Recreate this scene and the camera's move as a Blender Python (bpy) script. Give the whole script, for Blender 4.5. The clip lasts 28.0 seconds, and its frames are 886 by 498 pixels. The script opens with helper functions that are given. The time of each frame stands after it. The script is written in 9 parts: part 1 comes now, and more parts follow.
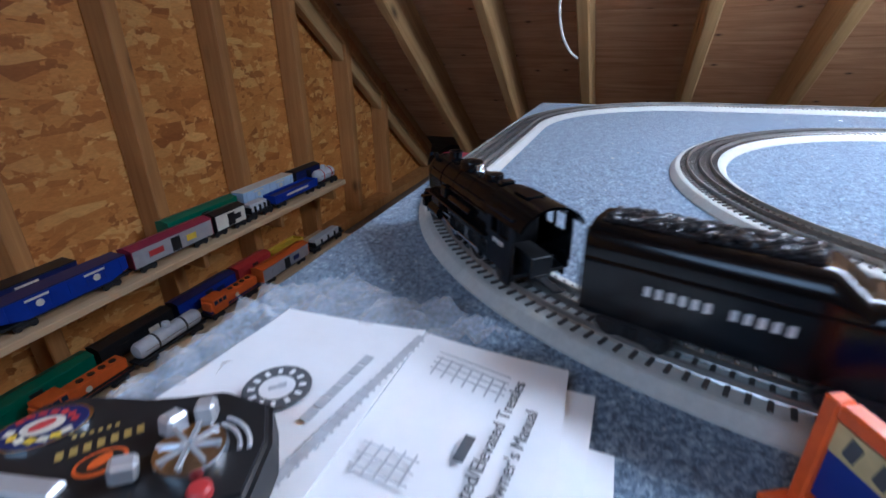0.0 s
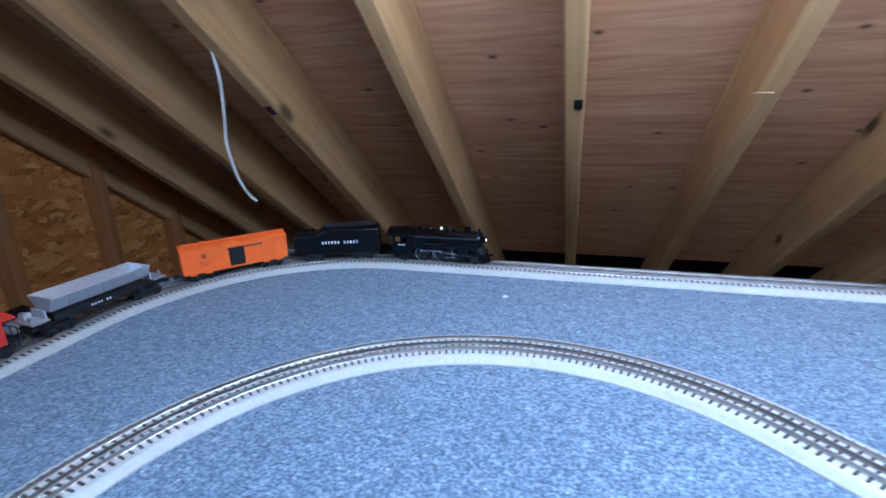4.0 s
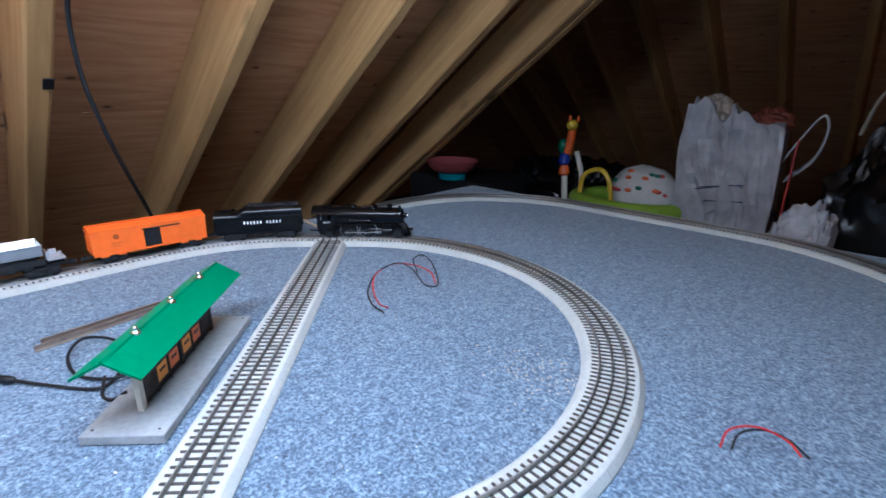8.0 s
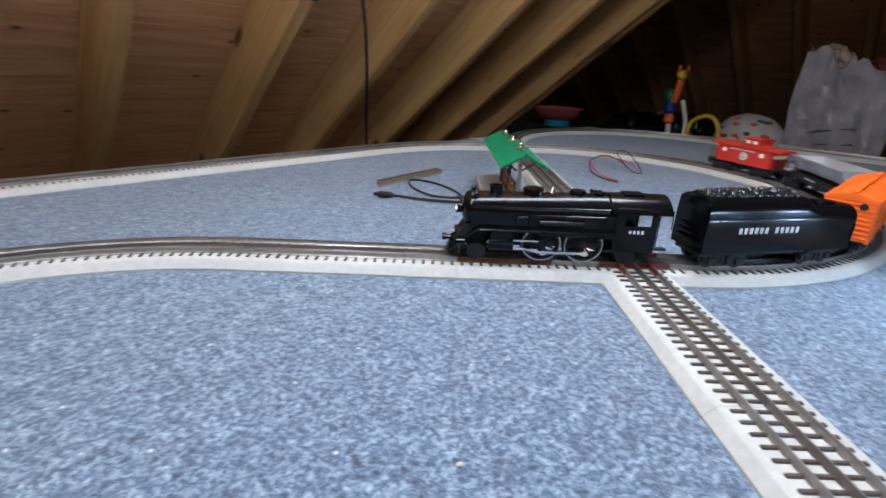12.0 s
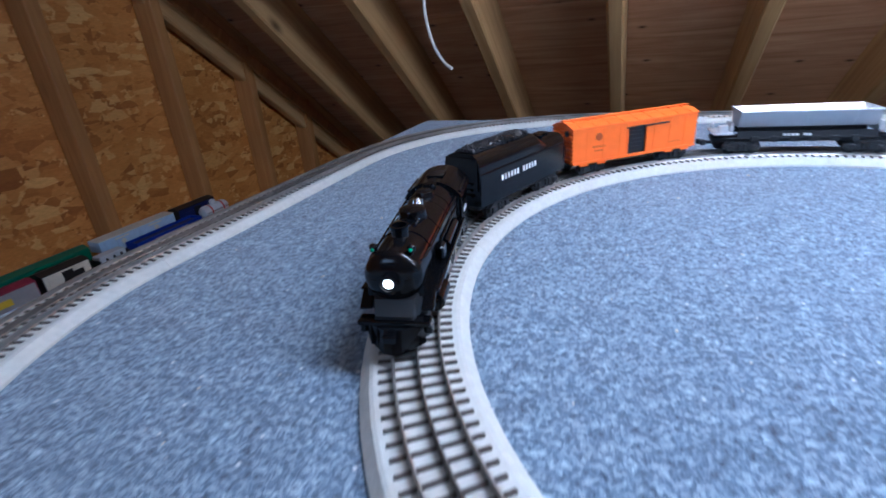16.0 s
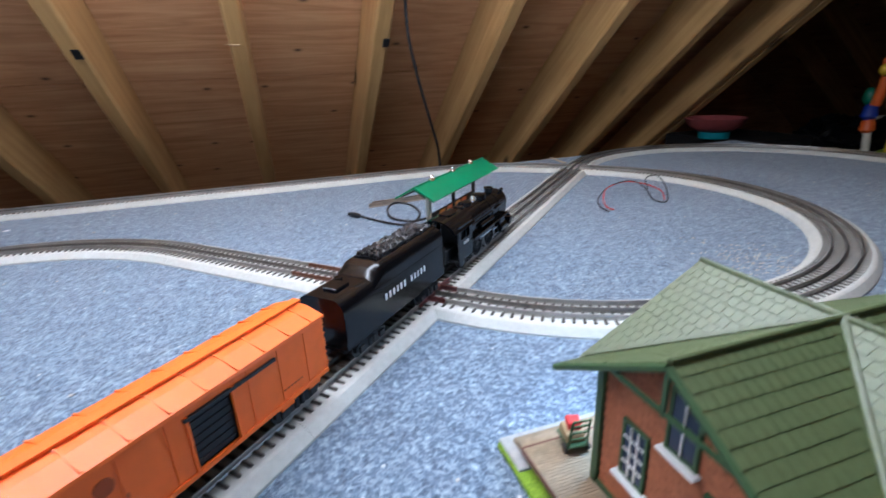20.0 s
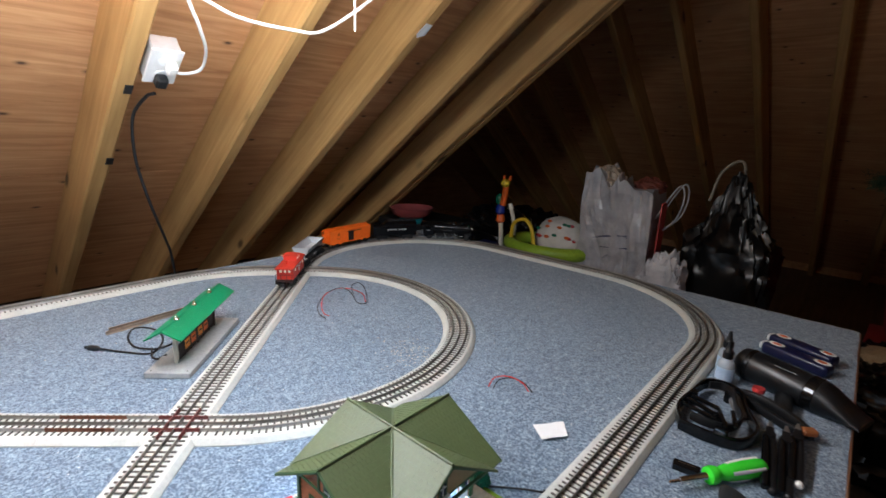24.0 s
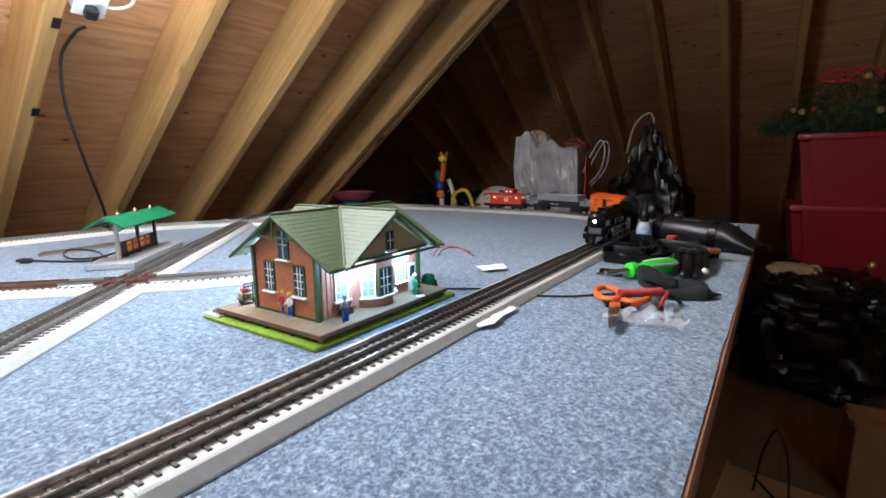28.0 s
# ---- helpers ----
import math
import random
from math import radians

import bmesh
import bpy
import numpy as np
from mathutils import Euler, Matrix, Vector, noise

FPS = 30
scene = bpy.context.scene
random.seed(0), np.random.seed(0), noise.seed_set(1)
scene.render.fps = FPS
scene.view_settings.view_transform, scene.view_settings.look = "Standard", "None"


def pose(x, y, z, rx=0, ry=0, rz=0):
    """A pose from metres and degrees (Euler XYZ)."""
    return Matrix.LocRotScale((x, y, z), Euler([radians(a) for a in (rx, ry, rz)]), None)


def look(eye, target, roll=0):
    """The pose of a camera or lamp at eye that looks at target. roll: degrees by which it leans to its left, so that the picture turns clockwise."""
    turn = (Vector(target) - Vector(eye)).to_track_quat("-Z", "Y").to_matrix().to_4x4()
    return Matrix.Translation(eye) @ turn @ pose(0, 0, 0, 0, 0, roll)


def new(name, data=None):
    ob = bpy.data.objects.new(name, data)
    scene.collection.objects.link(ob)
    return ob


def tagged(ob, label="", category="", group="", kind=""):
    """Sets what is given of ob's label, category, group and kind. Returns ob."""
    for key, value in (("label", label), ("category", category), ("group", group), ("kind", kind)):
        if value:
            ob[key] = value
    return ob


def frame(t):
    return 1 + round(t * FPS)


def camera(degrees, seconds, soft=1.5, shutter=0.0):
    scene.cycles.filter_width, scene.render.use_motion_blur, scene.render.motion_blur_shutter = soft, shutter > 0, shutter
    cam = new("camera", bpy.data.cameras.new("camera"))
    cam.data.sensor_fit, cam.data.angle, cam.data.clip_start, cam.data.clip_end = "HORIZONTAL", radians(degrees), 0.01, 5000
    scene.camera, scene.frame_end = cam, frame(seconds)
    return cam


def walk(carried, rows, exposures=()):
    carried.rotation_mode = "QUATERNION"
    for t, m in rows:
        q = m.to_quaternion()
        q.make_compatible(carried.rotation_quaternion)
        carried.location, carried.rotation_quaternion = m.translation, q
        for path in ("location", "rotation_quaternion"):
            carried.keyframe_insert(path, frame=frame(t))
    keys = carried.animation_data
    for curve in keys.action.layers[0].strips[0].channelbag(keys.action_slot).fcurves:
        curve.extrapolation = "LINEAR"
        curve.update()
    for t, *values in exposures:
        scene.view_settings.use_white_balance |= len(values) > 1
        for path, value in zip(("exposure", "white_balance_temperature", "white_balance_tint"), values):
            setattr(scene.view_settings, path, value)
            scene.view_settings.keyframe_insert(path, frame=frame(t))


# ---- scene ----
cam = camera(85.5, 28.0, soft=1.6, shutter=0.3)
PATH = [
    (0, (0.057, 0.028, 0.211), (-0.604, 1.733, -0.599), -0.9),
    (0.5, (0.050, 0.120, 0.269), (-0.656, 1.807, -0.542), -1.7),
    (1, (0.101, 0.268, 0.304), (-0.739, 1.892, -0.506), -2.1),
    (1.5, (0.194, 0.402, 0.310), (-0.764, 1.965, -0.490), -2.4),
    (2, (0.277, 0.483, 0.337), (-0.729, 2.058, -0.376), -1.3),
    (2.5, (0.378, 0.558, 0.366), (-0.577, 2.174, -0.322), -3.0),
    (4.5, (0.769, 0.666, 0.384), (0.443, 2.548, -0.211), 0.6),
    (5, (0.851, 0.678, 0.363), (0.744, 2.578, -0.251), 2.5),
    (5.5, (0.960, 0.697, 0.329), (1.086, 2.605, -0.257), 2.7),
    (6, (1.068, 0.696, 0.341), (1.493, 2.561, -0.245), 3.4),
    (6.5, (1.152, 0.661, 0.355), (1.879, 2.420, -0.261), 2.7),
    (7, (1.212, 0.625, 0.355), (2.207, 2.250, -0.253), 2.2),
    (7.5, (1.247, 0.569, 0.366), (2.501, 1.986, -0.283), 1.5),
    (8, (1.235, 0.525, 0.375), (2.649, 1.791, -0.256), 0.9),
    (8.5, (1.162, 0.509, 0.370), (2.738, 1.556, -0.277), 4.1),
    (9, (1.074, 0.501, 0.299), (2.753, 1.380, -0.340), 2.5),
    (9.5, (1.005, 0.519, 0.260), (2.675, 1.392, -0.411), 2.9),
    (10, (0.927, 0.544, 0.237), (2.495, 1.556, -0.482), 2.2),
    (10.5, (0.871, 0.569, 0.224), (2.404, 1.626, -0.507), 2.4),
    (11, (0.834, 0.595, 0.213), (2.369, 1.647, -0.521), 3.3),
    (11.5, (0.791, 0.631, 0.212), (2.273, 1.759, -0.519), 2.8),
    (12, (0.737, 0.666, 0.218), (2.085, 1.963, -0.488), 2.6),
    (12.5, (0.687, 0.704, 0.221), (1.804, 2.212, -0.471), 2.4),
    (13, (0.643, 0.707, 0.247), (1.408, 2.422, -0.441), 1.5),
    (13.5, (0.582, 0.801, 0.255), (1.015, 2.640, -0.403), 0.7),
    (15.5, (0.346, 0.553, 0.240), (-0.284, 2.286, -0.535), -3.2),
    (16, (0.356, 0.415, 0.224), (-0.361, 2.098, -0.585), -4.7),
    (16.5, (0.436, 0.294, 0.211), (-0.341, 1.934, -0.629), -6.4),
    (17, (0.564, 0.229, 0.210), (-0.176, 1.890, -0.624), -4.9),
    (17.5, (0.707, 0.198, 0.205), (0.109, 1.918, -0.622), -4.4),
    (18, (0.827, 0.210, 0.199), (0.384, 1.998, -0.581), -3.9),
    (18.5, (0.906, 0.229, 0.195), (0.575, 2.054, -0.554), -3.8),
    (19, (0.984, 0.261, 0.210), (0.885, 2.119, -0.524), -2.4),
    (19.5, (1.058, 0.299, 0.213), (1.303, 2.153, -0.495), -3.0),
    (20, (1.128, 0.329, 0.271), (1.706, 2.121, -0.403), -2.4),
    (20.5, (1.177, 0.331, 0.332), (1.977, 2.045, -0.317), -1.2),
    (21, (1.201, 0.314, 0.388), (2.163, 1.937, -0.276), 0.8),
    (21.5, (1.179, 0.297, 0.447), (2.256, 1.868, -0.164), 0.8),
    (23.5, (1.049, 0.129, 0.527), (2.443, 1.474, 0.030), 1.5),
    (24, (1.021, 0.079, 0.524), (2.485, 1.347, 0.027), 2.5),
    (24.5, (1.013, 0.042, 0.514), (2.550, 1.226, 0.029), 2.6),
    (25, (1.003, 0.013, 0.497), (2.590, 1.130, 0.013), 1.8),
    (25.5, (0.995, -0.016, 0.476), (2.612, 1.070, 0.025), 1.0),
    (26, (0.983, -0.025, 0.423), (2.597, 1.071, -0.014), -1.2),
    (26.5, (0.958, -0.019, 0.375), (2.569, 1.091, -0.043), -0.6),
    (27, (0.938, -0.020, 0.325), (2.593, 1.024, -0.091), -0.5),
    (27.5, (0.931, -0.024, 0.265), (2.577, 1.028, -0.166), -1.3),
    (28, (0.924, -0.022, 0.200), (2.547, 1.095, -0.144), -0.7),
]
EXPOSURES = [
    (0.0, 0.45, 4600, 8), (0.6, 0.55, 4800, 8), (1.0, 0.66, 5100, 8), (2.0, 0.5, 4550, 8), (2.5, 0.4, 4400, 8), (5.0, -0.44, 4050, 8), (7.0, -0.42, 4200, 8), (8.0, -0.25, 4600, 8), (9.0, 0.05, 4800, 8), (10.0, -0.3, 4850, 8),
    (11.0, -0.62, 5050, 8), (12.0, -0.66, 5350, 10), (13.5, -0.4, 5500, 10), (16.0, -0.04, 4500, 10), (18.0, -0.1, 5100, 10), (19.0, -0.14, 5350, 10), (20.0, -0.4, 5200, 10), (24.0, -0.28, 5700, 8), (26.0, 0.22, 5500, 8), (28.0, 0.22, 5500, 8),
]
walk(cam, [(t, look(eye, target, roll)) for t, eye, target, roll in PATH], EXPOSURES)

# ---- light ----
world = bpy.data.worlds.new("attic_dim")
scene.world = world
world.use_nodes = True
wbg = world.node_tree.nodes["Background"]
wbg.inputs["Color"].default_value = (0.55, 0.65, 0.85, 1)
wbg.inputs["Strength"].default_value = 0.007

# a long wrap-around shop light hangs along the table; its diffuser glows
TUBE_X0, TUBE_X1, TUBE_Y, TUBE_Z = 0.44, 1.64, 0.87, 0.81
GLOW = 43.0
# cool area lamp added out of view as fill; no source is known there
fill_light = bpy.data.lights.new("skylight_light", "AREA")
fill_light.energy, fill_light.shape, fill_light.size, fill_light.size_y, fill_light.color = 11.0, "RECTANGLE", 1.1, 0.9, (0.70, 0.86, 1.0)
FILL_XY = (-0.4, -1.75)


# ---- materials ----
def nodes_of(name):
    m = bpy.data.materials.new(name)
    m.use_nodes = True
    nt = m.node_tree
    return m, nt, nt.nodes["Principled BSDF"]


def link(nt, a, b):
    nt.links.new(a, b)


def ramp(nt, fac, stops):
    r = nt.nodes.new("ShaderNodeValToRGB")
    els = r.color_ramp.elements
    while len(els) < len(stops):
        els.new(0.5)
    for e, (p, c) in zip(els, stops):
        e.position, e.color = p, (*c, 1)
    link(nt, fac, r.inputs["Fac"])
    return r.outputs["Color"]


def coords(nt, scale=(1, 1, 1), rot=(0, 0, 0), shift=True, kind="Object"):
    tc = nt.nodes.new("ShaderNodeTexCoord")
    mp = nt.nodes.new("ShaderNodeMapping")
    mp.inputs["Scale"].default_value, mp.inputs["Rotation"].default_value = scale, rot
    link(nt, tc.outputs[kind], mp.inputs["Vector"])
    if shift:
        oi = nt.nodes.new("ShaderNodeObjectInfo")
        mul = nt.nodes.new("ShaderNodeMath")
        mul.operation, mul.inputs[1].default_value = "MULTIPLY", 37.0
        link(nt, oi.outputs["Random"], mul.inputs[0])
        cmb = nt.nodes.new("ShaderNodeCombineXYZ")
        for k in range(3):
            link(nt, mul.outputs[0], cmb.inputs[k])
        link(nt, cmb.outputs[0], mp.inputs["Location"])
    return mp.outputs["Vector"]


def noise_tex(nt, vec, scale, detail=4.0, rough=0.6, distort=0.0):
    n = nt.nodes.new("ShaderNodeTexNoise")
    n.inputs["Scale"].default_value, n.inputs["Detail"].default_value = scale, detail
    n.inputs["Roughness"].default_value, n.inputs["Distortion"].default_value = rough, distort
    link(nt, vec, n.inputs["Vector"])
    return n.outputs["Fac"]


def mixc(nt, fac, a, b, kind="MIX"):
    m = nt.nodes.new("ShaderNodeMix")
    m.data_type, m.blend_type = "RGBA", kind
    for sock, v in ((m.inputs["Factor"], fac), (m.inputs["A"], a), (m.inputs["B"], b)):
        if isinstance(v, (int, float)):
            sock.default_value = v
        elif isinstance(v, tuple):
            sock.default_value = (*v, 1)
        else:
            link(nt, v, sock)
    return m.outputs["Result"]


def bump(nt, bsdf, height, strength, dist=0.002):
    b = nt.nodes.new("ShaderNodeBump")
    b.inputs["Strength"].default_value, b.inputs["Distance"].default_value = strength, dist
    link(nt, height, b.inputs["Height"])
    link(nt, b.outputs["Normal"], bsdf.inputs["Normal"])


def plain(name, col, rough=0.5, metal=0.0, var=0.12, scale=60.0, bumps=0.15, coat=0.0, emit=None, stren=0.0, trans=0.0, ior=1.45):
    """A paint, plastic or metal with faint mottling, worn gloss and fine relief."""
    m, nt, b = nodes_of(name)
    v = coords(nt)
    n1, n2 = noise_tex(nt, v, scale, 5), noise_tex(nt, v, scale * 0.13, 3)
    lo = tuple(c * (1 - var) for c in col)
    hi = tuple(min(1.0, c * (1 + var)) for c in col)
    c1 = ramp(nt, n1, [(0.3, lo), (0.7, hi)])
    c2 = ramp(nt, n2, [(0.3, (1 - var, 1 - var, 1 - var)), (0.7, (1, 1, 1))])
    link(nt, mixc(nt, 1.0, c1, c2, "MULTIPLY"), b.inputs["Base Color"])
    r = nt.nodes.new("ShaderNodeMapRange")
    r.inputs["To Min"].default_value, r.inputs["To Max"].default_value = max(0.03, rough - 0.1), min(1, rough + 0.1)
    link(nt, n2, r.inputs["Value"])
    link(nt, r.outputs[0], b.inputs["Roughness"])
    b.inputs["Metallic"].default_value = metal
    b.inputs["Coat Weight"].default_value = coat
    b.inputs["IOR"].default_value = ior
    if trans:
        b.inputs["Transmission Weight"].default_value = trans
    if emit:
        b.inputs["Emission Color"].default_value, b.inputs["Emission Strength"].default_value = (*emit, 1), stren
    if bumps:
        bump(nt, b, n1, bumps, 0.0006)
    return m


def lumber(name, dark, light, axis=0, knots=True, scale=1.0, rough=0.75):
    """Sawn softwood: grain along one axis, knots and broad stains."""
    m, nt, b = nodes_of(name)
    sc = [34.0 * scale, 34.0 * scale, 34.0 * scale]
    sc[axis] = 1.4 * scale
    v = coords(nt, tuple(sc))
    g = noise_tex(nt, v, 1.0, 6, 0.65, 0.6)
    base = ramp(nt, g, [(0.25, dark), (0.5, tuple((a + c) / 2 for a, c in zip(dark, light))), (0.75, light)])
    w = coords(nt)
    broad = noise_tex(nt, w, 2.2, 3)
    base = mixc(nt, 0.55, base, ramp(nt, broad, [(0.3, (0.62, 0.55, 0.48)), (0.7, (1, 1, 1))]), "MULTIPLY")
    if knots:
        ks = [4.5, 4.5, 4.5]
        ks[axis] = 2.2
        vo = nt.nodes.new("ShaderNodeTexVoronoi")
        vo.inputs["Scale"].default_value = 1.0
        link(nt, coords(nt, tuple(ks)), vo.inputs["Vector"])
        base = mixc(nt, ramp(nt, vo.outputs["Distance"], [(0.05, (1, 1, 1)), (0.1, (0.25, 0.25, 0.25)), (0.13, (0, 0, 0))]), base, tuple(c * 0.25 for c in dark))
    link(nt, base, b.inputs["Base Color"])
    b.inputs["Roughness"].default_value = rough
    bump(nt, b, g, 0.35, 0.0015)
    return m


def plywood(name):
    """Roof plywood seen from below: grain along x, dark football knots, stains, seams from the geometry."""
    m, nt, b = nodes_of(name)
    v = coords(nt, (2.0, 26, 26))
    g = noise_tex(nt, v, 1.0, 6, 0.6, 1.4)
    base = ramp(nt, g, [(0.3, (0.45, 0.225, 0.092)), (0.5, (0.585, 0.318, 0.145)), (0.7, (0.69, 0.41, 0.205))])
    broad = noise_tex(nt, coords(nt), 2.6, 4)
    base = mixc(nt, 0.6, base, ramp(nt, broad, [(0.3, (0.7, 0.62, 0.55)), (0.7, (1, 1, 1))]), "MULTIPLY")
    vo = nt.nodes.new("ShaderNodeTexVoronoi")
    vo.voronoi_dimensions = "2D"
    vo.inputs["Scale"].default_value, vo.inputs["Randomness"].default_value = 1.0, 1.0
    link(nt, coords(nt, (2.7, 4.9, 4.9)), vo.inputs["Vector"])
    base = mixc(nt, ramp(nt, vo.outputs["Distance"], [(0.015, (0.9, 0.9, 0.9)), (0.035, (0.3, 0.3, 0.3)), (0.06, (0, 0, 0))]), base, (0.06, 0.03, 0.016))
    link(nt, base, b.inputs["Base Color"])
    b.inputs["Roughness"].default_value = 0.8
    bump(nt, b, g, 0.12, 0.001)
    return m


def osb(name):
    """Strand board: flakes at several angles, each its own tone."""
    m, nt, b = nodes_of(name)
    cols = []
    hts = []
    for ang, sx, sy in ((0.25, 11, 34), (-0.75, 10, 31), (1.25, 11, 36)):
        v = coords(nt, (1, sx, sy), (ang, 0, 0), shift=False)
        wob = nt.nodes.new("ShaderNodeTexVoronoi")
        wob.inputs["Scale"].default_value = 1.0
        link(nt, v, wob.inputs["Vector"])
        sep = nt.nodes.new("ShaderNodeSeparateColor")
        link(nt, wob.outputs["Color"], sep.inputs["Color"])
        cols.append(ramp(nt, sep.outputs["Red"], [(0.0, (0.37, 0.125, 0.02)), (0.25, (0.60, 0.235, 0.040)), (0.75, (0.71, 0.32, 0.065)), (1.0, (0.84, 0.48, 0.14))]))
        hts.append(sep.outputs["Green"])
    pick = noise_tex(nt, coords(nt, shift=False), 15.0, 3)
    pick2 = noise_tex(nt, coords(nt, rot=(1, 0.4, 0), shift=False), 13.0, 3)
    step = ramp(nt, pick, [(0.48, (0, 0, 0)), (0.5, (1, 1, 1))])
    step2 = ramp(nt, pick2, [(0.50, (0, 0, 0)), (0.515, (1, 1, 1))])
    base = mixc(nt, step2, mixc(nt, step, cols[0], cols[1]), cols[2])
    fine = noise_tex(nt, coords(nt, (1, 60, 200), (0.2, 0, 0), shift=False), 1.0, 4)
    base = mixc(nt, 0.5, base, ramp(nt, fine, [(0.3, (0.6, 0.55, 0.5)), (0.7, (1, 1, 1))]), "MULTIPLY")
    link(nt, base, b.inputs["Base Color"])
    b.inputs["Roughness"].default_value = 0.62
    bump(nt, b, hts[0], 0.25, 0.001)
    return m


def felt(name):
    """Blue-grey ribbed outdoor carpet with pale flecks."""
    m, nt, b = nodes_of(name)
    v = coords(nt, shift=False)
    f1 = noise_tex(nt, v, 215.0, 4, 0.75, 0.5)
    f2 = noise_tex(nt, coords(nt, (1, 0.45, 1), (0, 0, 0.6), shift=False), 170.0, 3, 0.7)
    f3 = noise_tex(nt, v, 5.0, 3)
    base = ramp(nt, f1, [(0.36, (0.038, 0.068, 0.115)), (0.49, (0.145, 0.214, 0.305)), (0.63, (0.39, 0.49, 0.59))])
    base = mixc(nt, 0.5, base, ramp(nt, f2, [(0.3, (0.45, 0.5, 0.56)), (0.62, (1, 1, 1))]), "MULTIPLY")
    base = mixc(nt, 0.35, base, ramp(nt, f3, [(0.3, (0.72, 0.74, 0.78)), (0.7, (1, 1, 1))]), "MULTIPLY")
    f4 = noise_tex(nt, v, 62.0, 4, 0.75, 0.4)
    base = mixc(nt, 0.8, base, ramp(nt, f4, [(0.36, (0.52, 0.55, 0.60)), (0.62, (1.22, 1.2, 1.17))]), "MULTIPLY")
    vo = nt.nodes.new("ShaderNodeTexVoronoi")
    vo.inputs["Scale"].default_value = 42.0
    link(nt, v, vo.inputs["Vector"])
    base = mixc(nt, ramp(nt, vo.outputs["Distance"], [(0.035, (1, 1, 1)), (0.085, (0, 0, 0))]), base, (0.62, 0.64, 0.66))
    link(nt, base, b.inputs["Base Color"])
    b.inputs["Roughness"].default_value = 0.95
    b.inputs["Sheen Weight"].default_value = 0.25
    b.inputs["Sheen Roughness"].default_value = 0.6
    bump(nt, b, f1, 0.7, 0.002)
    return m


M_CARPET = felt("carpet_felt")
M_OSB = osb("osb_board")
M_PLY = plywood("roof_plywood")
M_RAFTER = lumber("rafter_spruce", (0.41, 0.225, 0.07), (0.67, 0.425, 0.165), axis=1)
M_STUD = lumber("stud_spruce", (0.34, 0.145, 0.035), (0.58, 0.29, 0.078), axis=2)
M_SHELF = lumber("shelf_pine", (0.48, 0.31, 0.15), (0.72, 0.53, 0.31), axis=1)
M_FLOOR = lumber("floor_boards", (0.14, 0.095, 0.06), (0.25, 0.175, 0.11), axis=0, knots=False)
M_EDGE = lumber("table_plywood", (0.22, 0.10, 0.05), (0.38, 0.19, 0.10), axis=0, knots=False)
M_BED = plain("roadbed_grey", (0.53, 0.54, 0.505), 0.7, var=0.08, scale=140, bumps=0.3)
M_TIE = plain("tie_brown", (0.07, 0.06, 0.052), 0.6)
M_RAIL = plain("rail_steel", (0.44, 0.42, 0.39), 0.32, 0.85, var=0.2, scale=25)
M_RAILC = plain("centre_rail_dark", (0.24, 0.22, 0.20), 0.38, 0.75, var=0.25, scale=25)
M_RUST = plain("rail_rust", (0.20, 0.085, 0.05), 0.6, 0.5, var=0.3, scale=90)
M_MAROON = plain("crossing_maroon", (0.15, 0.04, 0.035), 0.55, var=0.2)
M_BLACK = plain("loco_black", (0.0035, 0.0036, 0.0045), 0.18, var=0.2, bumps=0.02, ior=1.37)
M_BLACKM = plain("chassis_black", (0.014, 0.014, 0.015), 0.55)
M_COAL = plain("coal", (0.014, 0.014, 0.016), 0.3, var=0.5, scale=200, bumps=0.5)
M_CHROME = plain("chrome", (0.75, 0.75, 0.74), 0.2, 1.0, var=0.05)
M_RIM = plain("wheel_rim_nickel", (0.5, 0.49, 0.47), 0.34, 0.8)
M_WHEEL = plain("wheel_steel", (0.32, 0.31, 0.30), 0.4, 0.8)
M_WHITE = plain("white_print", (0.78, 0.78, 0.76), 0.5, var=0.05)
M_ORANGE = plain("boxcar_orange", (0.93, 0.165, 0.009), 0.48, var=0.06, bumps=0.05)
M_RED = plain("caboose_red", (0.62, 0.045, 0.025), 0.42, var=0.08, bumps=0.05)
M_SILVER = plain("tray_silver", (0.60, 0.61, 0.63), 0.36, 0.5, var=0.06, bumps=0.05)
M_LAMP = plain("headlight_glow", (0.9, 0.85, 0.75), 0.3, emit=(1.0, 0.86, 0.66), stren=9.0)
M_GREENLENS = plain("marker_green", (0.02, 0.25, 0.12), 0.2)
M_DARKPRINT = plain("dark_print", (0.05, 0.03, 0.02), 0.5)


# ---- mesh tools ----
def box(bm, size, at=(0, 0, 0), rot=(0, 0, 0), bev=0.0, segs=1):
    r = bmesh.ops.create_cube(bm, size=1.0)
    vs = r["verts"]
    bmesh.ops.scale(bm, vec=size, verts=vs)
    if bev:
        es = list({e for v in vs for e in v.link_edges})
        out = bmesh.ops.bevel(bm, geom=es, offset=bev, segments=segs, affect="EDGES", profile=0.6)
        vs = list({v for f in out["faces"] for v in f.verts} | {v for v in vs if v.is_valid})
    bmesh.ops.transform(bm, matrix=pose(*at, *rot), verts=vs)
    return bm


def cyl(bm, r1, r2, depth, at=(0, 0, 0), rot=(0, 0, 0), segs=20):
    r = bmesh.ops.create_cone(bm, cap_ends=True, segments=segs, radius1=r1, radius2=r2, depth=depth)
    bmesh.ops.transform(bm, matrix=pose(*at, *rot), verts=r["verts"])
    return bm


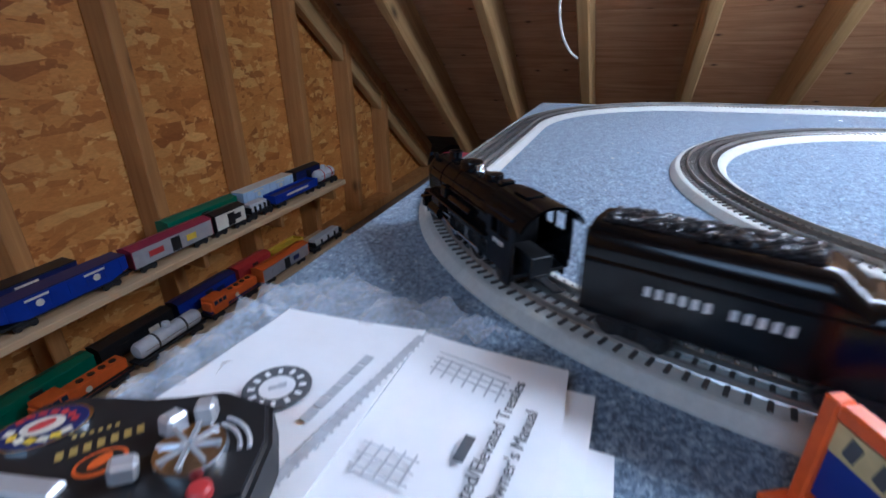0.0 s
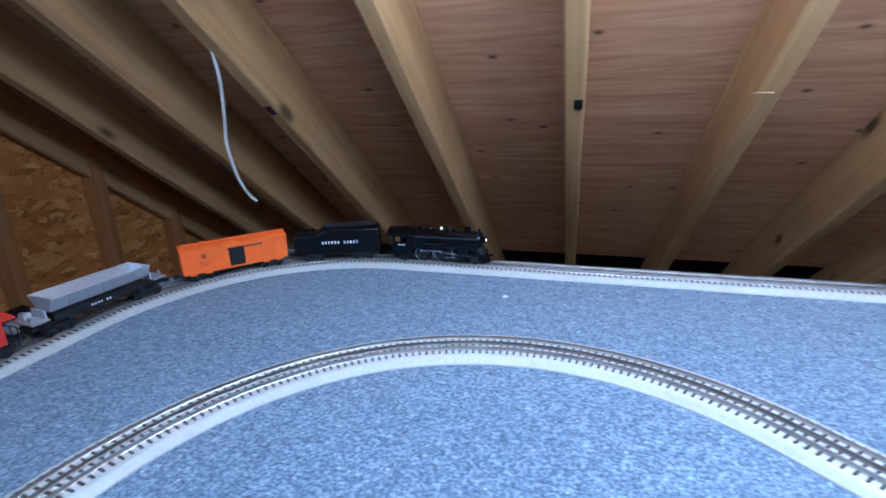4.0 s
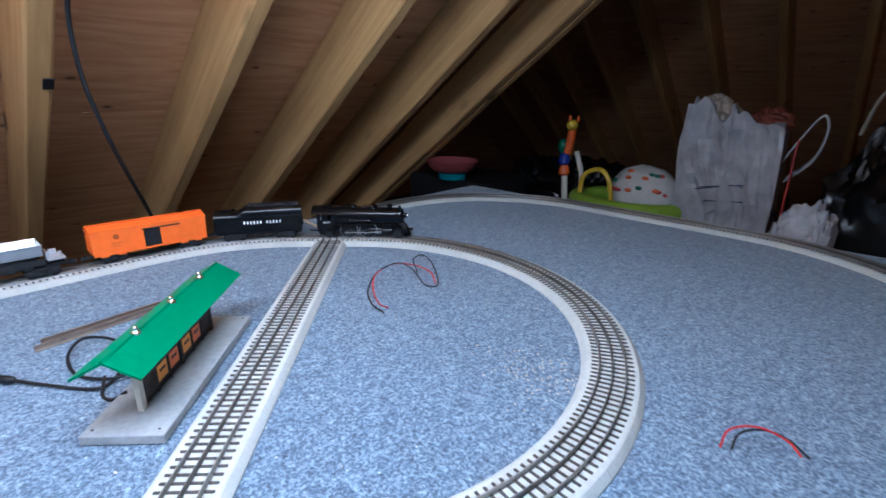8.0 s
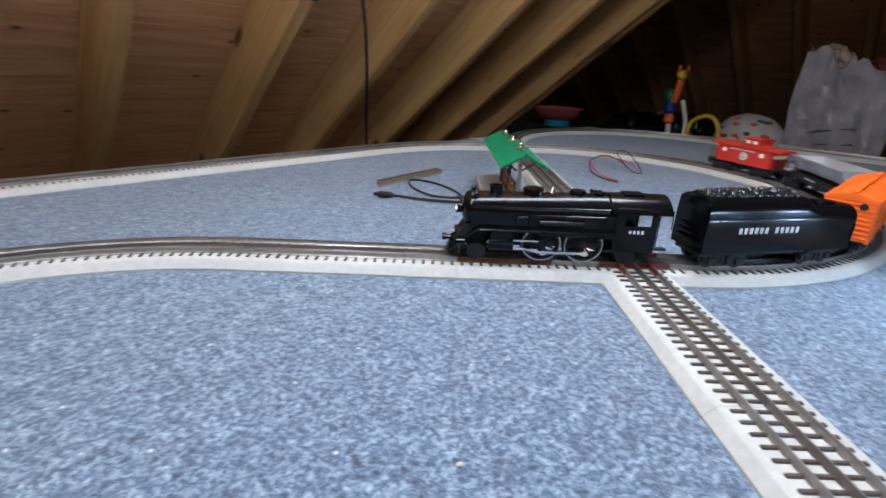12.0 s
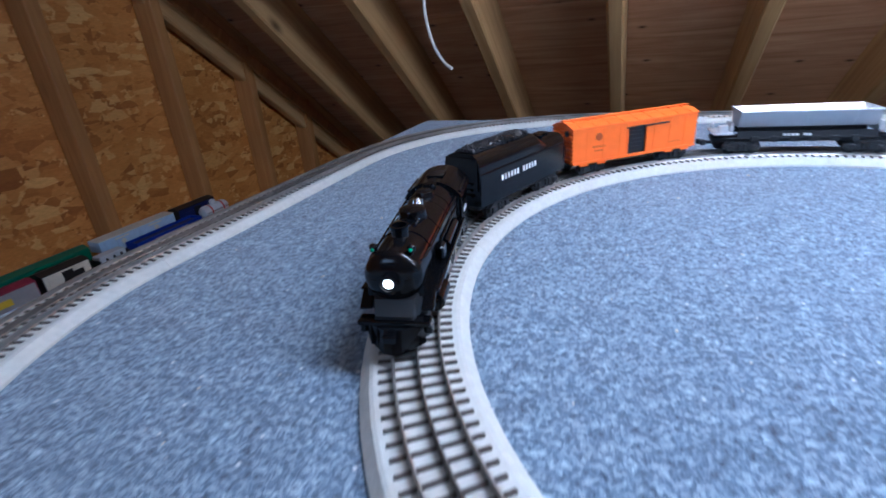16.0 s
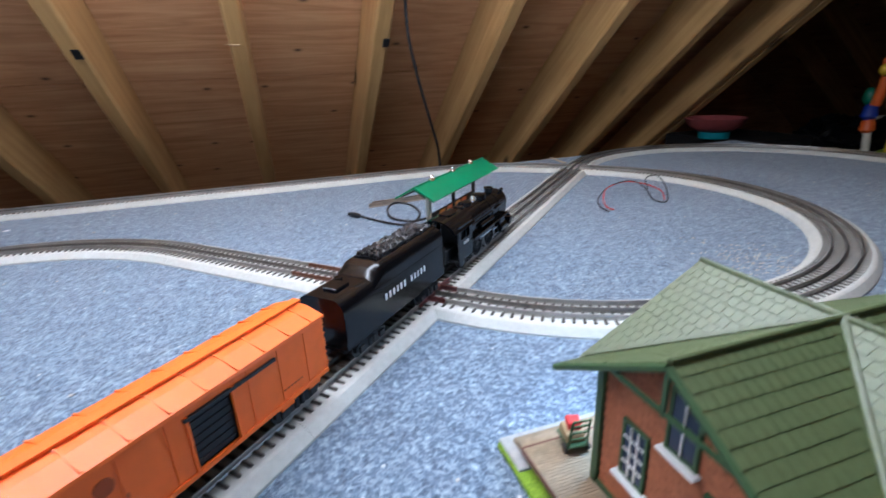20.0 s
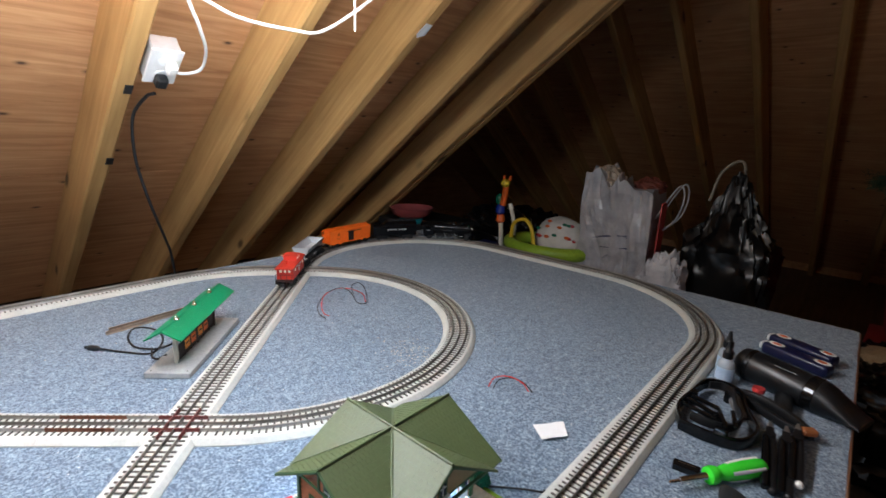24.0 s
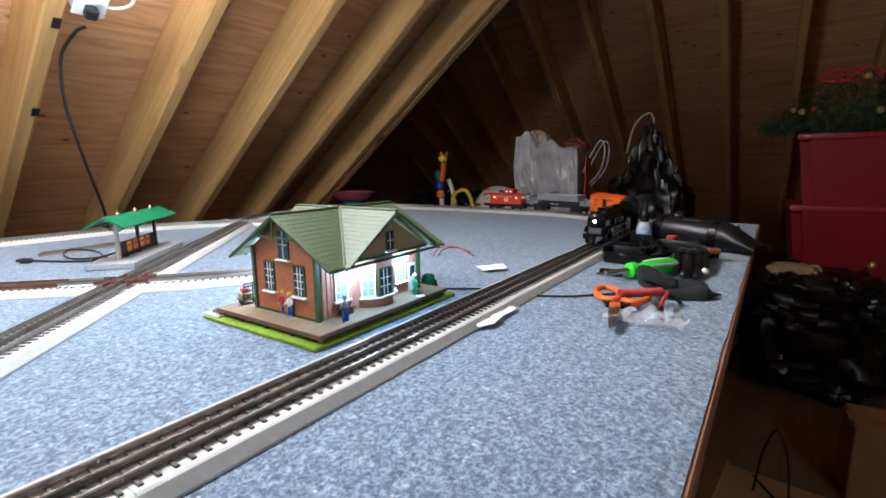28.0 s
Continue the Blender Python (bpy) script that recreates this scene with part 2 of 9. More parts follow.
def ball(bm, r, at=(0, 0, 0), scale=(1, 1, 1), u=14, v=8):
    q = bmesh.ops.create_uvsphere(bm, u_segments=u, v_segments=v, radius=r)
    bmesh.ops.scale(bm, vec=scale, verts=q["verts"])
    bmesh.ops.translate(bm, vec=at, verts=q["verts"])
    return bm


def lathe(bm, prof, at=(0, 0, 0), rot=(0, 0, 0), segs=20):
    """prof: (radius, height) pairs, turned about z."""
    m = pose(*at, *rot)
    rings = []
    for r, z in prof:
        rings.append([bm.verts.new(m @ Vector((max(r, 1e-5) * math.cos(2 * math.pi * k / segs), max(r, 1e-5) * math.sin(2 * math.pi * k / segs), z))) for k in range(segs)])
    for a, b in zip(rings, rings[1:]):
        for k in range(segs):
            bm.faces.new((a[k], a[(k + 1) % segs], b[(k + 1) % segs], b[k]))
    bm.faces.new(rings[0][::-1])
    bm.faces.new(rings[-1])
    return bm


def hoop(bm, prof, rot=(0, 0, 0), segs=24):
    """A ring: a closed outline of (radius, height) pairs turned about z."""
    m = pose(0, 0, 0, *rot)
    rings = [[bm.verts.new(m @ Vector((r * math.cos(2 * math.pi * k / segs), r * math.sin(2 * math.pi * k / segs), z))) for k in range(segs)] for r, z in prof]
    for a, b in zip(rings, rings[1:] + rings[:1]):
        for k in range(segs):
            bm.faces.new((a[k], a[(k + 1) % segs], b[(k + 1) % segs], b[k]))
    return bm


def prism(bm, outline, depth, at=(0, 0, 0), rot=(0, 0, 0)):
    """outline in x, y, counter-clockwise, drawn up by depth along z."""
    m = pose(*at, *rot)
    lo = [bm.verts.new(m @ Vector((x, y, 0))) for x, y in outline]
    hi = [bm.verts.new(m @ Vector((x, y, depth))) for x, y in outline]
    n = len(outline)
    bm.faces.new(lo[::-1])
    bm.faces.new(hi)
    for k in range(n):
        bm.faces.new((lo[k], lo[(k + 1) % n], hi[(k + 1) % n], hi[k]))
    return bm


def tube(bm, pts, r, segs=8):
    """A round cord along points."""
    pts = [Vector(p) for p in pts]
    rings = []
    side = None
    for k, p in enumerate(pts):
        d = (pts[min(k + 1, len(pts) - 1)] - pts[max(k - 1, 0)]).normalized()
        ref = side if side is not None else (Vector((0, 0, 1)) if abs(d.z) < 0.9 else Vector((1, 0, 0)))
        a = (ref - d * ref.dot(d)).normalized()
        side = a
        b = d.cross(a)
        rings.append([bm.verts.new(p + r * (math.cos(2 * math.pi * j / segs) * a + math.sin(2 * math.pi * j / segs) * b)) for j in range(segs)])
    for a, b in zip(rings, rings[1:]):
        for j in range(segs):
            bm.faces.new((a[j], b[j], b[(j + 1) % segs], a[(j + 1) % segs]))
    bm.faces.new(rings[0])
    bm.faces.new(rings[-1][::-1])
    return bm


def curve_pts(ctrl, n=8):
    """Catmull-Rom through control points."""
    c = [Vector(p) for p in ctrl]
    c = [c[0] * 2 - c[1]] + c + [c[-1] * 2 - c[-2]]
    out = []
    for k in range(1, len(c) - 2):
        p0, p1, p2, p3 = c[k - 1 : k + 3]
        for j in range(n):
            t = j / n
            out.append(0.5 * (2 * p1 + (p2 - p0) * t + (2 * p0 - 5 * p1 + 4 * p2 - p3) * t * t + (3 * p1 - p0 - 3 * p2 + p3) * t**3))
    out.append(c[-2])
    return out


def mesh(bm, material, smooth=False):
    bmesh.ops.recalc_face_normals(bm, faces=bm.faces)
    me = bpy.data.meshes.new("mesh")
    bm.to_mesh(me)
    bm.free()
    me.materials.append(material)
    if smooth:
        me.shade_smooth()
        me.set_sharp_from_angle(angle=radians(38))
        me.set_sharp_from_angle(angle=radians(38))
    return me


def part(name, bm, material, parent, label="", m=None, smooth=False):
    """One mesh object under a thing or a part; bm may be a bmesh or a ready mesh."""
    me = mesh(bm, material, smooth) if isinstance(bm, bmesh.types.BMesh) else bm
    ob = new(name, me)
    ob.parent = parent
    if m is not None:
        ob.matrix_basis = m
    if label:
        ob["label"] = label
    return ob


def thing(name, label, category, m=None, group="", kind=""):
    ob = new(name)
    ob.empty_display_size = 0.02
    if m is not None:
        ob.matrix_basis = m
    return tagged(ob, label, category, group, kind)


def solid(name, bm, material, label, category, m=None, group="", kind="", smooth=False):
    """A thing of one mesh."""
    ob = new(name, mesh(bm, material, smooth))
    if m is not None:
        ob.matrix_basis = m
    return tagged(ob, label, category, group, kind)


B = bmesh.new

# ---- the attic shell ----
SLOPE, ROOF_D = 0.763, 0.376 + 1.849 * 0.763
PITCH = math.degrees(math.atan(SLOPE))
COSP = math.cos(radians(PITCH))
FLOOR_Z, RIDGE_Y = -0.72, -0.55
RIDGE_Z = ROOF_D - SLOPE * RIDGE_Y


def under(y):
    """Height of the back rafters' lower edges."""
    return ROOF_D - SLOPE * y


solid("floor", box(B(), (8.5, 8.6, 0.04), (2.75, 0.1, FLOOR_Z - 0.02)), M_FLOOR, "dark worn plywood attic floor", "floor", kind="structure")

RAFTER_W, RAFTER_H = 0.048, 0.175


def rafter_mesh(length, seed):
    """A rafter lying along y, with slightly eased and wandering edges."""
    rnd = random.Random(seed)
    bm = B()
    n = 14
    rings = []
    for k in range(n + 1):
        y = -length / 2 + length * k / n
        wob = [rnd.uniform(-0.0022, 0.0022) for _ in range(4)]
        w, h, c = RAFTER_W / 2, RAFTER_H, 0.006
        rings.append([bm.verts.new((x, y, z)) for x, z in ((-w + wob[0], c), (-w + c, wob[1]), (w - c, wob[1]), (w + wob[2], c), (w + wob[2], h), (-w + wob[0], h))])
    for a, b in zip(rings, rings[1:]):
        for j in range(6):
            bm.faces.new((a[j], a[(j + 1) % 6], b[(j + 1) % 6], b[j]))
    bm.faces.new(rings[0][::-1])
    bm.faces.new(rings[-1])
    return bm


BACK_LEN = (3.2 - RIDGE_Y) / COSP
RAFTER_X = [1.452 + 0.395 * k for k in range(-7, 4)]
back_meshes = [mesh(rafter_mesh(BACK_LEN, 10 + k), M_RAFTER) for k in range(4)]
for k, x in enumerate(RAFTER_X):
    yc = (3.2 + RIDGE_Y) / 2
    ob = new("rafter", back_meshes[k % 4])
    ob.matrix_basis = pose(x - (0.025 if k == 3 else 0), yc, under(yc), -PITCH, 0, 0)
    tagged(ob, "pale spruce roof rafter with knots", "rafter", "roof rafters", "structure")
for dx in (2.985, 3.042):
    ob = new("rafter", back_meshes[1])
    yc = (3.2 + RIDGE_Y) / 2
    ob.matrix_basis = pose(dx, yc, under(yc) - 0.03, -PITCH, 0, 0)
    tagged(ob, "doubled spruce rafter at the roof valley", "rafter", "roof rafters", "structure")

# roof boarding of the back slope, in sheets with open seams
sheath = thing("roof_sheathing", "brown knotty plywood roof boarding on the rafters", "roof boarding", kind="structure")
LIFT = RAFTER_H / COSP + 0.004
sheet_x = [-1.42, 0.26, 2.235, 3.068]
seams = [0.0, 1.2, 2.4, 3.6, 4.66]
for a, b in zip(seams, seams[1:]):
    for x0, x1 in zip(sheet_x, sheet_x[1:]):
        d = (a + b) / 2
        yc = 3.2 - d * COSP
        bm = box(B(), (x1 - x0 - 0.003, b - a - 0.004, 0.012), (0, 0, 0.006))
        part("sheet", bm, M_PLY, sheath, m=pose((x0 + x1) / 2, yc, under(yc) + LIFT, -PITCH, 0, 0))

# front slope, behind the camera
FY = 2 * RIDGE_Y - 3.2
yc = (FY + RIDGE_Y) / 2
solid("roof_front", box(B(), (7.9, BACK_LEN + 0.4, 0.02)), M_PLY, "brown plywood roof boarding of the front slope", "roof boarding", pose(2.4, yc, under(2 * RIDGE_Y - yc) + LIFT + 0.02, PITCH, 0, 0), kind="structure")
for k in range(11):
    ob = new("rafter", back_meshes[k % 4])
    ob.matrix_basis = pose(RAFTER_X[k], yc, under(2 * RIDGE_Y - yc), PITCH, 0, 0)
    tagged(ob, "spruce rafter of the front roof slope", "rafter", "roof rafters", "structure")

# an unseen roof window with a glowing pane, added to house the fill lamp
FILL_Z = under(2 * RIDGE_Y - FILL_XY[1])
fill_pose = pose(FILL_XY[0], FILL_XY[1], FILL_Z + 0.12, PITCH, 0, 0)
new("skylight_light", fill_light).matrix_basis = fill_pose
fill_win = thing("window_1", "added roof window round the unseen fill light behind the viewer", "window", fill_pose, kind="structure")
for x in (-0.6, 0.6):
    part("window_frame", box(B(), (0.06, 1.06, 0.08), (x, 0, 0.03)), M_STUD, fill_win)
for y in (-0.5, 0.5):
    part("window_frame", box(B(), (1.14, 0.06, 0.08), (0, y, 0.03)), M_STUD, fill_win)
part("pane", box(B(), (1.14, 0.94, 0.006), (0, 0, 0.035)), plain("fill_glow_pane", (0.8, 0.88, 1.0), 0.4, emit=(0.85, 0.93, 1.0), stren=1.4), fill_win)

# far wing: a slope that faces back along the table
FAR_X, FAR_Z = 4.89, 0.65
for k in range(15):
    y = -2.06 + 0.395 * k
    ob = new("rafter", back_meshes[k % 4])
    xc = 5.05
    ob.matrix_basis = pose(xc, y, FAR_Z - SLOPE * (xc - FAR_X), 0, 0, -90) @ pose(0, 0, 0, -PITCH, 0, 0)
    tagged(ob, "shaded spruce rafter of the far roof wing", "rafter", "roof rafters", "structure")
solid("roof_far", box(B(), (8.2, 5.2, 0.012)), M_PLY, "dark plywood roof boarding of the far wing", "roof boarding", pose(5.05, 0.4, FAR_Z - SLOPE * (5.05 - FAR_X) + LIFT, 0, 0, -90) @ pose(0, 0, 0, -PITCH, 0, 0), kind="structure")
solid("wall_valley", box(B(), (0.02, 4.2, 0.9), (3.25, 0.0, 2.25)), M_PLY, "plywood closing wall over the wing opening", "wall", kind="structure")
solid("wall_east", box(B(), (0.05, 9.0, 4.0), (6.9, 0, 1.0)), M_PLY, "dark closing wall of the far wing", "wall", kind="structure")
solid("wall_back", box(B(), (9.0, 0.05, 1.6), (2.4, 4.3, 0.0)), M_PLY, "dark closing wall behind the eaves", "wall", kind="structure")
solid("wall_front", box(B(), (9.0, 0.05, 1.6), (2.4, -4.1, 0.0)), M_PLY, "dark closing wall of the front eaves", "wall", kind="structure")

# west gable: strand board with studs and a sloping plate
gable = thing("wall_west", "orange strand board gable wall with pine studs", "wall", kind="structure")
OSB_X = -1.362
prof = [(-4.2, FLOOR_Z), (3.3, FLOOR_Z), (3.3, under(3.3) + 0.28), (RIDGE_Y, RIDGE_Z + 0.28), (-4.2, under(2 * RIDGE_Y + 4.2) + 0.28)]
bm = prism(B(), prof, 0.03, (OSB_X, 0, 0), (90, 0, 90))
bmesh.ops.translate(bm, vec=(-0.03, 0, 0), verts=bm.verts)
part("board", bm, M_OSB, gable)
for y, w in ((-0.6, 0.045), (-0.14, 0.045), (0.242, 0.042), (0.645, 0.042), (1.042, 0.042), (1.418, 0.042), (1.825, 0.042), (2.22, 0.042), (2.58, 0.042)):
    top = under(y) + 0.16 if y > RIDGE_Y else RIDGE_Z - 0.1
    part("stud", box(B(), (0.088, w, top - FLOOR_Z), (OSB_X + 0.0465, y, (top + FLOOR_Z) / 2), bev=0.003), M_STUD, gable)
plate_len = 4.4
part("plate", box(B(), (0.09, plate_len, 0.05), bev=0.003), M_STUD, gable, m=pose(OSB_X + 0.05, 1.45, under(1.45) + 0.11, -PITCH, 0, 0))
part("plate", box(B(), (0.095, 5.4, 0.05), (OSB_X + 0.05, 0.6, FLOOR_Z + 0.03), bev=0.003), M_STUD, gable)

# ---- the train table ----
TX0, TX1, TY0, TY1 = -0.236, 2.80, 0.004, 1.765
table = thing("train_table", "long plywood train table on timber legs", "table")
part("tabletop", box(B(), (TX1 - TX0, TY1 - TY0, 0.022), ((TX0 + TX1) / 2, (TY0 + TY1) / 2, -0.0165), bev=0.002), M_EDGE, table)
for x in (TX0 + 0.1, (TX0 + TX1) / 2, TX1 - 0.1):
    for y in (TY0 + 0.1, TY1 - 0.1):
        part("leg", box(B(), (0.088, 0.038, -0.0275 - 0.09 - FLOOR_Z), (x, y, (-0.1175 + FLOOR_Z) / 2), bev=0.003), M_STUD, table)
for y in (TY0 + 0.06, TY1 - 0.06):
    part("rail", box(B(), (TX1 - TX0 - 0.1, 0.038, 0.088), ((TX0 + TX1) / 2, y, -0.0725), bev=0.003), M_STUD, table)


def carpet_mesh():
    """Felt laid on the table, a little uneven, with a soft edge."""
    bm = B()
    nx, ny = 120, 72
    x0, x1, y0, y1 = TX0 - 0.002, TX1 + 0.002, TY0 + 0.005, TY1 + 0.002
    grid = []
    for j in range(ny + 1):
        row = []
        for i in range(nx + 1):
            x, y = x0 + (x1 - x0) * i / nx, y0 + (y1 - y0) * j / ny
            z = 0.0006 * noise.noise((x * 5, y * 5, 0)) - 0.0008
            edge = min(i, nx - i, j, ny - j)
            if edge == 0:
                z -= 0.0032
                x += 0.0022 * noise.noise((x * 9, y * 9, 3))
                y += 0.0022 * noise.noise((x * 9, y * 9, 7))
            row.append(bm.verts.new((x, y, z)))
        grid.append(row)
    for a, b in zip(grid, grid[1:]):
        for i in range(nx):
            bm.faces.new((a[i], a[i + 1], b[i + 1], b[i]))
    return bm


solid("carpet", carpet_mesh(), M_CARPET, "blue-grey speckled felt carpet covering the train table", "carpet", smooth=True)

# ---- track ----
R, SX = 0.457, 0.065
BED, BED_TOP, BED_Z = 0.0425, 0.034, 0.0105
GAUGE, TIE_L, TIE_W, TIE_PITCH = 0.0176, 0.057, 0.0034, 0.01075
RAIL_TOP = BED_Z + 0.0066


def lay(L, turn=0.0):
    """A function from distance to place and heading (radians) of a piece that starts at the origin along +x."""
    def at(d):
        if not turn:
            return d, 0.0, 0.0
        a = radians(turn) * d / L
        r = L / radians(turn)
        return r * math.sin(a), r * (1 - math.cos(a)), a
    return at


def sweep(at, L, n, prof):
    """prof: (offset to the left, height) round the section."""
    bm = B()
    rings = []
    for k in range(n + 1):
        x, y, a = at(L * k / n)
        rings.append([bm.verts.new((x - math.sin(a) * o, y + math.cos(a) * o, z)) for o, z in prof])
    m = len(prof)
    for a, b in zip(rings, rings[1:]):
        for j in range(m):
            bm.faces.new((a[j], b[j], b[(j + 1) % m], a[(j + 1) % m]))
    bm.faces.new(rings[0])
    bm.faces.new(rings[-1][::-1])
    return bm


def bed_profile(w0=BED, w1=BED_TOP, h=BED_Z):
    return [(-w0, -0.001), (-w0, 0.0015), (-w1 - 0.001, h - 0.001), (-w1 + 0.002, h), (w1 - 0.002, h), (w1 + 0.001, h - 0.001), (w0, 0.0015), (w0, -0.001)]


def rail_profile(o, w=0.0009, h=RAIL_TOP):
    z0 = BED_Z - 0.001
    return [(o - w * 1.3, z0), (o - w * 1.3, z0 + 0.002), (o - w * 0.5, z0 + 0.003), (o - w * 0.6, h - 0.003), (o - w, h - 0.0018), (o - w * 0.7, h), (o + w * 0.7, h), (o + w, h - 0.0018), (o + w * 0.6, h - 0.003), (o + w * 0.5, z0 + 0.003), (o + w * 1.3, z0 + 0.002), (o + w * 1.3, z0)]


TIE_MESH = mesh(box(B(), (TIE_W, TIE_L, 0.003), (0, 0, 0), bev=0.0006), M_TIE)
PIECES = {}


def track_meshes(L, turn):
    key = (round(L, 4), turn)
    if key not in PIECES:
        at, n = lay(L, turn), (12 if turn else 1)
        gap = 0.0002
        cut = lambda d, f=at: f(gap + d * (1 - 2 * gap / L))
        PIECES[key] = (mesh(sweep(cut, L, n, bed_profile()), M_BED), [mesh(sweep(cut, L, n, rail_profile(o)), mt) for o, mt in ((-GAUGE, M_RAIL), (0, M_RAILC), (GAUGE, M_RAIL))])
    return PIECES[key]


def section(L, turn, m, rusty=False):
    sec = thing("track_section", "curved grey-bedded three-rail toy track section" if turn else ("straight three-rail toy track section with rusty rails" if rusty else "straight grey-bedded three-rail toy track section"), "track", m, "toy track sections")
    bed, rails = track_meshes(L, turn)
    part("roadbed", bed, None, sec)
    for k, me in enumerate(rails):
        ob = part("rail", me, None, sec)
        if rusty and k != 1:
            ob.material_slots[0].link = "OBJECT"
            ob.material_slots[0].material = M_RUST
    at, n = lay(L, turn), max(1, round(L / TIE_PITCH))
    for k in range(n):
        x, y, a = at(L * (k + 0.5) / n)
        part("tie", TIE_MESH, None, sec, m=Matrix.Translation((x, y, BED_Z + 0.0001)) @ Matrix.Rotation(a, 4, "Z"))
    return sec


# the single line, once round: straights in metres, curves in degrees to the left
LINE = [2.0152, -90.0, 0.481, -90.0, 1.2772, -45.0, "x", -180.0, "x", 0.392, 270.0, 0.392, "x", 0.784, "X", -45.0, -90.0, 0.481, -90.0]
SEGS = []
CROSSINGS = []


def lay_line():
    p, h = Vector((2.2892, 0.307, 0)), 180.0
    later = []

    def ahead(d):
        return Vector((math.cos(radians(h)) * d, math.sin(radians(h)) * d, 0))

    for k, item in enumerate(LINE):
        if isinstance(item, str):
            c = p + ahead(SX)
            if not any((c - q[0]).length < 0.05 for q in CROSSINGS):
                CROSSINGS.append((c, h))
            SEGS.append((p.copy(), h, 2 * SX, 0.0))
            p = c + ahead(SX)
        elif k in (0, 2, 4, 9, 11, 13, 17):
            n = max(1, round(item / 0.254))
            if k == 9:
                cuts = [0.03, 0.11, 0.252]
            else:
                cuts = [item / n] * n
            SEGS.append((p.copy(), h, item, 0.0))
            for j, d in enumerate(cuts):
                later.append((d, 0.0, pose(p.x, p.y, 0, 0, 0, h), k == 9 and j == 1))
                p += ahead(d)
        else:
            L, sgn = radians(abs(item)) * R, (1 if item > 0 else -1)
            SEGS.append((p.copy(), h, L, item))
            for _ in range(round(abs(item) / 45)):
                q0, h0 = p.copy(), h
                c = p + Vector((-math.sin(radians(h)), math.cos(radians(h)), 0)) * (sgn * R)
                h += sgn * 45
                p = c - Vector((-math.sin(radians(h)), math.cos(radians(h)), 0)) * (sgn * R)
                if sgn > 0:
                    later.append((radians(45) * R, 45.0, pose(q0.x, q0.y, 0, 0, 0, h0), False))
                else:
                    later.append((radians(45) * R, 45.0, pose(p.x, p.y, 0, 0, 0, h + 180), False))
    return later


LAID = lay_line()
LAP = sum(s[2] for s in SEGS)


def on_line(s):
    """Place and heading (degrees) at a distance along the line."""
    s = s % LAP
    for p, h, L, turn in SEGS:
        if s <= L:
            if not turn:
                return p.x + s * math.cos(radians(h)), p.y + s * math.sin(radians(h)), h
            sgn = 1 if turn > 0 else -1
            a = radians(h) + sgn * s / R
            cx, cy = p.x - sgn * R * math.sin(radians(h)), p.y + sgn * R * math.cos(radians(h))
            return cx + sgn * R * math.sin(a), cy - sgn * R * math.cos(a), math.degrees(a)
        s -= L
    return p.x, p.y, h


def crossing(c, h, centre, words):
    x = thing("track_crossing", words, "track", pose(c.x, c.y, 0, 0, 0, h), "toy track crossings")
    bm = sweep(lambda d: (d - SX, 0, 0), 2 * SX, 1, bed_profile())
    part("roadbed", bm, M_BED, x)
    bm = sweep(lambda d: (0, d - SX, math.pi / 2), 2 * SX, 1, bed_profile(h=BED_Z - 0.0004))
    part("roadbed", bm, M_BED, x)
    for o in (-GAUGE, 0, GAUGE):
        for a in (0, 90):
            for lo, hi, mt in ((-SX, -0.042, M_RAIL), (-0.0415, -GAUGE - 0.0016, centre), (-GAUGE + 0.0016, GAUGE - 0.0016, centre), (GAUGE + 0.0016, 0.0415, centre), (0.042, SX, M_RAIL)):
                mt = mt if o else M_RAILC
                bm = sweep(lambda d, lo=lo: (d + lo, 0, 0), hi - lo, 1, rail_profile(o, 0.0014 if mt is M_MAROON else 0.0009))
                part("rail", bm, mt, x, m=pose(0, 0, 0.0002 * (a > 0), 0, 0, a))
    for a in (0, 90, 180, 270):
        for d in (0.032, 0.043, 0.054):
            part("tie", TIE_MESH, None, x, m=pose(0, 0, 0, 0, 0, a) @ pose(d, 0, BED_Z + 0.0001))


for c, h in CROSSINGS:
    if c.x < 1.6:
        crossing(c, h, M_MAROON, "toy track diamond crossing with maroon plastic rails")
    else:
        crossing(c, h, M_RAIL, "toy track diamond crossing with grey steel rails")

# ---- the train ----
def wheel_mesh(r, w=0.006, material=M_WHEEL):
    bm = B()
    lathe(bm, [(r * 0.3, -w * 0.5), (r * 0.86, -w * 0.5), (r * 1.0, -w * 0.45), (r * 0.97, w * 0.2), (r * 1.14, w * 0.25), (r * 1.14, w * 0.5), (r * 0.3, w * 0.5)], rot=(90, 0, 0), segs=20)
    return mesh(bm, material, True)


TRUCK_WHEEL = wheel_mesh(0.0085, material=M_BLACKM)


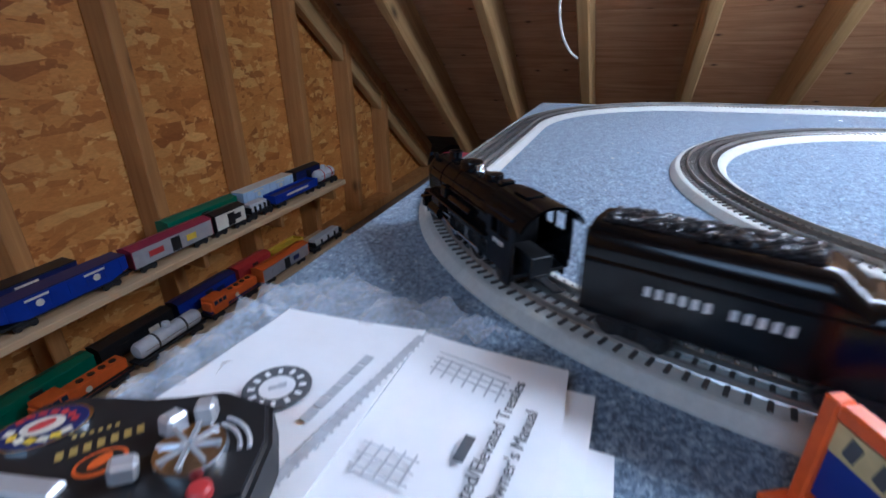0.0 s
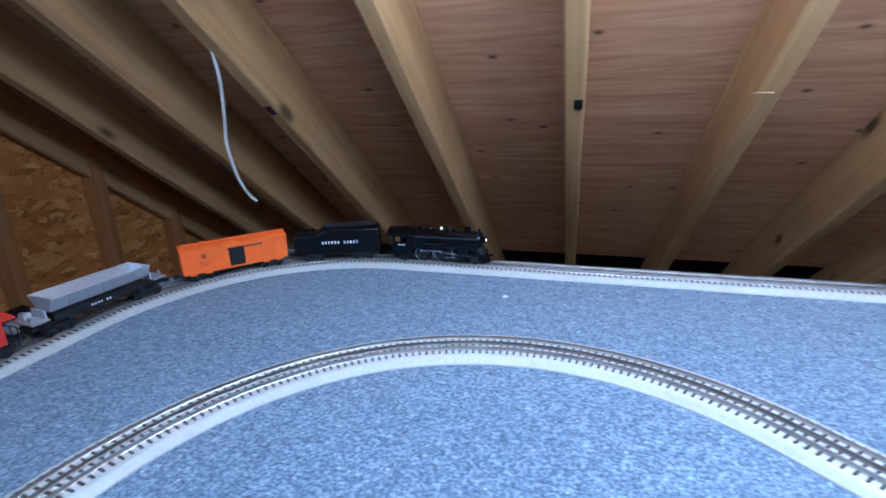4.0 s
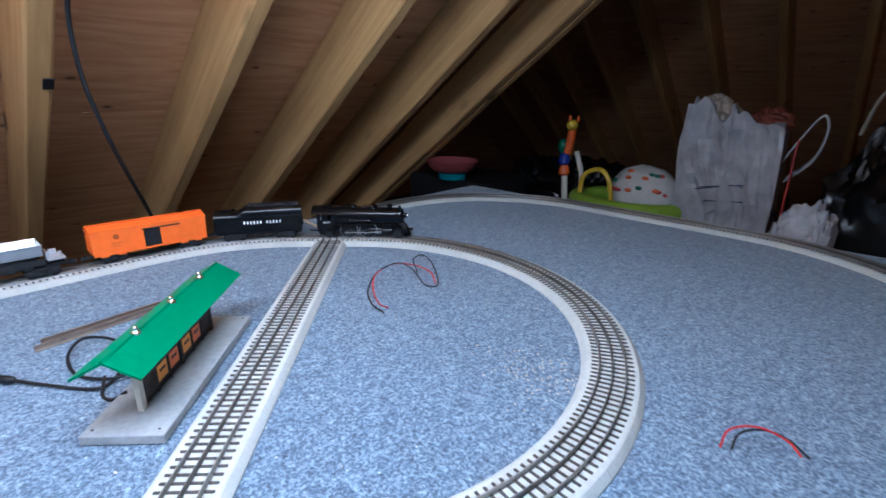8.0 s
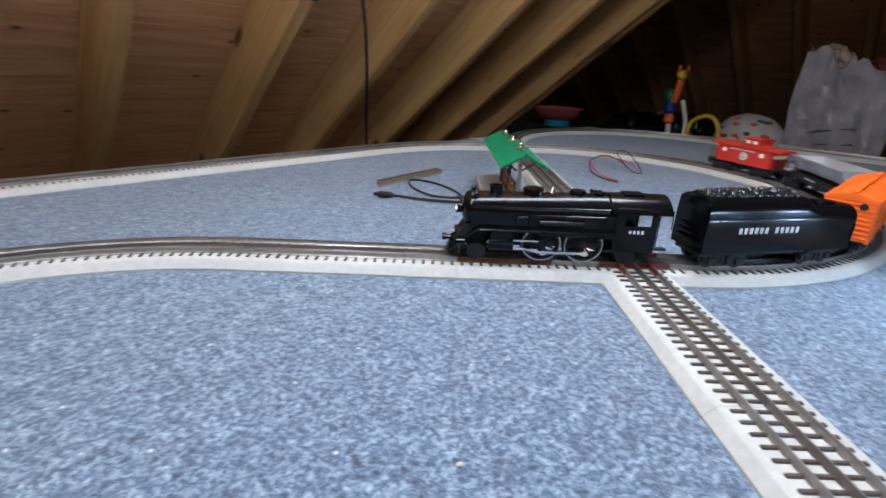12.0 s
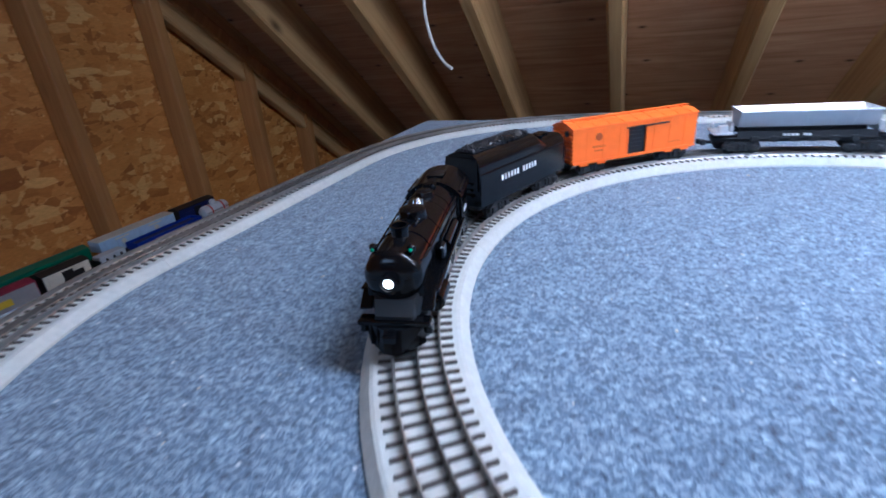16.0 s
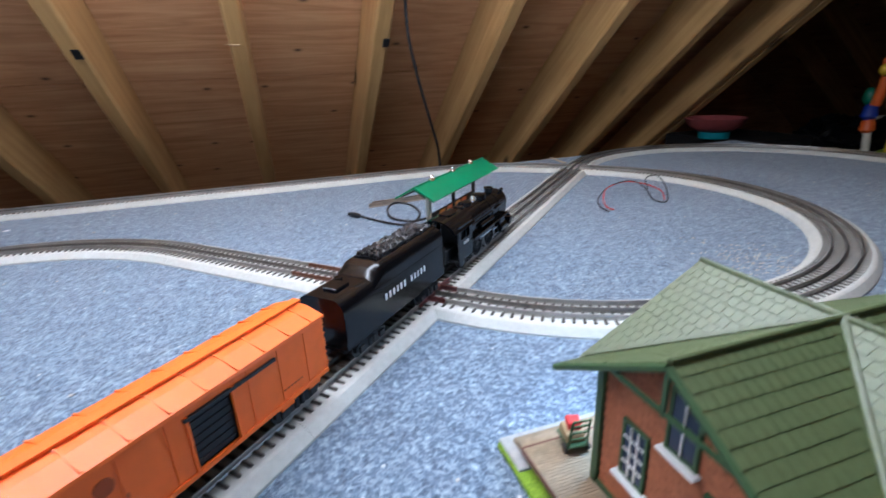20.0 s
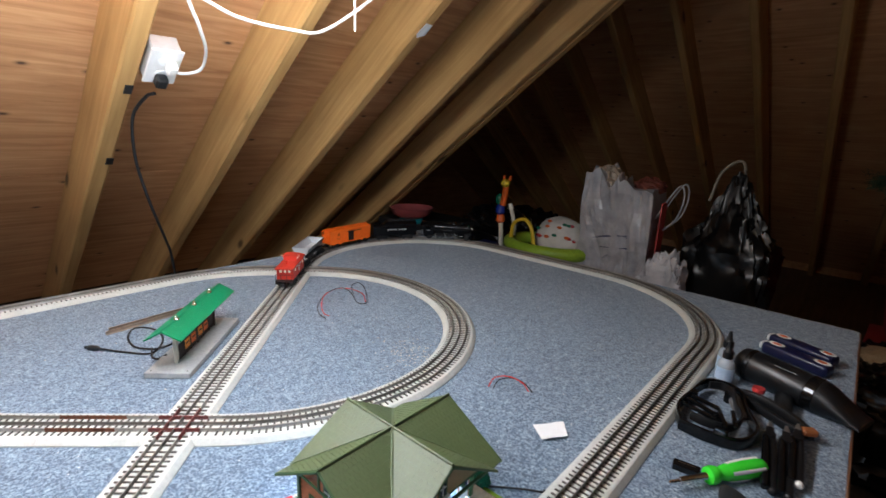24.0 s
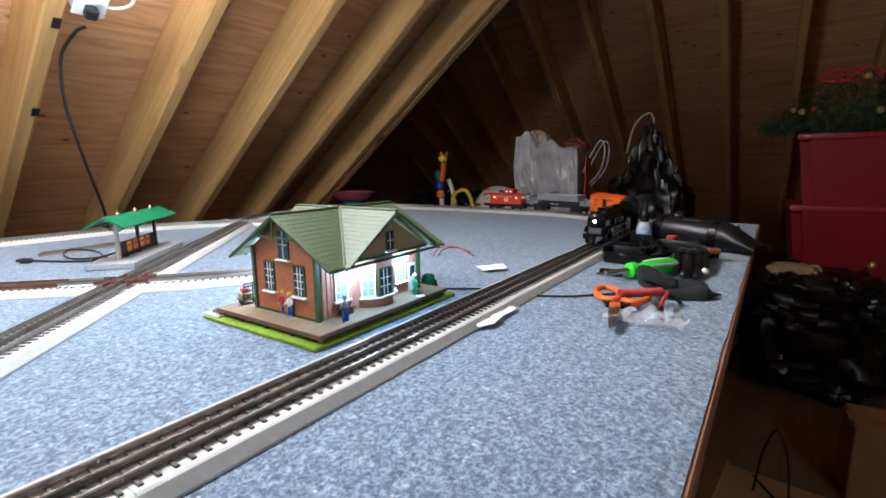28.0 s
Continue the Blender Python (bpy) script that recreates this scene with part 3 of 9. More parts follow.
def truck_bogie(car, x):
    """A four-wheel bogie under a car: side frames, bolster, wheels with axles, coupler arm added by the car."""
    bm = B()
    for s in (-1, 1):
        prism(bm, [(-0.024, 0.007), (-0.018, 0.004), (0.018, 0.004), (0.024, 0.007), (0.024, 0.012), (0.011, 0.017), (-0.011, 0.017), (-0.024, 0.012)], 0.004, (0, s * 0.0205 + 0.002, 0), (90, 0, 0))
        for dx in (-0.016, 0.016):
            box(bm, (0.008, 0.003, 0.007), (dx, s * 0.0235, 0.0085), bev=0.0008)
        for dx in (-0.003, 0.003):
            cyl(bm, 0.0022, 0.0022, 0.008, (dx, s * 0.023, 0.0095), segs=8)
    box(bm, (0.012, 0.042, 0.006), (0, 0, 0.014), bev=0.001)
    b = part("bogie", bm, M_BLACKM, car, m=pose(x, 0, 0))
    for dx in (-0.016, 0.016):
        for s in (-1, 1):
            part("wheel", TRUCK_WHEEL, None, b, m=pose(dx, s * 0.0155, 0.0087, 0, 0, 0 if s < 0 else 180))
    return b


def coupler(car, x, z=0.013):
    s = 1 if x > 0 else -1
    bm = B()
    box(bm, (0.02, 0.007, 0.004), (x - s * 0.008, 0, z), bev=0.0006)
    box(bm, (0.008, 0.012, 0.007), (x + s * 0.004, 0.001, z), bev=0.0012)
    box(bm, (0.006, 0.004, 0.008), (x + s * 0.009, -0.005, z), bev=0.001)
    part("coupler", bm, M_BLACKM, car)


def letter_bars(car, x0, z0, n, w, h, gap, y, material, skip=(), m=None):
    """Lettering as plain upright bars of its size and colour, on a side at y."""
    bm = B()
    s = 1 if y > 0 else -1
    for k in range(n):
        if k in skip:
            continue
        x = x0 + (k * gap) * (-s)
        box(bm, (w, 0.0006, h), (x, y, z0))
    part("lettering", bm, material, car, m=m)


def round_body(bm, prof, length, at):
    """A section (y, z) drawn along x."""
    n = len(prof)
    rings = [[bm.verts.new((at + d, y, z)) for y, z in prof] for d in (0, length)]
    for j in range(n):
        bm.faces.new((rings[0][j], rings[0][(j + 1) % n], rings[1][(j + 1) % n], rings[1][j]))
    bm.faces.new(rings[0])
    bm.faces.new(rings[1][::-1])
    return bm


def locomotive():
    """Small 2-4-2 steam engine, nose towards +x; rail tops at z = 0."""
    L = thing("steam_locomotive", "black toy steam locomotive with lit headlight and chrome bell", "locomotive")
    # boiler: a tapered jacket whose flanks run down to the running boards
    def jacket(x, r, zc, skirt):
        """Section at x: a round top of radius r about zc, straight flanks down to skirt."""
        arc = [radians(-12 + 204 * k / 22) for k in range(23)]
        return [(x, r * math.cos(a), zc + r * math.sin(a)) for a in arc] + [(x, -r * 0.99, skirt), (x, r * 0.99, skirt)]

    def loft(bm, rings):
        rs = [[bm.verts.new(p) for p in ring] for ring in rings]
        n = len(rs[0])
        for p, q in zip(rs, rs[1:]):
            for j in range(n):
                bm.faces.new((p[j], p[(j + 1) % n], q[(j + 1) % n], q[j]))
        bm.faces.new(rs[0][::-1])
        bm.faces.new(rs[-1])
        return bm

    part("boiler", loft(B(), [jacket(0.0905, 0.0196, 0.0525, 0.036), jacket(0.05, 0.0200, 0.0527, 0.036), jacket(0.02, 0.0206, 0.0528, 0.036), jacket(-0.02, 0.0212, 0.0529, 0.036)]), M_BLACK, L, smooth=True)
    part("firebox", loft(B(), [jacket(-0.0195, 0.0216, 0.0528, 0.030), jacket(-0.05, 0.0222, 0.0524, 0.028)]), M_BLACK, L, smooth=True)
    for x in (0.058, 0.027, -0.004):
        bm = B()
        r = 0.0200 + (0.058 - x) * 0.012
        loft(bm, [jacket(x - 0.0009, r + 0.0005, 0.0527, 0.0365), jacket(x + 0.0009, r + 0.0005, 0.0527, 0.0365)])
        part("boiler_band", bm, M_BLACK, L, smooth=True)
    # smokebox front: a rounded dome with the headlight in its middle
    part("smokebox_front", lathe(B(), [(0.0199, -0.0035), (0.0200, 0.0), (0.0195, 0.0026), (0.0176, 0.0050), (0.0145, 0.0068), (0.0100, 0.0082), (0.0070, 0.0087), (0.0001, 0.0089)], (0.0895, 0, 0.0525), (0, 90, 0), 32), M_BLACK, L, smooth=True)
    part("number_plate", box(B(), (0.0016, 0.008, 0.003), (0.0958, 0, 0.0655), (0, -38, 0), bev=0.0005), M_BLACK, L)
    for s in (-1, 1):
        part("hinge", box(B(), (0.0015, 0.006, 0.0014), (0.0966, s * 0.012, 0.0525), (0, 0, s * 22), bev=0.0003), M_BLACK, L)
    h = part("headlight", lathe(B(), [(0.0062, 0.0), (0.0058, 0.0030), (0.0062, 0.0046), (0.0064, 0.0062), (0.0054, 0.0064), (0.0050, 0.0050)], (0.0975, 0, 0.0530), (0, 90, 0), 22), M_BLACK, L, smooth=True)
    part("lens", ball(B(), 0.0034, (0.1030, 0, 0.0530), (0.35, 1, 1)), M_LAMP, h, "glowing warm white headlight", smooth=True)
    for s in (-1, 1):
        mk = part("marker_lamp", lathe(B(), [(0.0012, -0.004), (0.0012, 0.0), (0.0026, 0.0008), (0.0028, 0.0046), (0.0018, 0.0058), (0.0001, 0.0062)], (0.0865, s * 0.0128, 0.0690), segs=12), M_BLACK, L, smooth=True)
        part("lens", ball(B(), 0.0015, (0.0892, s * 0.0128, 0.0716), u=8, v=6), M_GREENLENS, mk, "small green marker lens", smooth=True)
    # apron below the smokebox, over the pilot deck
    part("apron", loft(B(), [[(0.0885, -0.0165, 0.040), (0.0885, 0.0165, 0.040), (0.0885, 0.0165, 0.0225), (0.0885, -0.0165, 0.0225)], [(0.0960, -0.0135, 0.0365), (0.0960, 0.0135, 0.0365), (0.0960, 0.0145, 0.0225), (0.0960, -0.0145, 0.0225)], [(0.1020, -0.0125, 0.0265), (0.1020, 0.0125, 0.0265), (0.1020, 0.0135, 0.0225), (0.1020, -0.0135, 0.0225)]]), M_BLACKM, L)
    # fittings along the top
    part("chimney", lathe(B(), [(0.0085, -0.006), (0.0066, -0.0015), (0.0060, 0.002), (0.0064, 0.0068), (0.0070, 0.0074), (0.0070, 0.0086), (0.0052, 0.0086), (0.0046, 0.004)], (0.0655, 0, 0.0715), segs=20), M_BLACK, L, smooth=True)
    part("sand_dome", lathe(B(), [(0.0140, -0.010), (0.0112, -0.003), (0.0106, 0.0), (0.0106, 0.0034), (0.0100, 0.0048), (0.0060, 0.0062), (0.0001, 0.0066)], (0.0285, 0, 0.0735), segs=24), M_BLACK, L, smooth=True)
    part("steam_dome", lathe(B(), [(0.0105, -0.009), (0.0082, -0.002), (0.0080, 0.0026), (0.0074, 0.0038), (0.0001, 0.0046)], (-0.0155, 0, 0.0738), segs=22), M_BLACK, L, smooth=True)
    bl = part("bell_bracket", tube(B(), [(0.0095, -0.0036, 0.072), (0.0095, -0.0036, 0.0785), (0.0095, 0.0036, 0.0785), (0.0095, 0.0036, 0.072)], 0.0008, 6), M_CHROME, L)
    part("bell", lathe(B(), [(0.0036, 0.0), (0.0031, 0.0012), (0.0021, 0.003), (0.0014, 0.0050), (0.0006, 0.0064)], (0.0095, 0, 0.0738), segs=14), M_CHROME, bl, "small chrome bell", smooth=True)
    part("whistle", lathe(B(), [(0.0012, -0.004), (0.0012, 0.003), (0.0018, 0.0035), (0.0018, 0.006), (0.0006, 0.007)], (-0.0275, 0.004, 0.0735), segs=10), M_BLACK, L)
    part("turret", box(B(), (0.009, 0.012, 0.004), (-0.0365, 0, 0.0755), bev=0.0012), M_BLACK, L)
    for x, y in ((0.0475, 0.006), (0.0475, -0.006), (-0.003, 0.007), (-0.003, -0.007)):
        part("valve_cap", lathe(B(), [(0.0016, -0.002), (0.0016, 0.0016), (0.0008, 0.0022)], (x, y, 0.0712), segs=10), M_BLACK, L)
    part("feed_valve", box(B(), (0.02, 0.0035, 0.004), (0.052, -0.0208, 0.0535), bev=0.001), M_BLACK, L)
    part("air_tank", cyl(B(), 0.0040, 0.0040, 0.044, (0.002, 0.0222, 0.0445), (0, 90, 0), 14), M_BLACK, L, smooth=True)
    part("air_tank", cyl(B(), 0.0040, 0.0040, 0.044, (0.002, -0.0222, 0.0445), (0, 90, 0), 14), M_BLACK, L, smooth=True)
    part("air_pump", box(B(), (0.012, 0.006, 0.012), (0.04, 0.0222, 0.0465), bev=0.0015), M_BLACK, L)
    for s in (-1, 1):
        pts = [(-0.045, s * 0.0222, 0.0622), (0.076, s * 0.0196, 0.0600), (0.0835, s * 0.0180, 0.0612)]
        rb = part("handrail", tube(B(), pts, 0.0007, 6), M_BLACK, L)
        for x in (-0.03, 0.0, 0.03, 0.06):
            part("stanchion", ball(B(), 0.0012, (x, s * (0.0212 - x * 0.02), 0.0612 - x * 0.012), u=6, v=5), M_BLACK, rb)
        part("side_pipe", tube(B(), [(-0.044, s * 0.0226, 0.0535), (0.03, s * 0.0214, 0.0528), (0.034, s * 0.0205, 0.047)], 0.0008, 6), M_BLACK, L)
        rbd = part("running_board", box(B(), (0.132, 0.0095, 0.0024), (0.016, s * 0.0232, 0.0362), bev=0.0007), M_BLACK, L)
        part("valance", box(B(), (0.070, 0.0018, 0.0040), (-0.012, s * 0.0266, 0.0335), bev=0.0005), M_BLACK, rbd)
        part("board_ramp", box(B(), (0.016, 0.0085, 0.0022), (0.0875, s * 0.0215, 0.0318), (0, 38, 0), bev=0.0005), M_BLACK, rbd)
    # cab with two side windows and an arched roof
    cab = part("cab", box(B(), (0.0036, 0.046, 0.046), (-0.0515, 0, 0.0430), bev=0.0008), M_BLACK, L, "black cab with arched roof")
    for s in (-1, 1):
        sd = part("cab_side", box(box(B(), (0.040, 0.0022, 0.0300), (-0.0705, s * 0.0240, 0.0310), bev=0.0005), (0.040, 0.0022, 0.0042), (-0.0705, s * 0.0240, 0.0635), bev=0.0004), M_BLACK, cab)
        for x, w in ((-0.0545, 0.0085), (-0.0700, 0.0022), (-0.0875, 0.0060)):
            part("window_post", box(B(), (w, 0.0021, 0.0190), (x, s * 0.0240, 0.0540)), M_BLACK, sd)
        part("grab_rail", tube(B(), [(-0.0915, s * 0.0246, 0.024), (-0.0915, s * 0.0246, 0.058)], 0.0007, 6), M_BLACK, cab)
        part("cab_step", box(B(), (0.012, 0.0025, 0.0080), (-0.0815, s * 0.0232, 0.0120), bev=0.0006), M_BLACK, cab)
        letter_bars(cab, -0.0645 if s > 0 else -0.0765, 0.0395, 4, 0.0022, 0.0036, 0.0040, s * 0.0254, M_WHITE)
    arch = [radians(28 + 124 * k / 14) for k in range(15)]
    outer = [(0.0305 * math.cos(a), 0.0450 + 0.0312 * math.sin(a)) for a in arch]
    inner = [(0.0285 * math.cos(a), 0.0450 + 0.0290 * math.sin(a)) for a in arch[::-1]]
    rf = part("cab_roof", round_body(B(), outer + inner, 0.058, -0.103), M_BLACK, cab, smooth=True)
    part("roof_hatch", box(B(), (0.020, 0.016, 0.0016), (-0.070, 0, 0.0765), bev=0.0005), M_BLACK, rf)
    for s in (-1, 1):
        part("roof_rib", box(B(), (0.050, 0.0012, 0.0012), (-0.073, s * 0.0125, 0.0731), (s * -24, 0, 0)), M_BLACK, rf)
    part("backhead", cyl(box(B(), (0.010, 0.032, 0.034), (-0.057, 0, 0.044), bev=0.002), 0.006, 0.006, 0.004, (-0.063, 0, 0.046), (0, 90, 0)), M_BLACKM, cab)
    # frame, cylinders, pilot
    part("frame", box(box(box(B(), (0.185, 0.018, 0.018), (0.0, 0, 0.022), bev=0.001), (0.045, 0.044, 0.003), (-0.066, 0, 0.0155)), (0.05, 0.024, 0.016), (0.0, 0, 0.03)), M_BLACKM, L)
    for s in (-1, 1):
        c = part("cylinder", box(cyl(B(), 0.0078, 0.0078, 0.024, (0.060, s * 0.021, 0.019), (0, 90, 0), 16), (0.022, 0.011, 0.016), (0.060, s * 0.0195, 0.028), bev=0.0015), M_BLACK, L, smooth=True)
        part("cylinder_cover", cyl(B(), 0.0052, 0.0046, 0.0024, (0.0732, s * 0.021, 0.019), (0, 90, 0), 16), M_BLACK, c, smooth=True)
        part("crosshead_guide", box(box(B(), (0.026, 0.0022, 0.002), (0.036, s * 0.0235, 0.0245)), (0.026, 0.0022, 0.002), (0.036, s * 0.0235, 0.0145)), M_CHROME, c, "bright metal crosshead guide")
    part("pilot_beam", box(B(), (0.010, 0.050, 0.0042), (0.0990, 0, 0.0215), bev=0.0009), M_BLACK, L)
    high = [(0.0985, -0.0215, 0.0195), (0.1075, -0.0060, 0.0195), (0.1085, 0.0, 0.0195), (0.1075, 0.0060, 0.0195), (0.0985, 0.0215, 0.0195), (0.0940, 0.0, 0.0195)]
    low = [(0.0990, -0.0195, 0.0030), (0.1125, -0.0060, 0.0030), (0.1140, 0.0, 0.0030), (0.1125, 0.0060, 0.0030), (0.0990, 0.0195, 0.0030), (0.0960, 0.0, 0.0030)]
    pil = part("pilot", loft(B(), [low, high]), M_BLACK, L, "solid black plough-shaped pilot under the nose")
    for k in (-3, -2, -1, 1, 2, 3):
        y = k * 0.0058
        x0, x1 = 0.1092 - abs(k) * 0.0028, 0.1144 - abs(k) * 0.0040
        part("pilot_bar", tube(B(), [(x0, y, 0.0190), (x1, y * 0.96, 0.0034)], 0.0009, 6), M_BLACK, pil)
    part("coupler", box(box(B(), (0.010, 0.006, 0.004), (0.1100, 0, 0.0175), bev=0.0008), (0.004, 0.009, 0.006), (0.1150, 0, 0.0175), bev=0.0008), M_BLACK, L)
    for s in (-1, 1):
        part("front_step", box(B(), (0.0080, 0.0045, 0.0080), (0.0965, s * 0.0225, 0.0155), bev=0.0008), M_BLACK, L)
    # wheels
    bm = B()
    r, w = 0.0195, 0.0055
    hoop(bm, [(r * 0.82, -w / 2), (r, -w / 2), (r, w * 0.2), (r * 1.07, w * 0.25), (r * 1.07, w / 2), (r * 0.82, w / 2)], (-90, 0, 0), 28)
    hub = mesh(cyl(B(), 0.0042, 0.0042, w, rot=(90, 0, 0), segs=12), M_BLACKM)
    spoke = mesh(box(B(), (r * 0.72, w * 0.5, 0.0017), (r * 0.48, 0, 0)), M_BLACKM)
    weight = mesh(box(B(), (0.014, w * 0.9, 0.008), (-0.010, 0, 0), bev=0.002), M_BLACKM)
    driver = mesh(bm, M_BLACKM)
    rim = mesh(hoop(B(), [(r * 0.94, -w / 2 - 0.0005), (r * 1.004, -w / 2 - 0.0004), (r * 1.004, 0), (r * 0.94, 0)], (-90, 0, 0), 28), M_RIM)
    axles = []
    for x in (0.019, -0.023):
        ax = part("drive_axle", cyl(B(), 0.0025, 0.0025, 0.03, rot=(90, 0, 0), segs=10), M_BLACKM, L, m=pose(x, 0, 0.0197))
        for s in (-1, 1):
            side = pose(0, s * 0.0165, 0, 0, 0, 0 if s < 0 else 180)
            part("drive_wheel", driver, None, ax, "black drive wheel tyre with bright rim", m=side)
            part("wheel_hub", hub, None, ax, m=side)
            part("counterweight", weight, None, ax, m=side)
            for k in range(12):
                part("spoke", spoke, None, ax, m=side @ pose(0, 0, 0, 0, 30 * k, 0))
            part("wheel_rim", rim, None, ax, m=pose(0, s * 0.0165, 0, 0, 0, 0 if s < 0 else 180))
        axles.append(ax)
    rods = []
    for s in (-1, 1):
        bm = B()
        box(bm, (0.044, 0.0014, 0.0034), (0, 0, 0), bev=0.0004)
        for x in (-0.021, 0.021):
            cyl(bm, 0.0032, 0.0032, 0.0022, (x, 0, 0), (90, 0, 0), 12)
        rods.append((part("side_rod", bm, M_CHROME, L, "bright metal side rod", m=pose(-0.002, s * 0.0212, 0.0197 - 0.009)), s, -0.002))
        bm = B()
        box(bm, (0.046, 0.0014, 0.003), (0, 0, 0), bev=0.0004)
        cyl(bm, 0.003, 0.003, 0.0022, (-0.022, 0, 0), (90, 0, 0), 12)
        box(bm, (0.007, 0.0026, 0.007), (0.024, 0, 0.0), bev=0.0006)
        rods.append((part("main_rod", bm, M_CHROME, L, "bright metal main rod", m=pose(0.02, s * 0.0235, 0.0197)), s, 0.0))
    for x, wr in ((0.083, 0.0085), (-0.068, 0.0105)):
        tb = part("lead_truck" if x > 0 else "trailing_truck", box(box(B(), (0.03, 0.01, 0.005), (0, 0, 0.011), bev=0.001), (0.012, 0.034, 0.006), (0, 0, 0.0105), bev=0.001), M_BLACKM, L, m=pose(x, 0, 0))
        wm = wheel_mesh(wr, material=M_BLACKM)
        for s in (-1, 1):
            part("wheel", wm, None, tb, m=pose(0, s * 0.0155, wr, 0, 0, 0 if s < 0 else 180))
    part("drawbar", box(box(B(), (0.032, 0.008, 0.0025), (-0.098, 0, 0.012), bev=0.0006), (0.018, 0.012, 0.006), (-0.084, 0, 0.013), bev=0.001), M_BLACKM, L)
    return L, axles, rods


def shoulders(w, top, r, n=7):
    """The upper outline of a body with rounded shoulders, from its right side over to its left."""
    arc = [radians(90 * k / n) for k in range(n + 1)]
    return [(w - r + r * math.cos(a), top - r + r * math.sin(a)) for a in arc] + [(-w + r - r * math.sin(a), top - r + r * math.cos(a)) for a in arc]


def squeeze(car, k):
    """Draws a car's parts together along its length."""
    done = set()
    for ob in car.children_recursive:
        if ob.data.name not in done:
            done.add(ob.data.name)
            ob.data.transform(Matrix.Diagonal((k, 1, 1, 1)))


def tender():
    T = thing("coal_tender", "black toy coal tender with white side lettering", "tender")
    w = 0.0255
    bm = B()
    prof = [(-w, 0.018), (w, 0.018)] + shoulders(w, 0.0655, 0.0135)
    round_body(bm, prof, 0.198, -0.1)
    part("tank", bm, M_BLACK, T, smooth=True)
    bm = B()
    # raised coal bunker with rounded shoulders, stepping down to the water deck
    hi = [(-w + 0.0006, 0.050), (w - 0.0006, 0.050)] + shoulders(w - 0.0006, 0.0765, 0.0150)
    n = len(hi)
    rings = [[bm.verts.new((x, y * ky, 0.050 + (z - 0.050) * kz)) for y, z in hi] for x, ky, kz in ((0.098, 1, 1), (-0.028, 1, 1), (-0.033, 1, 0.97), (-0.040, 0.995, 0.80), (-0.047, 0.99, 0.60), (-0.054, 0.98, 0.50))]
    for a, b in zip(rings, rings[1:]):
        for j in range(n):
            bm.faces.new((a[j], a[(j + 1) % n], b[(j + 1) % n], b[j]))
    bm.faces.new(rings[0])
    bm.faces.new(rings[-1][::-1])
    part("bunker", bm, M_BLACK, T, smooth=True)
    bm = B()
    rnd = random.Random(5)
    for k in range(330):
        x, y = rnd.uniform(-0.024, 0.09), rnd.uniform(-0.0128, 0.0128)
        z = 0.0762 + 0.003 * (1 - (y / 0.018) ** 2) * min(1, (0.098 - x) / 0.02)
        s = rnd.uniform(0.0018, 0.0036)
        q = bmesh.ops.create_icosphere(bm, subdivisions=1, radius=s)
        bmesh.ops.transform(bm, matrix=pose(x, y, z, rnd.uniform(0, 360), rnd.uniform(0, 360), rnd.uniform(0, 360)), verts=q["verts"])
    box(bm, (0.118, 0.026, 0.005), (0.033, 0, 0.0752))
    part("coal_load", bm, M_COAL, T, "glossy black lump coal load")
    bm = B()
    box(bm, (0.002, 0.044, 0.036), (0.0985, 0, 0.054))
    fw = part("front_wall", bm, M_BLACK, T)
    for z in (0.03, 0.037, 0.044):
        part("slat", box(B(), (0.004, 0.03, 0.002), (0.1, 0, z)), M_BLACK, fw)
    for s in (-1, 1):
        part("grab_rail", tube(B(), [(0.099, s * 0.026, 0.028), (0.0995, s * 0.0268, 0.05)], 0.0007, 6), M_BLACK, T)
        part("grab_rail", tube(B(), [(-0.0995, s * 0.026, 0.026), (-0.0995, s * 0.0262, 0.048)], 0.0007, 6), M_BLACK, T)
    part("underframe", box(B(), (0.194, 0.04, 0.006), (-0.001, 0, 0.0158), bev=0.001), M_BLACKM, T)
    part("deck_lid", cyl(box(B(), (0.02, 0.016, 0.003), (-0.075, 0, 0.0665), bev=0.0008), 0.004, 0.004, 0.003, (-0.06, 0.009, 0.0665), segs=12), M_BLACK, T)
    for s in (-1, 1):
        letter_bars(T, 0.055 if s > 0 else -0.033, 0.0425, 12, 0.0036, 0.0064, 0.0068 if s > 0 else 0.0073, s * (w + 0.0004), M_WHITE, skip=(6,))
    squeeze(T, 0.965)
    coupler(T, -0.101)
    return T, [truck_bogie(T, 0.058), truck_bogie(T, -0.058)]


M_ORPRINT = plain("boxcar_print", (0.40, 0.07, 0.008), 0.5)


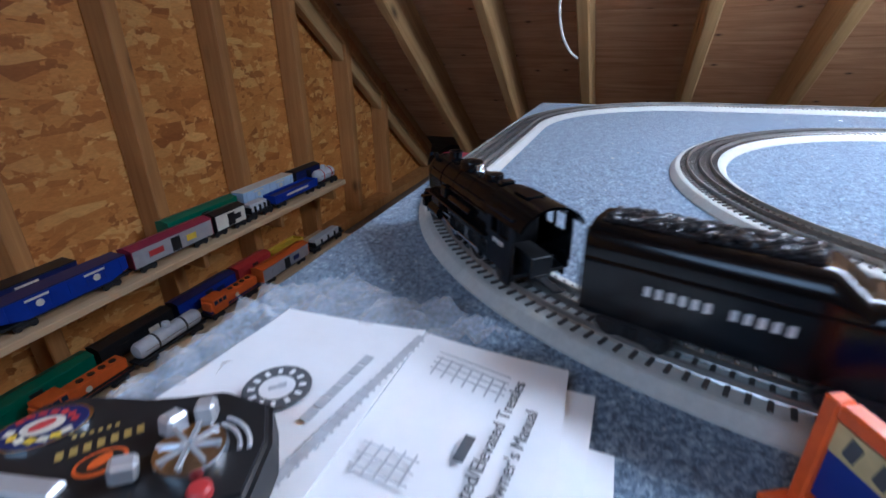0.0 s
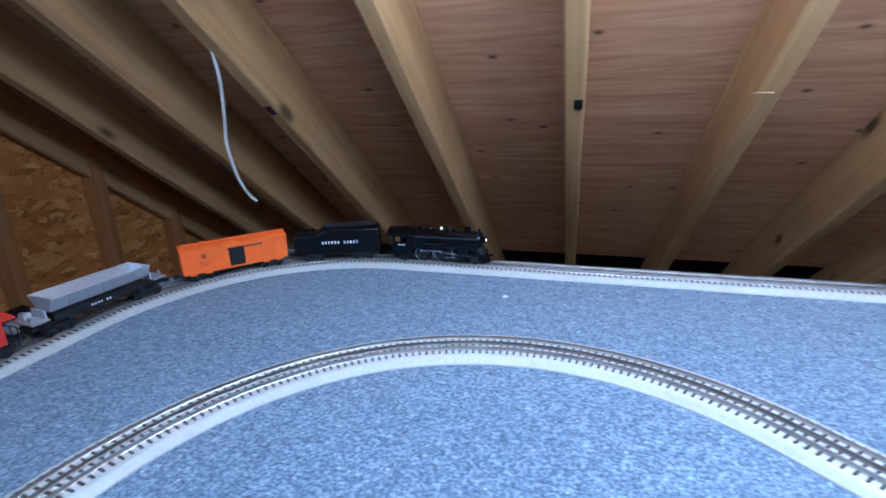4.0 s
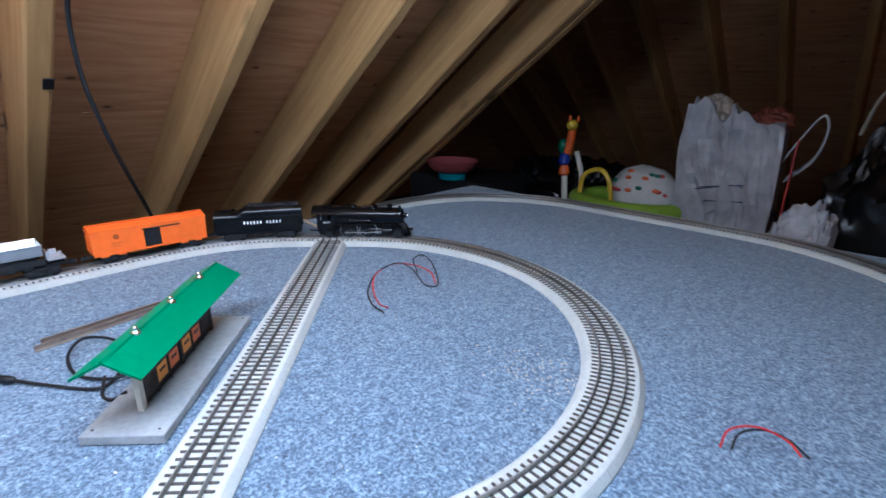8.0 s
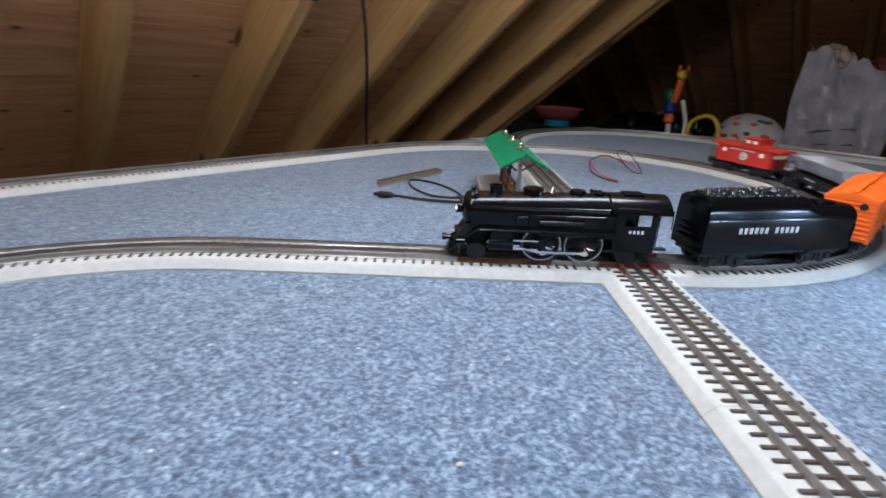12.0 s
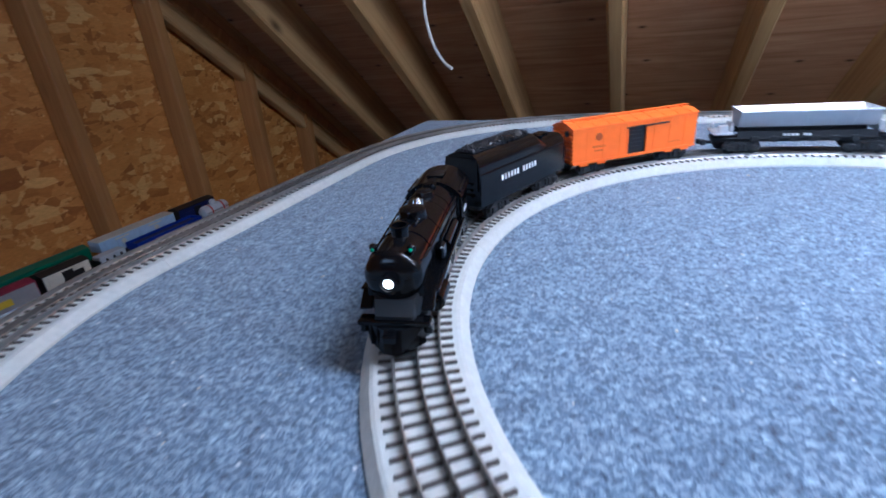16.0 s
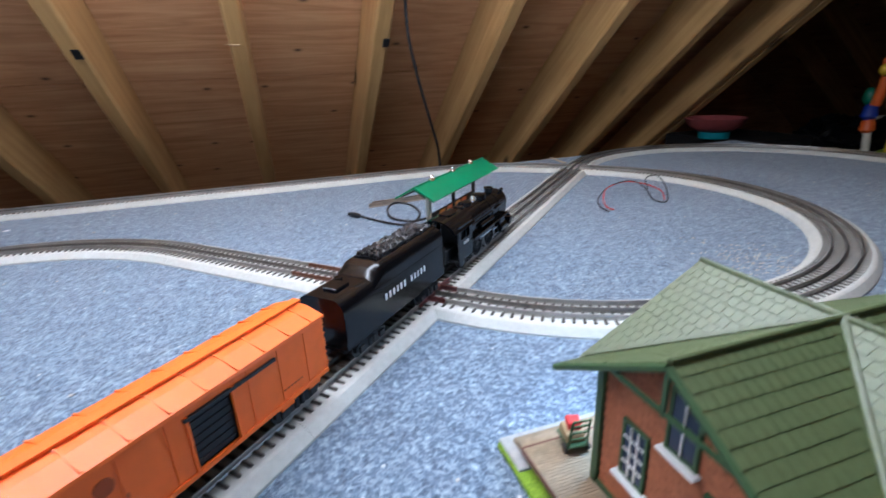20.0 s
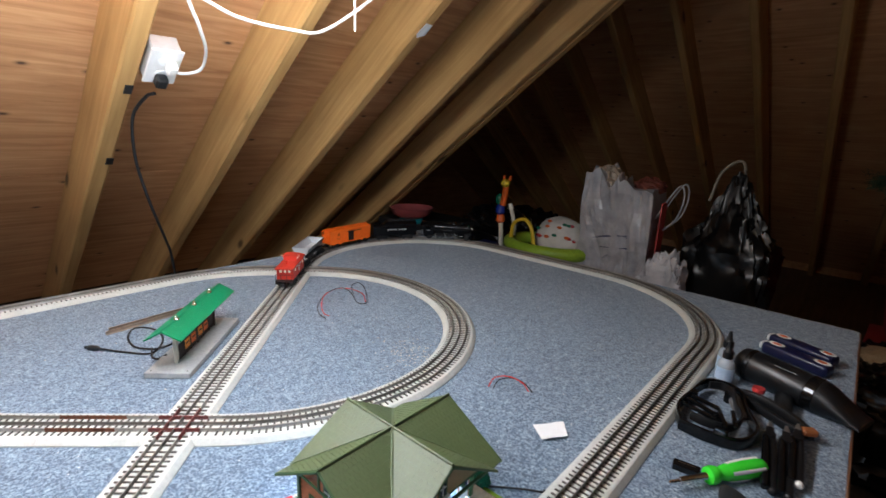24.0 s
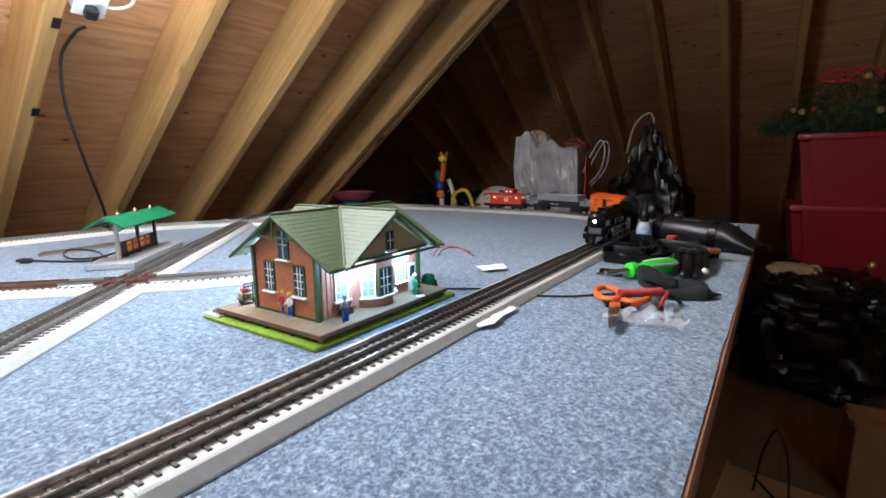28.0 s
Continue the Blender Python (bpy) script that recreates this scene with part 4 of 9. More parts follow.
def boxcar():
    C = thing("boxcar", "bright orange toy boxcar with black side doorway", "boxcar")
    w, L = 0.0265, 0.217
    z0, z1 = 0.019, 0.068
    for s in (-1, 1):
        for x0, x1 in ((-L / 2, -0.017), (0.017, L / 2)):
            sw = part("side_wall", box(B(), (x1 - x0, 0.002, z1 - z0), ((x0 + x1) / 2, s * (w - 0.001), (z0 + z1) / 2)), M_ORANGE, C)
            for x in (0.03, 0.058, 0.086):
                part("batten", box(B(), (0.0008, 0.0008, z1 - z0 - 0.006), (x if x0 > 0 else -x, s * (w + 0.0003), (z0 + z1) / 2)), M_ORANGE, sw)
        part("door_header", box(B(), (0.034, 0.002, 0.006), (0, s * (w - 0.001), z1 - 0.003)), M_ORANGE, C)
        part("side_sill", box(B(), (L, 0.0028, 0.0035), (0, s * (w - 0.0002), z0 + 0.0005)), M_ORANGE, C)
        for x in (-0.09, -0.06, 0.06, 0.09):
            part("sill_tab", box(B(), (0.014, 0.0028, 0.004), (x, s * (w - 0.0002), z0 - 0.0025), bev=0.0005), M_ORANGE, C)
    for s in (-1, 1):
        bm = box(B(), (0.002, 2 * w - 0.001, z1 - z0), (s * (L / 2 - 0.001), 0, (z0 + z1) / 2))
        ew = part("end_wall", bm, M_ORANGE, C, "ribbed orange end wall with ladder")
        for k in range(8):
            z = z0 + 0.0045 + k * 0.0058
            bm = prism(B(), [(0, -0.0017), (0.0024, -0.0004), (0.0024, 0.0004), (0, 0.0017)], 2 * w - 0.0016, (s * L / 2, w - 0.0008, z), (90, 0, 0) if s > 0 else (90, 0, 0))
            if s < 0:
                for v in bm.verts:
                    v.co.x = -L - v.co.x
                bmesh.ops.reverse_faces(bm, faces=bm.faces[:])
            part("rib", bm, M_ORANGE, ew)
        bm = B()
        cyl(bm, 0.0042, 0.0042, 0.0018, (s * (L / 2 + 0.0028), 0.014, z1 - 0.006), (0, 90, 0), 12)
        for k in range(5):
            part("rung", box(B(), (0.0015, 0.008, 0.0008), (s * (L / 2 + 0.0026), -0.021, z0 + 0.006 + k * 0.009)), M_ORANGE, ew)
        part("brake_wheel", bm, M_BLACKM, ew)
    bm = B()
    roof = [(-w - 0.0012, z1 - 0.0005), (w + 0.0012, z1 - 0.0005), (w + 0.0008, z1 + 0.0015), (0.012, z1 + 0.0068), (0, z1 + 0.0082), (-0.012, z1 + 0.0068), (-w - 0.0008, z1 + 0.0015)]
    round_body(bm, roof, L + 0.004, -L / 2 - 0.002)
    rf = part("roof", bm, M_ORANGE, C)
    for k in range(9):
        x = -L / 2 + 0.012 + k * (L - 0.024) / 8
        for s in (-1, 1):
            part("roof_rib", box(B(), (0.0014, 0.027, 0.0016), (x, s * 0.0135, z1 + 0.0056), (s * -14.5, 0, 0)), M_ORANGE, rf)
    part("roof_walk", box(B(), (L + 0.006, 0.008, 0.0016), (0, 0, z1 + 0.0097)), M_ORANGE, rf)
    for s in (-1, 1):
        dr = part("door_opening", box(B(), (0.033, 0.0012, z1 - z0 - 0.008), (0, s * (w - 0.0035), (z0 + z1) / 2 - 0.002)), M_BLACKM, C, "dark side doorway")
        for k in range(7):
            part("slat", box(B(), (0.031, 0.0010, 0.0022), (0, s * (w - 0.0026), z0 + 0.0055 + 0.0058 * k)), M_BLACKM, dr)
        for x in (-0.017, 0.017):
            part("door_jamb", box(B(), (0.002, 0.0025, z1 - z0 - 0.008), (x, s * w, (z0 + z1) / 2 - 0.002)), M_ORANGE, dr)
        part("door_track", box(B(), (0.074, 0.0022, 0.0022), (-s * 0.018, s * (w + 0.001), z1 - 0.0075)), M_BLACKM, C)
        bm = lathe(B(), [(0.0048, -0.0004), (0.0054, -0.0004), (0.0054, 0.0004), (0.0048, 0.0004)], (s * 0.066, s * (w + 0.0002), 0.054), (90, 0, 0), 18)
        for k in range(3):
            box(bm, (0.007, 0.0006, 0.0011), (s * 0.066, s * (w + 0.0002), 0.0515 + k * 0.0025))
        part("emblem", bm, M_ORPRINT, C)
        letter_bars(C, s * 0.074, 0.0405, 5, 0.0021, 0.0026, 0.0042, s * (w + 0.0004), M_ORPRINT)
        letter_bars(C, s * 0.0715, 0.0345, 4, 0.0019, 0.002, 0.0036, s * (w + 0.0004), M_ORPRINT)
        letter_bars(C, -s * 0.06, 0.03, 6, 0.002, 0.0008, 0.0036, s * (w + 0.0004), M_ORPRINT)
    part("floor_pan", box(box(B(), (L - 0.004, 2 * w - 0.006, 0.003), (0, 0, z0 - 0.001)), (0.05, 0.02, 0.006), (0.0, 0, z0 - 0.005), bev=0.001), M_BLACKM, C)
    coupler(C, 0.1165)
    coupler(C, -0.1165)
    return C, [truck_bogie(C, 0.075), truck_bogie(C, -0.075)]


def dump_car():
    D = thing("dump_car", "silver-bin toy dump car on a black frame", "dump car")
    part("frame", box(box(B(), (0.226, 0.03, 0.006), (0, 0, 0.0185), bev=0.001), (0.15, 0.022, 0.013), (0, 0, 0.0285), bev=0.001), M_BLACKM, D)
    bm = B()
    w0, w1, z0, z1, hl = 0.016, 0.028, 0.037, 0.060, 0.083
    # open bin with sloping sides
    def ring(w, z, l):
        return [bm.verts.new((x, y, z)) for x, y in ((-l, -w), (l, -w), (l, w), (-l, w))]
    r0, r1, r2, r3 = ring(w0, z0, hl), ring(w1, z1, hl), ring(w1 - 0.0016, z1, hl - 0.0016), ring(w0 - 0.0016, z0 + 0.002, hl - 0.0016)
    for a, b in ((r0, r1), (r1, r2), (r2, r3)):
        for k in range(4):
            bm.faces.new((a[k], a[(k + 1) % 4], b[(k + 1) % 4], b[k]))
    bm.faces.new(r0[::-1])
    bm.faces.new(r3)
    bn = part("bin", bm, M_SILVER, D, "silver open-topped tipping bin")
    bm = B()
    for x in (-0.055, 0.0, 0.055):
        for s in (-1, 1):
            box(bm, (0.0016, 0.0016, 0.0245), (x, s * 0.0224, 0.0488), (s * -27, 0, 0))
    for s in (-1, 1):
        box(bm, (2 * hl + 0.002, 0.0022, 0.003), (0, s * (w1 - 0.0005), z1 - 0.001), bev=0.0006)
    part("bin_ribs", bm, M_SILVER, bn)
    for s in (-1, 1):
        bm = box(B(), (0.026, 0.047, 0.0025), (s * 0.101, 0, 0.0285), bev=0.0005)
        box(bm, (0.004, 0.03, 0.014), (s * 0.089, 0, 0.0355), bev=0.0005)
        box(bm, (0.012, 0.006, 0.01), (s * 0.1, 0.012, 0.0345), bev=0.001)
        cyl(bm, 0.004, 0.004, 0.0015, (s * 0.109, -0.012, 0.036), (0, 90, 0), 12)
        box(bm, (0.001, 0.001, 0.01), (s * 0.109, -0.012, 0.031))
        part("end_platform", bm, M_SILVER, D, "silver end platform with brake wheel")
        bm = B()
        box(bm, (0.166, 0.002, 0.009), (0, s * 0.022, 0.0275))
        for k in range(6):
            box(bm, (0.01, 0.003, 0.008), (-0.06 + k * 0.024, s * 0.0225, 0.021), bev=0.0006)
        part("side_sill", bm, M_BLACKM, D)
        letter_bars(D, s * 0.025, 0.027, 7, 0.003, 0.003, 0.005, s * 0.0234, M_WHITE, skip=(4,))
    coupler(D, 0.119)
    coupler(D, -0.119)
    return D, [truck_bogie(D, 0.078), truck_bogie(D, -0.078)]


def caboose():
    C = thing("caboose", "red toy caboose with white emblem and lit windows", "caboose")
    w, L = 0.0235, 0.132
    z0, z1 = 0.019, 0.054
    bm = box(B(), (L, 2 * w, z1 - z0), (0, 0, (z0 + z1) / 2), bev=0.001)
    body = part("body", bm, M_RED, C)
    for s in (-1, 1):
        for k in range(15):
            part("batten", box(B(), (0.0006, 0.0006, z1 - z0 - 0.004), (-L / 2 + 0.006 + k * (L - 0.012) / 14, s * (w + 0.0002), (z0 + z1) / 2)), M_RED, body)
    bm = round_body(B(), [(-w - 0.002, z1 - 0.0005), (w + 0.002, z1 - 0.0005), (w + 0.0018, z1 + 0.001), (0.012, z1 + 0.0045), (0, z1 + 0.0055), (-0.012, z1 + 0.0045), (-w - 0.0018, z1 + 0.001)], L + 0.034, -L / 2 - 0.017)
    part("roof", bm, M_RED, C)
    bm = box(B(), (0.036, 0.038, 0.014), (0.012, 0, z1 + 0.011), bev=0.001)
    cp = part("cupola", bm, M_RED, C)
    part("cupola_roof", round_body(B(), [(-0.0215, z1 + 0.0175), (0.0215, z1 + 0.0175), (0.021, z1 + 0.0188), (0, z1 + 0.0215), (-0.021, z1 + 0.0188)], 0.042, -0.009), M_RED, cp)
    M_WIN = plain("caboose_window", (0.75, 0.72, 0.62), 0.35, emit=(1.0, 0.85, 0.6), stren=0.5)
    for s in (-1, 1):
        for x in (0.004, 0.02):
            part("window", box(B(), (0.008, 0.001, 0.006), (x, s * 0.0192, z1 + 0.012), bev=0.0004), M_WIN, cp)
        for x in (-0.045, 0.045):
            part("window", box(B(), (0.009, 0.001, 0.008), (x, s * (w + 0.0003), 0.0435), bev=0.0004), M_WIN, C)
        bm = lathe(B(), [(0.0001, -0.0005), (0.0082, -0.0005), (0.0082, 0.0005), (0.0001, 0.0005)], (-s * 0.004, s * (w + 0.0004), 0.036), (90, 0, 0), 20)
        em = part("emblem", bm, M_WHITE, C, "white round emblem")
        bm = box(B(), (0.0022, 0.0008, 0.009), (-s * 0.004 + s * 0.0015, s * (w + 0.0011), 0.037))
        box(bm, (0.006, 0.0008, 0.0022), (-s * 0.004, s * (w + 0.0011), 0.0335))
        part("mark", bm, M_RED, em)
        letter_bars(C, s * 0.03, 0.048, 13, 0.0026, 0.0028, 0.0046, s * (w + 0.0004), M_WHITE, skip=(6,))
    for s in (-1, 1):
        for y in (-0.012, 0, 0.012):
            part("window", box(B(), (0.001, 0.006, 0.007), (s * (L / 2 + 0.0003), y, 0.044), bev=0.0003), M_WIN, C)
        bm = box(B(), (0.017, 2 * w, 0.0025), (s * (L / 2 + 0.008), 0, z0), bev=0.0005)
        for y in (-w + 0.001, -0.008, 0.008, w - 0.001):
            box(bm, (0.0012, 0.0012, 0.02), (s * (L / 2 + 0.0155), y, z0 + 0.01))
        box(bm, (0.0012, 2 * w, 0.0012), (s * (L / 2 + 0.0155), 0, z0 + 0.0195))
        for y in (-w, w):
            box(bm, (0.008, 0.002, 0.008), (s * (L / 2 + 0.01), y, z0 - 0.006), bev=0.0004)
        part("end_railing", bm, M_BLACKM, C)
    part("smoke_jack", lathe(B(), [(0.0022, 0), (0.0022, 0.008), (0.0034, 0.009), (0.001, 0.0115)], (-0.04, 0, z1 + 0.004), segs=10), M_RED, C)
    part("underframe", box(box(B(), (L, 0.034, 0.004), (0, 0, z0 - 0.002)), (0.03, 0.026, 0.008), (0, 0, z0 - 0.006), bev=0.001), M_BLACKM, C)
    coupler(C, 0.088)
    coupler(C, -0.088)
    return C, [truck_bogie(C, 0.047), truck_bogie(C, -0.047)]


LOCO, DRIVE_AXLES, RODS = locomotive()
TENDER, TENDER_TRUCKS = tender()
BOXCAR, BOXCAR_TRUCKS = boxcar()
DUMP, DUMP_TRUCKS = dump_car()
CABOOSE, CABOOSE_TRUCKS = caboose()
for ob, k in ((LOCO, 1.09), (TENDER, 1.05), (BOXCAR, 1.025), (DUMP, 1.10), (CABOOSE, 1.1)):
    ob.scale = (k * (1.045 if ob is LOCO else 1.0), k, k * (0.93 if ob is LOCO else 1.015 if ob is TENDER else 1.0))

# ---- more materials ----
M_BRICK = plain("station_brick", (0.44, 0.155, 0.068), 0.7, var=0.2, scale=260, bumps=0.6)
M_MORTAR = plain("brick_joint", (0.25, 0.09, 0.045), 0.8, var=0.15, scale=300)
M_SIDING = plain("station_siding", (0.50, 0.24, 0.17), 0.65, var=0.15, scale=220)
M_ROOFG = plain("roof_sage", (0.088, 0.122, 0.048), 0.5, var=0.1, scale=200, bumps=0.3, ior=1.6)
M_TRIMG = plain("trim_green", (0.045, 0.095, 0.035), 0.5)
M_TAN = plain("gable_tan", (0.34, 0.25, 0.13), 0.7)
M_DECK = plain("deck_brown", (0.27, 0.21, 0.135), 0.65, var=0.2, scale=120)
M_DECKD = plain("deck_edge_brown", (0.13, 0.06, 0.038), 0.6)
M_GRASS = plain("scenic_grass", (0.22, 0.36, 0.02), 0.9, var=0.35, scale=500, bumps=0.8)
M_PANE = plain("window_pane", (0.03, 0.04, 0.07), 0.12, var=0.1, bumps=0.02)
M_PANELIT = plain("window_pane_lit", (0.22, 0.32, 0.48), 0.2, emit=(0.75, 0.88, 1.0), stren=0.12)
M_STONE = plain("platform_grey", (0.36, 0.37, 0.37), 0.75, var=0.12, scale=150)
M_ROOFT = plain("shelter_roof_green", (0.012, 0.20, 0.085), 0.4, var=0.1, scale=80)
M_POST = plain("shelter_post_dark", (0.05, 0.035, 0.03), 0.6)
M_BUFF = plain("shelter_end_buff", (0.62, 0.58, 0.48), 0.6)
# weak emission brightens the shelter's orange posters, which are no lamps
M_SIGN1 = plain("sign_orange_glow", (0.75, 0.25, 0.03), 0.5, emit=(1.0, 0.4, 0.05), stren=0.12)
M_SIGN2 = plain("sign_red_orange_glow", (0.70, 0.14, 0.04), 0.5, emit=(1.0, 0.25, 0.05), stren=0.1)
M_CABLE = plain("cable_black", (0.012, 0.012, 0.013), 0.45)
M_WIRER = plain("wire_red", (0.55, 0.03, 0.03), 0.45)
M_COPPER = plain("rail_copper", (0.36, 0.29, 0.23), 0.4, 0.6, var=0.2)
M_PAPER = plain("paper_white", (0.86, 0.87, 0.88), 0.7, var=0.04, scale=20)
M_STICK = plain("craft_stick", (0.66, 0.50, 0.31), 0.7, var=0.1)
M_SKIN = plain("figure_skin", (0.55, 0.33, 0.22), 0.6)
M_FIG = {k: plain("figure_" + k, c, 0.5) for k, c in {"blue": (0.02, 0.12, 0.42), "navy": (0.02, 0.04, 0.22), "yellow": (0.75, 0.48, 0.03), "red": (0.5, 0.03, 0.03), "white": (0.7, 0.7, 0.7), "grey": (0.22, 0.24, 0.26), "green": (0.02, 0.2, 0.08)}.items()}


# ---- station ----
SX0, SX1, SY0, SY1 = 1.295, 1.492, 0.416, 0.536
CX, CY, RZ, EZ, DZ = 1.3955, 0.477, 0.1435, 0.1, 0.0155

station = thing("train_station", "toy railway station with brick walls and green cross-gabled roof", "station")
bm = box(B(), (0.279, 0.226, 0.0045), (1.3925, 0.488, 0.00225), bev=0.001)
part("grass_base", bm, M_GRASS, station, "bright green flocked base")
part("stone_footing", box(B(), (0.258, 0.035, 0.0030), (1.3842, 0.5855, 0.0050), bev=0.0006), M_STONE, station, "pale stone footing under the back steps")
part("step", box(B(), (0.2475, 0.0175, 0.0036), (1.3878, 0.5865, 0.0083), bev=0.0004), M_DECK, station, "weathered plank step along the back of the deck")
part("step", box(B(), (0.2475, 0.0100, 0.0034), (1.3878, 0.5830, 0.0118), bev=0.0004), M_DECK, station, "weathered plank step along the back of the deck")
DECK_Y0, DECK_Y1 = 0.379, 0.577
PLANK = mesh(box(B(), (0.25, 0.00228, 0.0032), (0, 0, -0.0016)), M_DECK)
for k in range(80):
    part("deck_plank", PLANK, None, station, m=pose(1.388, DECK_Y0 + (DECK_Y1 - DECK_Y0) * (k + 0.5) / 80, DZ))
part("deck_bed", box(B(), (0.246, 0.194, 0.002), (1.388, 0.478, DZ - 0.0044)), M_DECKD, station)
for a, b in (((1.2635, 0.478), (0.003, 0.196)), ((1.5125, 0.478), (0.003, 0.196)), ((1.388, 0.3785), (0.252, 0.003)), ((1.388, 0.5775), (0.252, 0.003))):
    part("deck_fascia", box(B(), (*b, 0.0050), (*a, DZ - 0.0027)), M_DECKD, station)
for x in (1.268, 1.328, 1.388, 1.448, 1.508):
    for y in (0.383, 0.571):
        part("deck_post", box(B(), (0.004, 0.004, 0.009), (x, y, 0.0075)), M_DECKD, station)
for y in (0.43, 0.48, 0.53):
    part("deck_post", box(B(), (0.004, 0.004, 0.009), (1.267, y, 0.0075)), M_DECKD, station)


def pentagon(lo, hi, mid, z0, ze, zr):
    return [(lo, z0), (hi, z0), (hi, ze), (mid, zr), (lo, ze)]


def lay_bricks(wall, face, single):
    """Running bond of small embossed bricks round the three windows of a gable."""
    holes = ((0.446, 0.0104, 0.0432, 0.0822), (0.504, 0.0104, 0.0432, 0.0822), (0.473, 0.0104, 0.0872, 0.1242))
    bl, bh, joint = 0.0086, 0.0036, 0.0005
    joined = B()
    for r in range(36):
        z0, z1 = DZ + 0.003 + r * bh, DZ + 0.003 + (r + 1) * bh - joint
        mid = (SY0 + SY1) / 2
        reach = mid - SY0 - 0.003 if z1 < EZ else (mid - SY0 - 0.003) * (RZ - 0.008 - z1) / (RZ - 0.008 - EZ)
        for k in range(-9, 10):
            y0 = mid + (k + (0.5 if r % 2 else 0)) * bl
            y0, y1 = max(y0, mid - reach), min(y0 + bl - joint, mid + reach)
            for c, hw, lo, hi in holes:
                if z1 > lo and z0 < hi:
                    if y0 >= c - hw and y1 <= c + hw:
                        y1 = y0
                    elif y0 < c - hw < y1:
                        y1 = c - hw
                    elif y0 < c + hw < y1:
                        y0 = c + hw
            if y1 - y0 < 0.0012:
                continue
            bm = box(B() if single else joined, (0.0007, y1 - y0, z1 - z0), (face, (y0 + y1) / 2, (z0 + z1) / 2))
            if single:
                part("brick", bm, M_BRICK, wall)
    if not single:
        tagged(part("bricks", joined, M_BRICK, wall), kind="stuff")


# walls: west and east gables of brick, south and north of painted siding with tan gables
for x in (SX0, SX1 - 0.004):
    bm = prism(B(), pentagon(SY0, SY1, (SY0 + SY1) / 2, DZ, EZ, RZ - 0.006), 0.004, (x, 0, 0), (90, 0, 90))
    bw = part("brick_wall", bm, M_MORTAR, station)
    lay_bricks(bw, x if x == SX0 else SX1, x == SX0)
for y in (SY0, SY1 - 0.004):
    part("siding_wall", box(B(), (SX1 - SX0 - 0.008, 0.004, EZ - DZ), (CX, y + 0.002, (EZ + DZ) / 2)), M_SIDING, station)
    bm = B()
    for k in range(26):
        xx = SX0 + 0.008 + k * (SX1 - SX0 - 0.016) / 25
        box(bm, (0.0012, 0.0008, EZ - DZ), (xx, y - 0.0004 if y == SY0 else y + 0.0044, (EZ + DZ) / 2))
    tagged(part("siding_batten", bm, M_SIDING, station), kind="stuff")
for x in (SX0, SX1):
    for y in (SY0, SY1):
        part("corner_trim", box(B(), (0.0055, 0.0055, EZ - DZ), (x, y, (EZ + DZ) / 2)), M_TRIMG, station)
for x in (SX0 - 0.001, SX1 + 0.001):
    part("base_trim", box(B(), (0.002, SY1 - SY0, 0.003), (x, (SY0 + SY1) / 2, DZ + 0.0015)), M_TRIMG, station)


def lapped(bm, a, b, c, d, thick, courses, lap):
    """One roof plate a-b (eave) to d-c (ridge) whose upper face steps down in lapping courses."""
    a, b, c, d = (Vector(v) for v in (a, b, c, d))
    nrm = (b - a).cross(d - a).normalized()
    if nrm.z < 0:
        nrm = -nrm
    rows = []
    for k in range(courses):
        for u, h in ((k / courses, lap), ((k + 1) / courses, 0.0)):
            rows.append((bm.verts.new(a.lerp(d, u) + nrm * h), bm.verts.new(b.lerp(c, u * 0.9999) + nrm * h)))
    under_row = [bm.verts.new(v - nrm * thick) for v in (a, b)], [bm.verts.new(v - nrm * thick) for v in (d, b.lerp(c, 0.9999))]
    for (p0, p1), (q0, q1) in zip(rows, rows[1:]):
        bm.faces.new((p0, p1, q1, q0))
    (e0, e1), (r0, r1) = under_row
    bm.faces.new((e0, e1, rows[0][1], rows[0][0]))
    bm.faces.new((rows[-1][0], rows[-1][1], r1, r0))
    bm.faces.new((e1, e0, r0, r1))
    bm.faces.new([e0] + [r[0] for r in rows] + [r0])
    bm.faces.new([e1, r1] + [r[1] for r in rows[::-1]])
    return bm


def slope_sheet(a, b, c, d, thick=0.0024, courses=14, name="roof_slope"):
    ob = part(name, lapped(B(), a, b, c, d, thick, courses, 0.0001), M_ROOFG, station, "sage green shingled roof slope")
    shingle_courses(ob, *(Vector(v) for v in (a, b, c, d)), courses, a[1] < CY and a[0] < CX and b[0] < CX)
    return ob


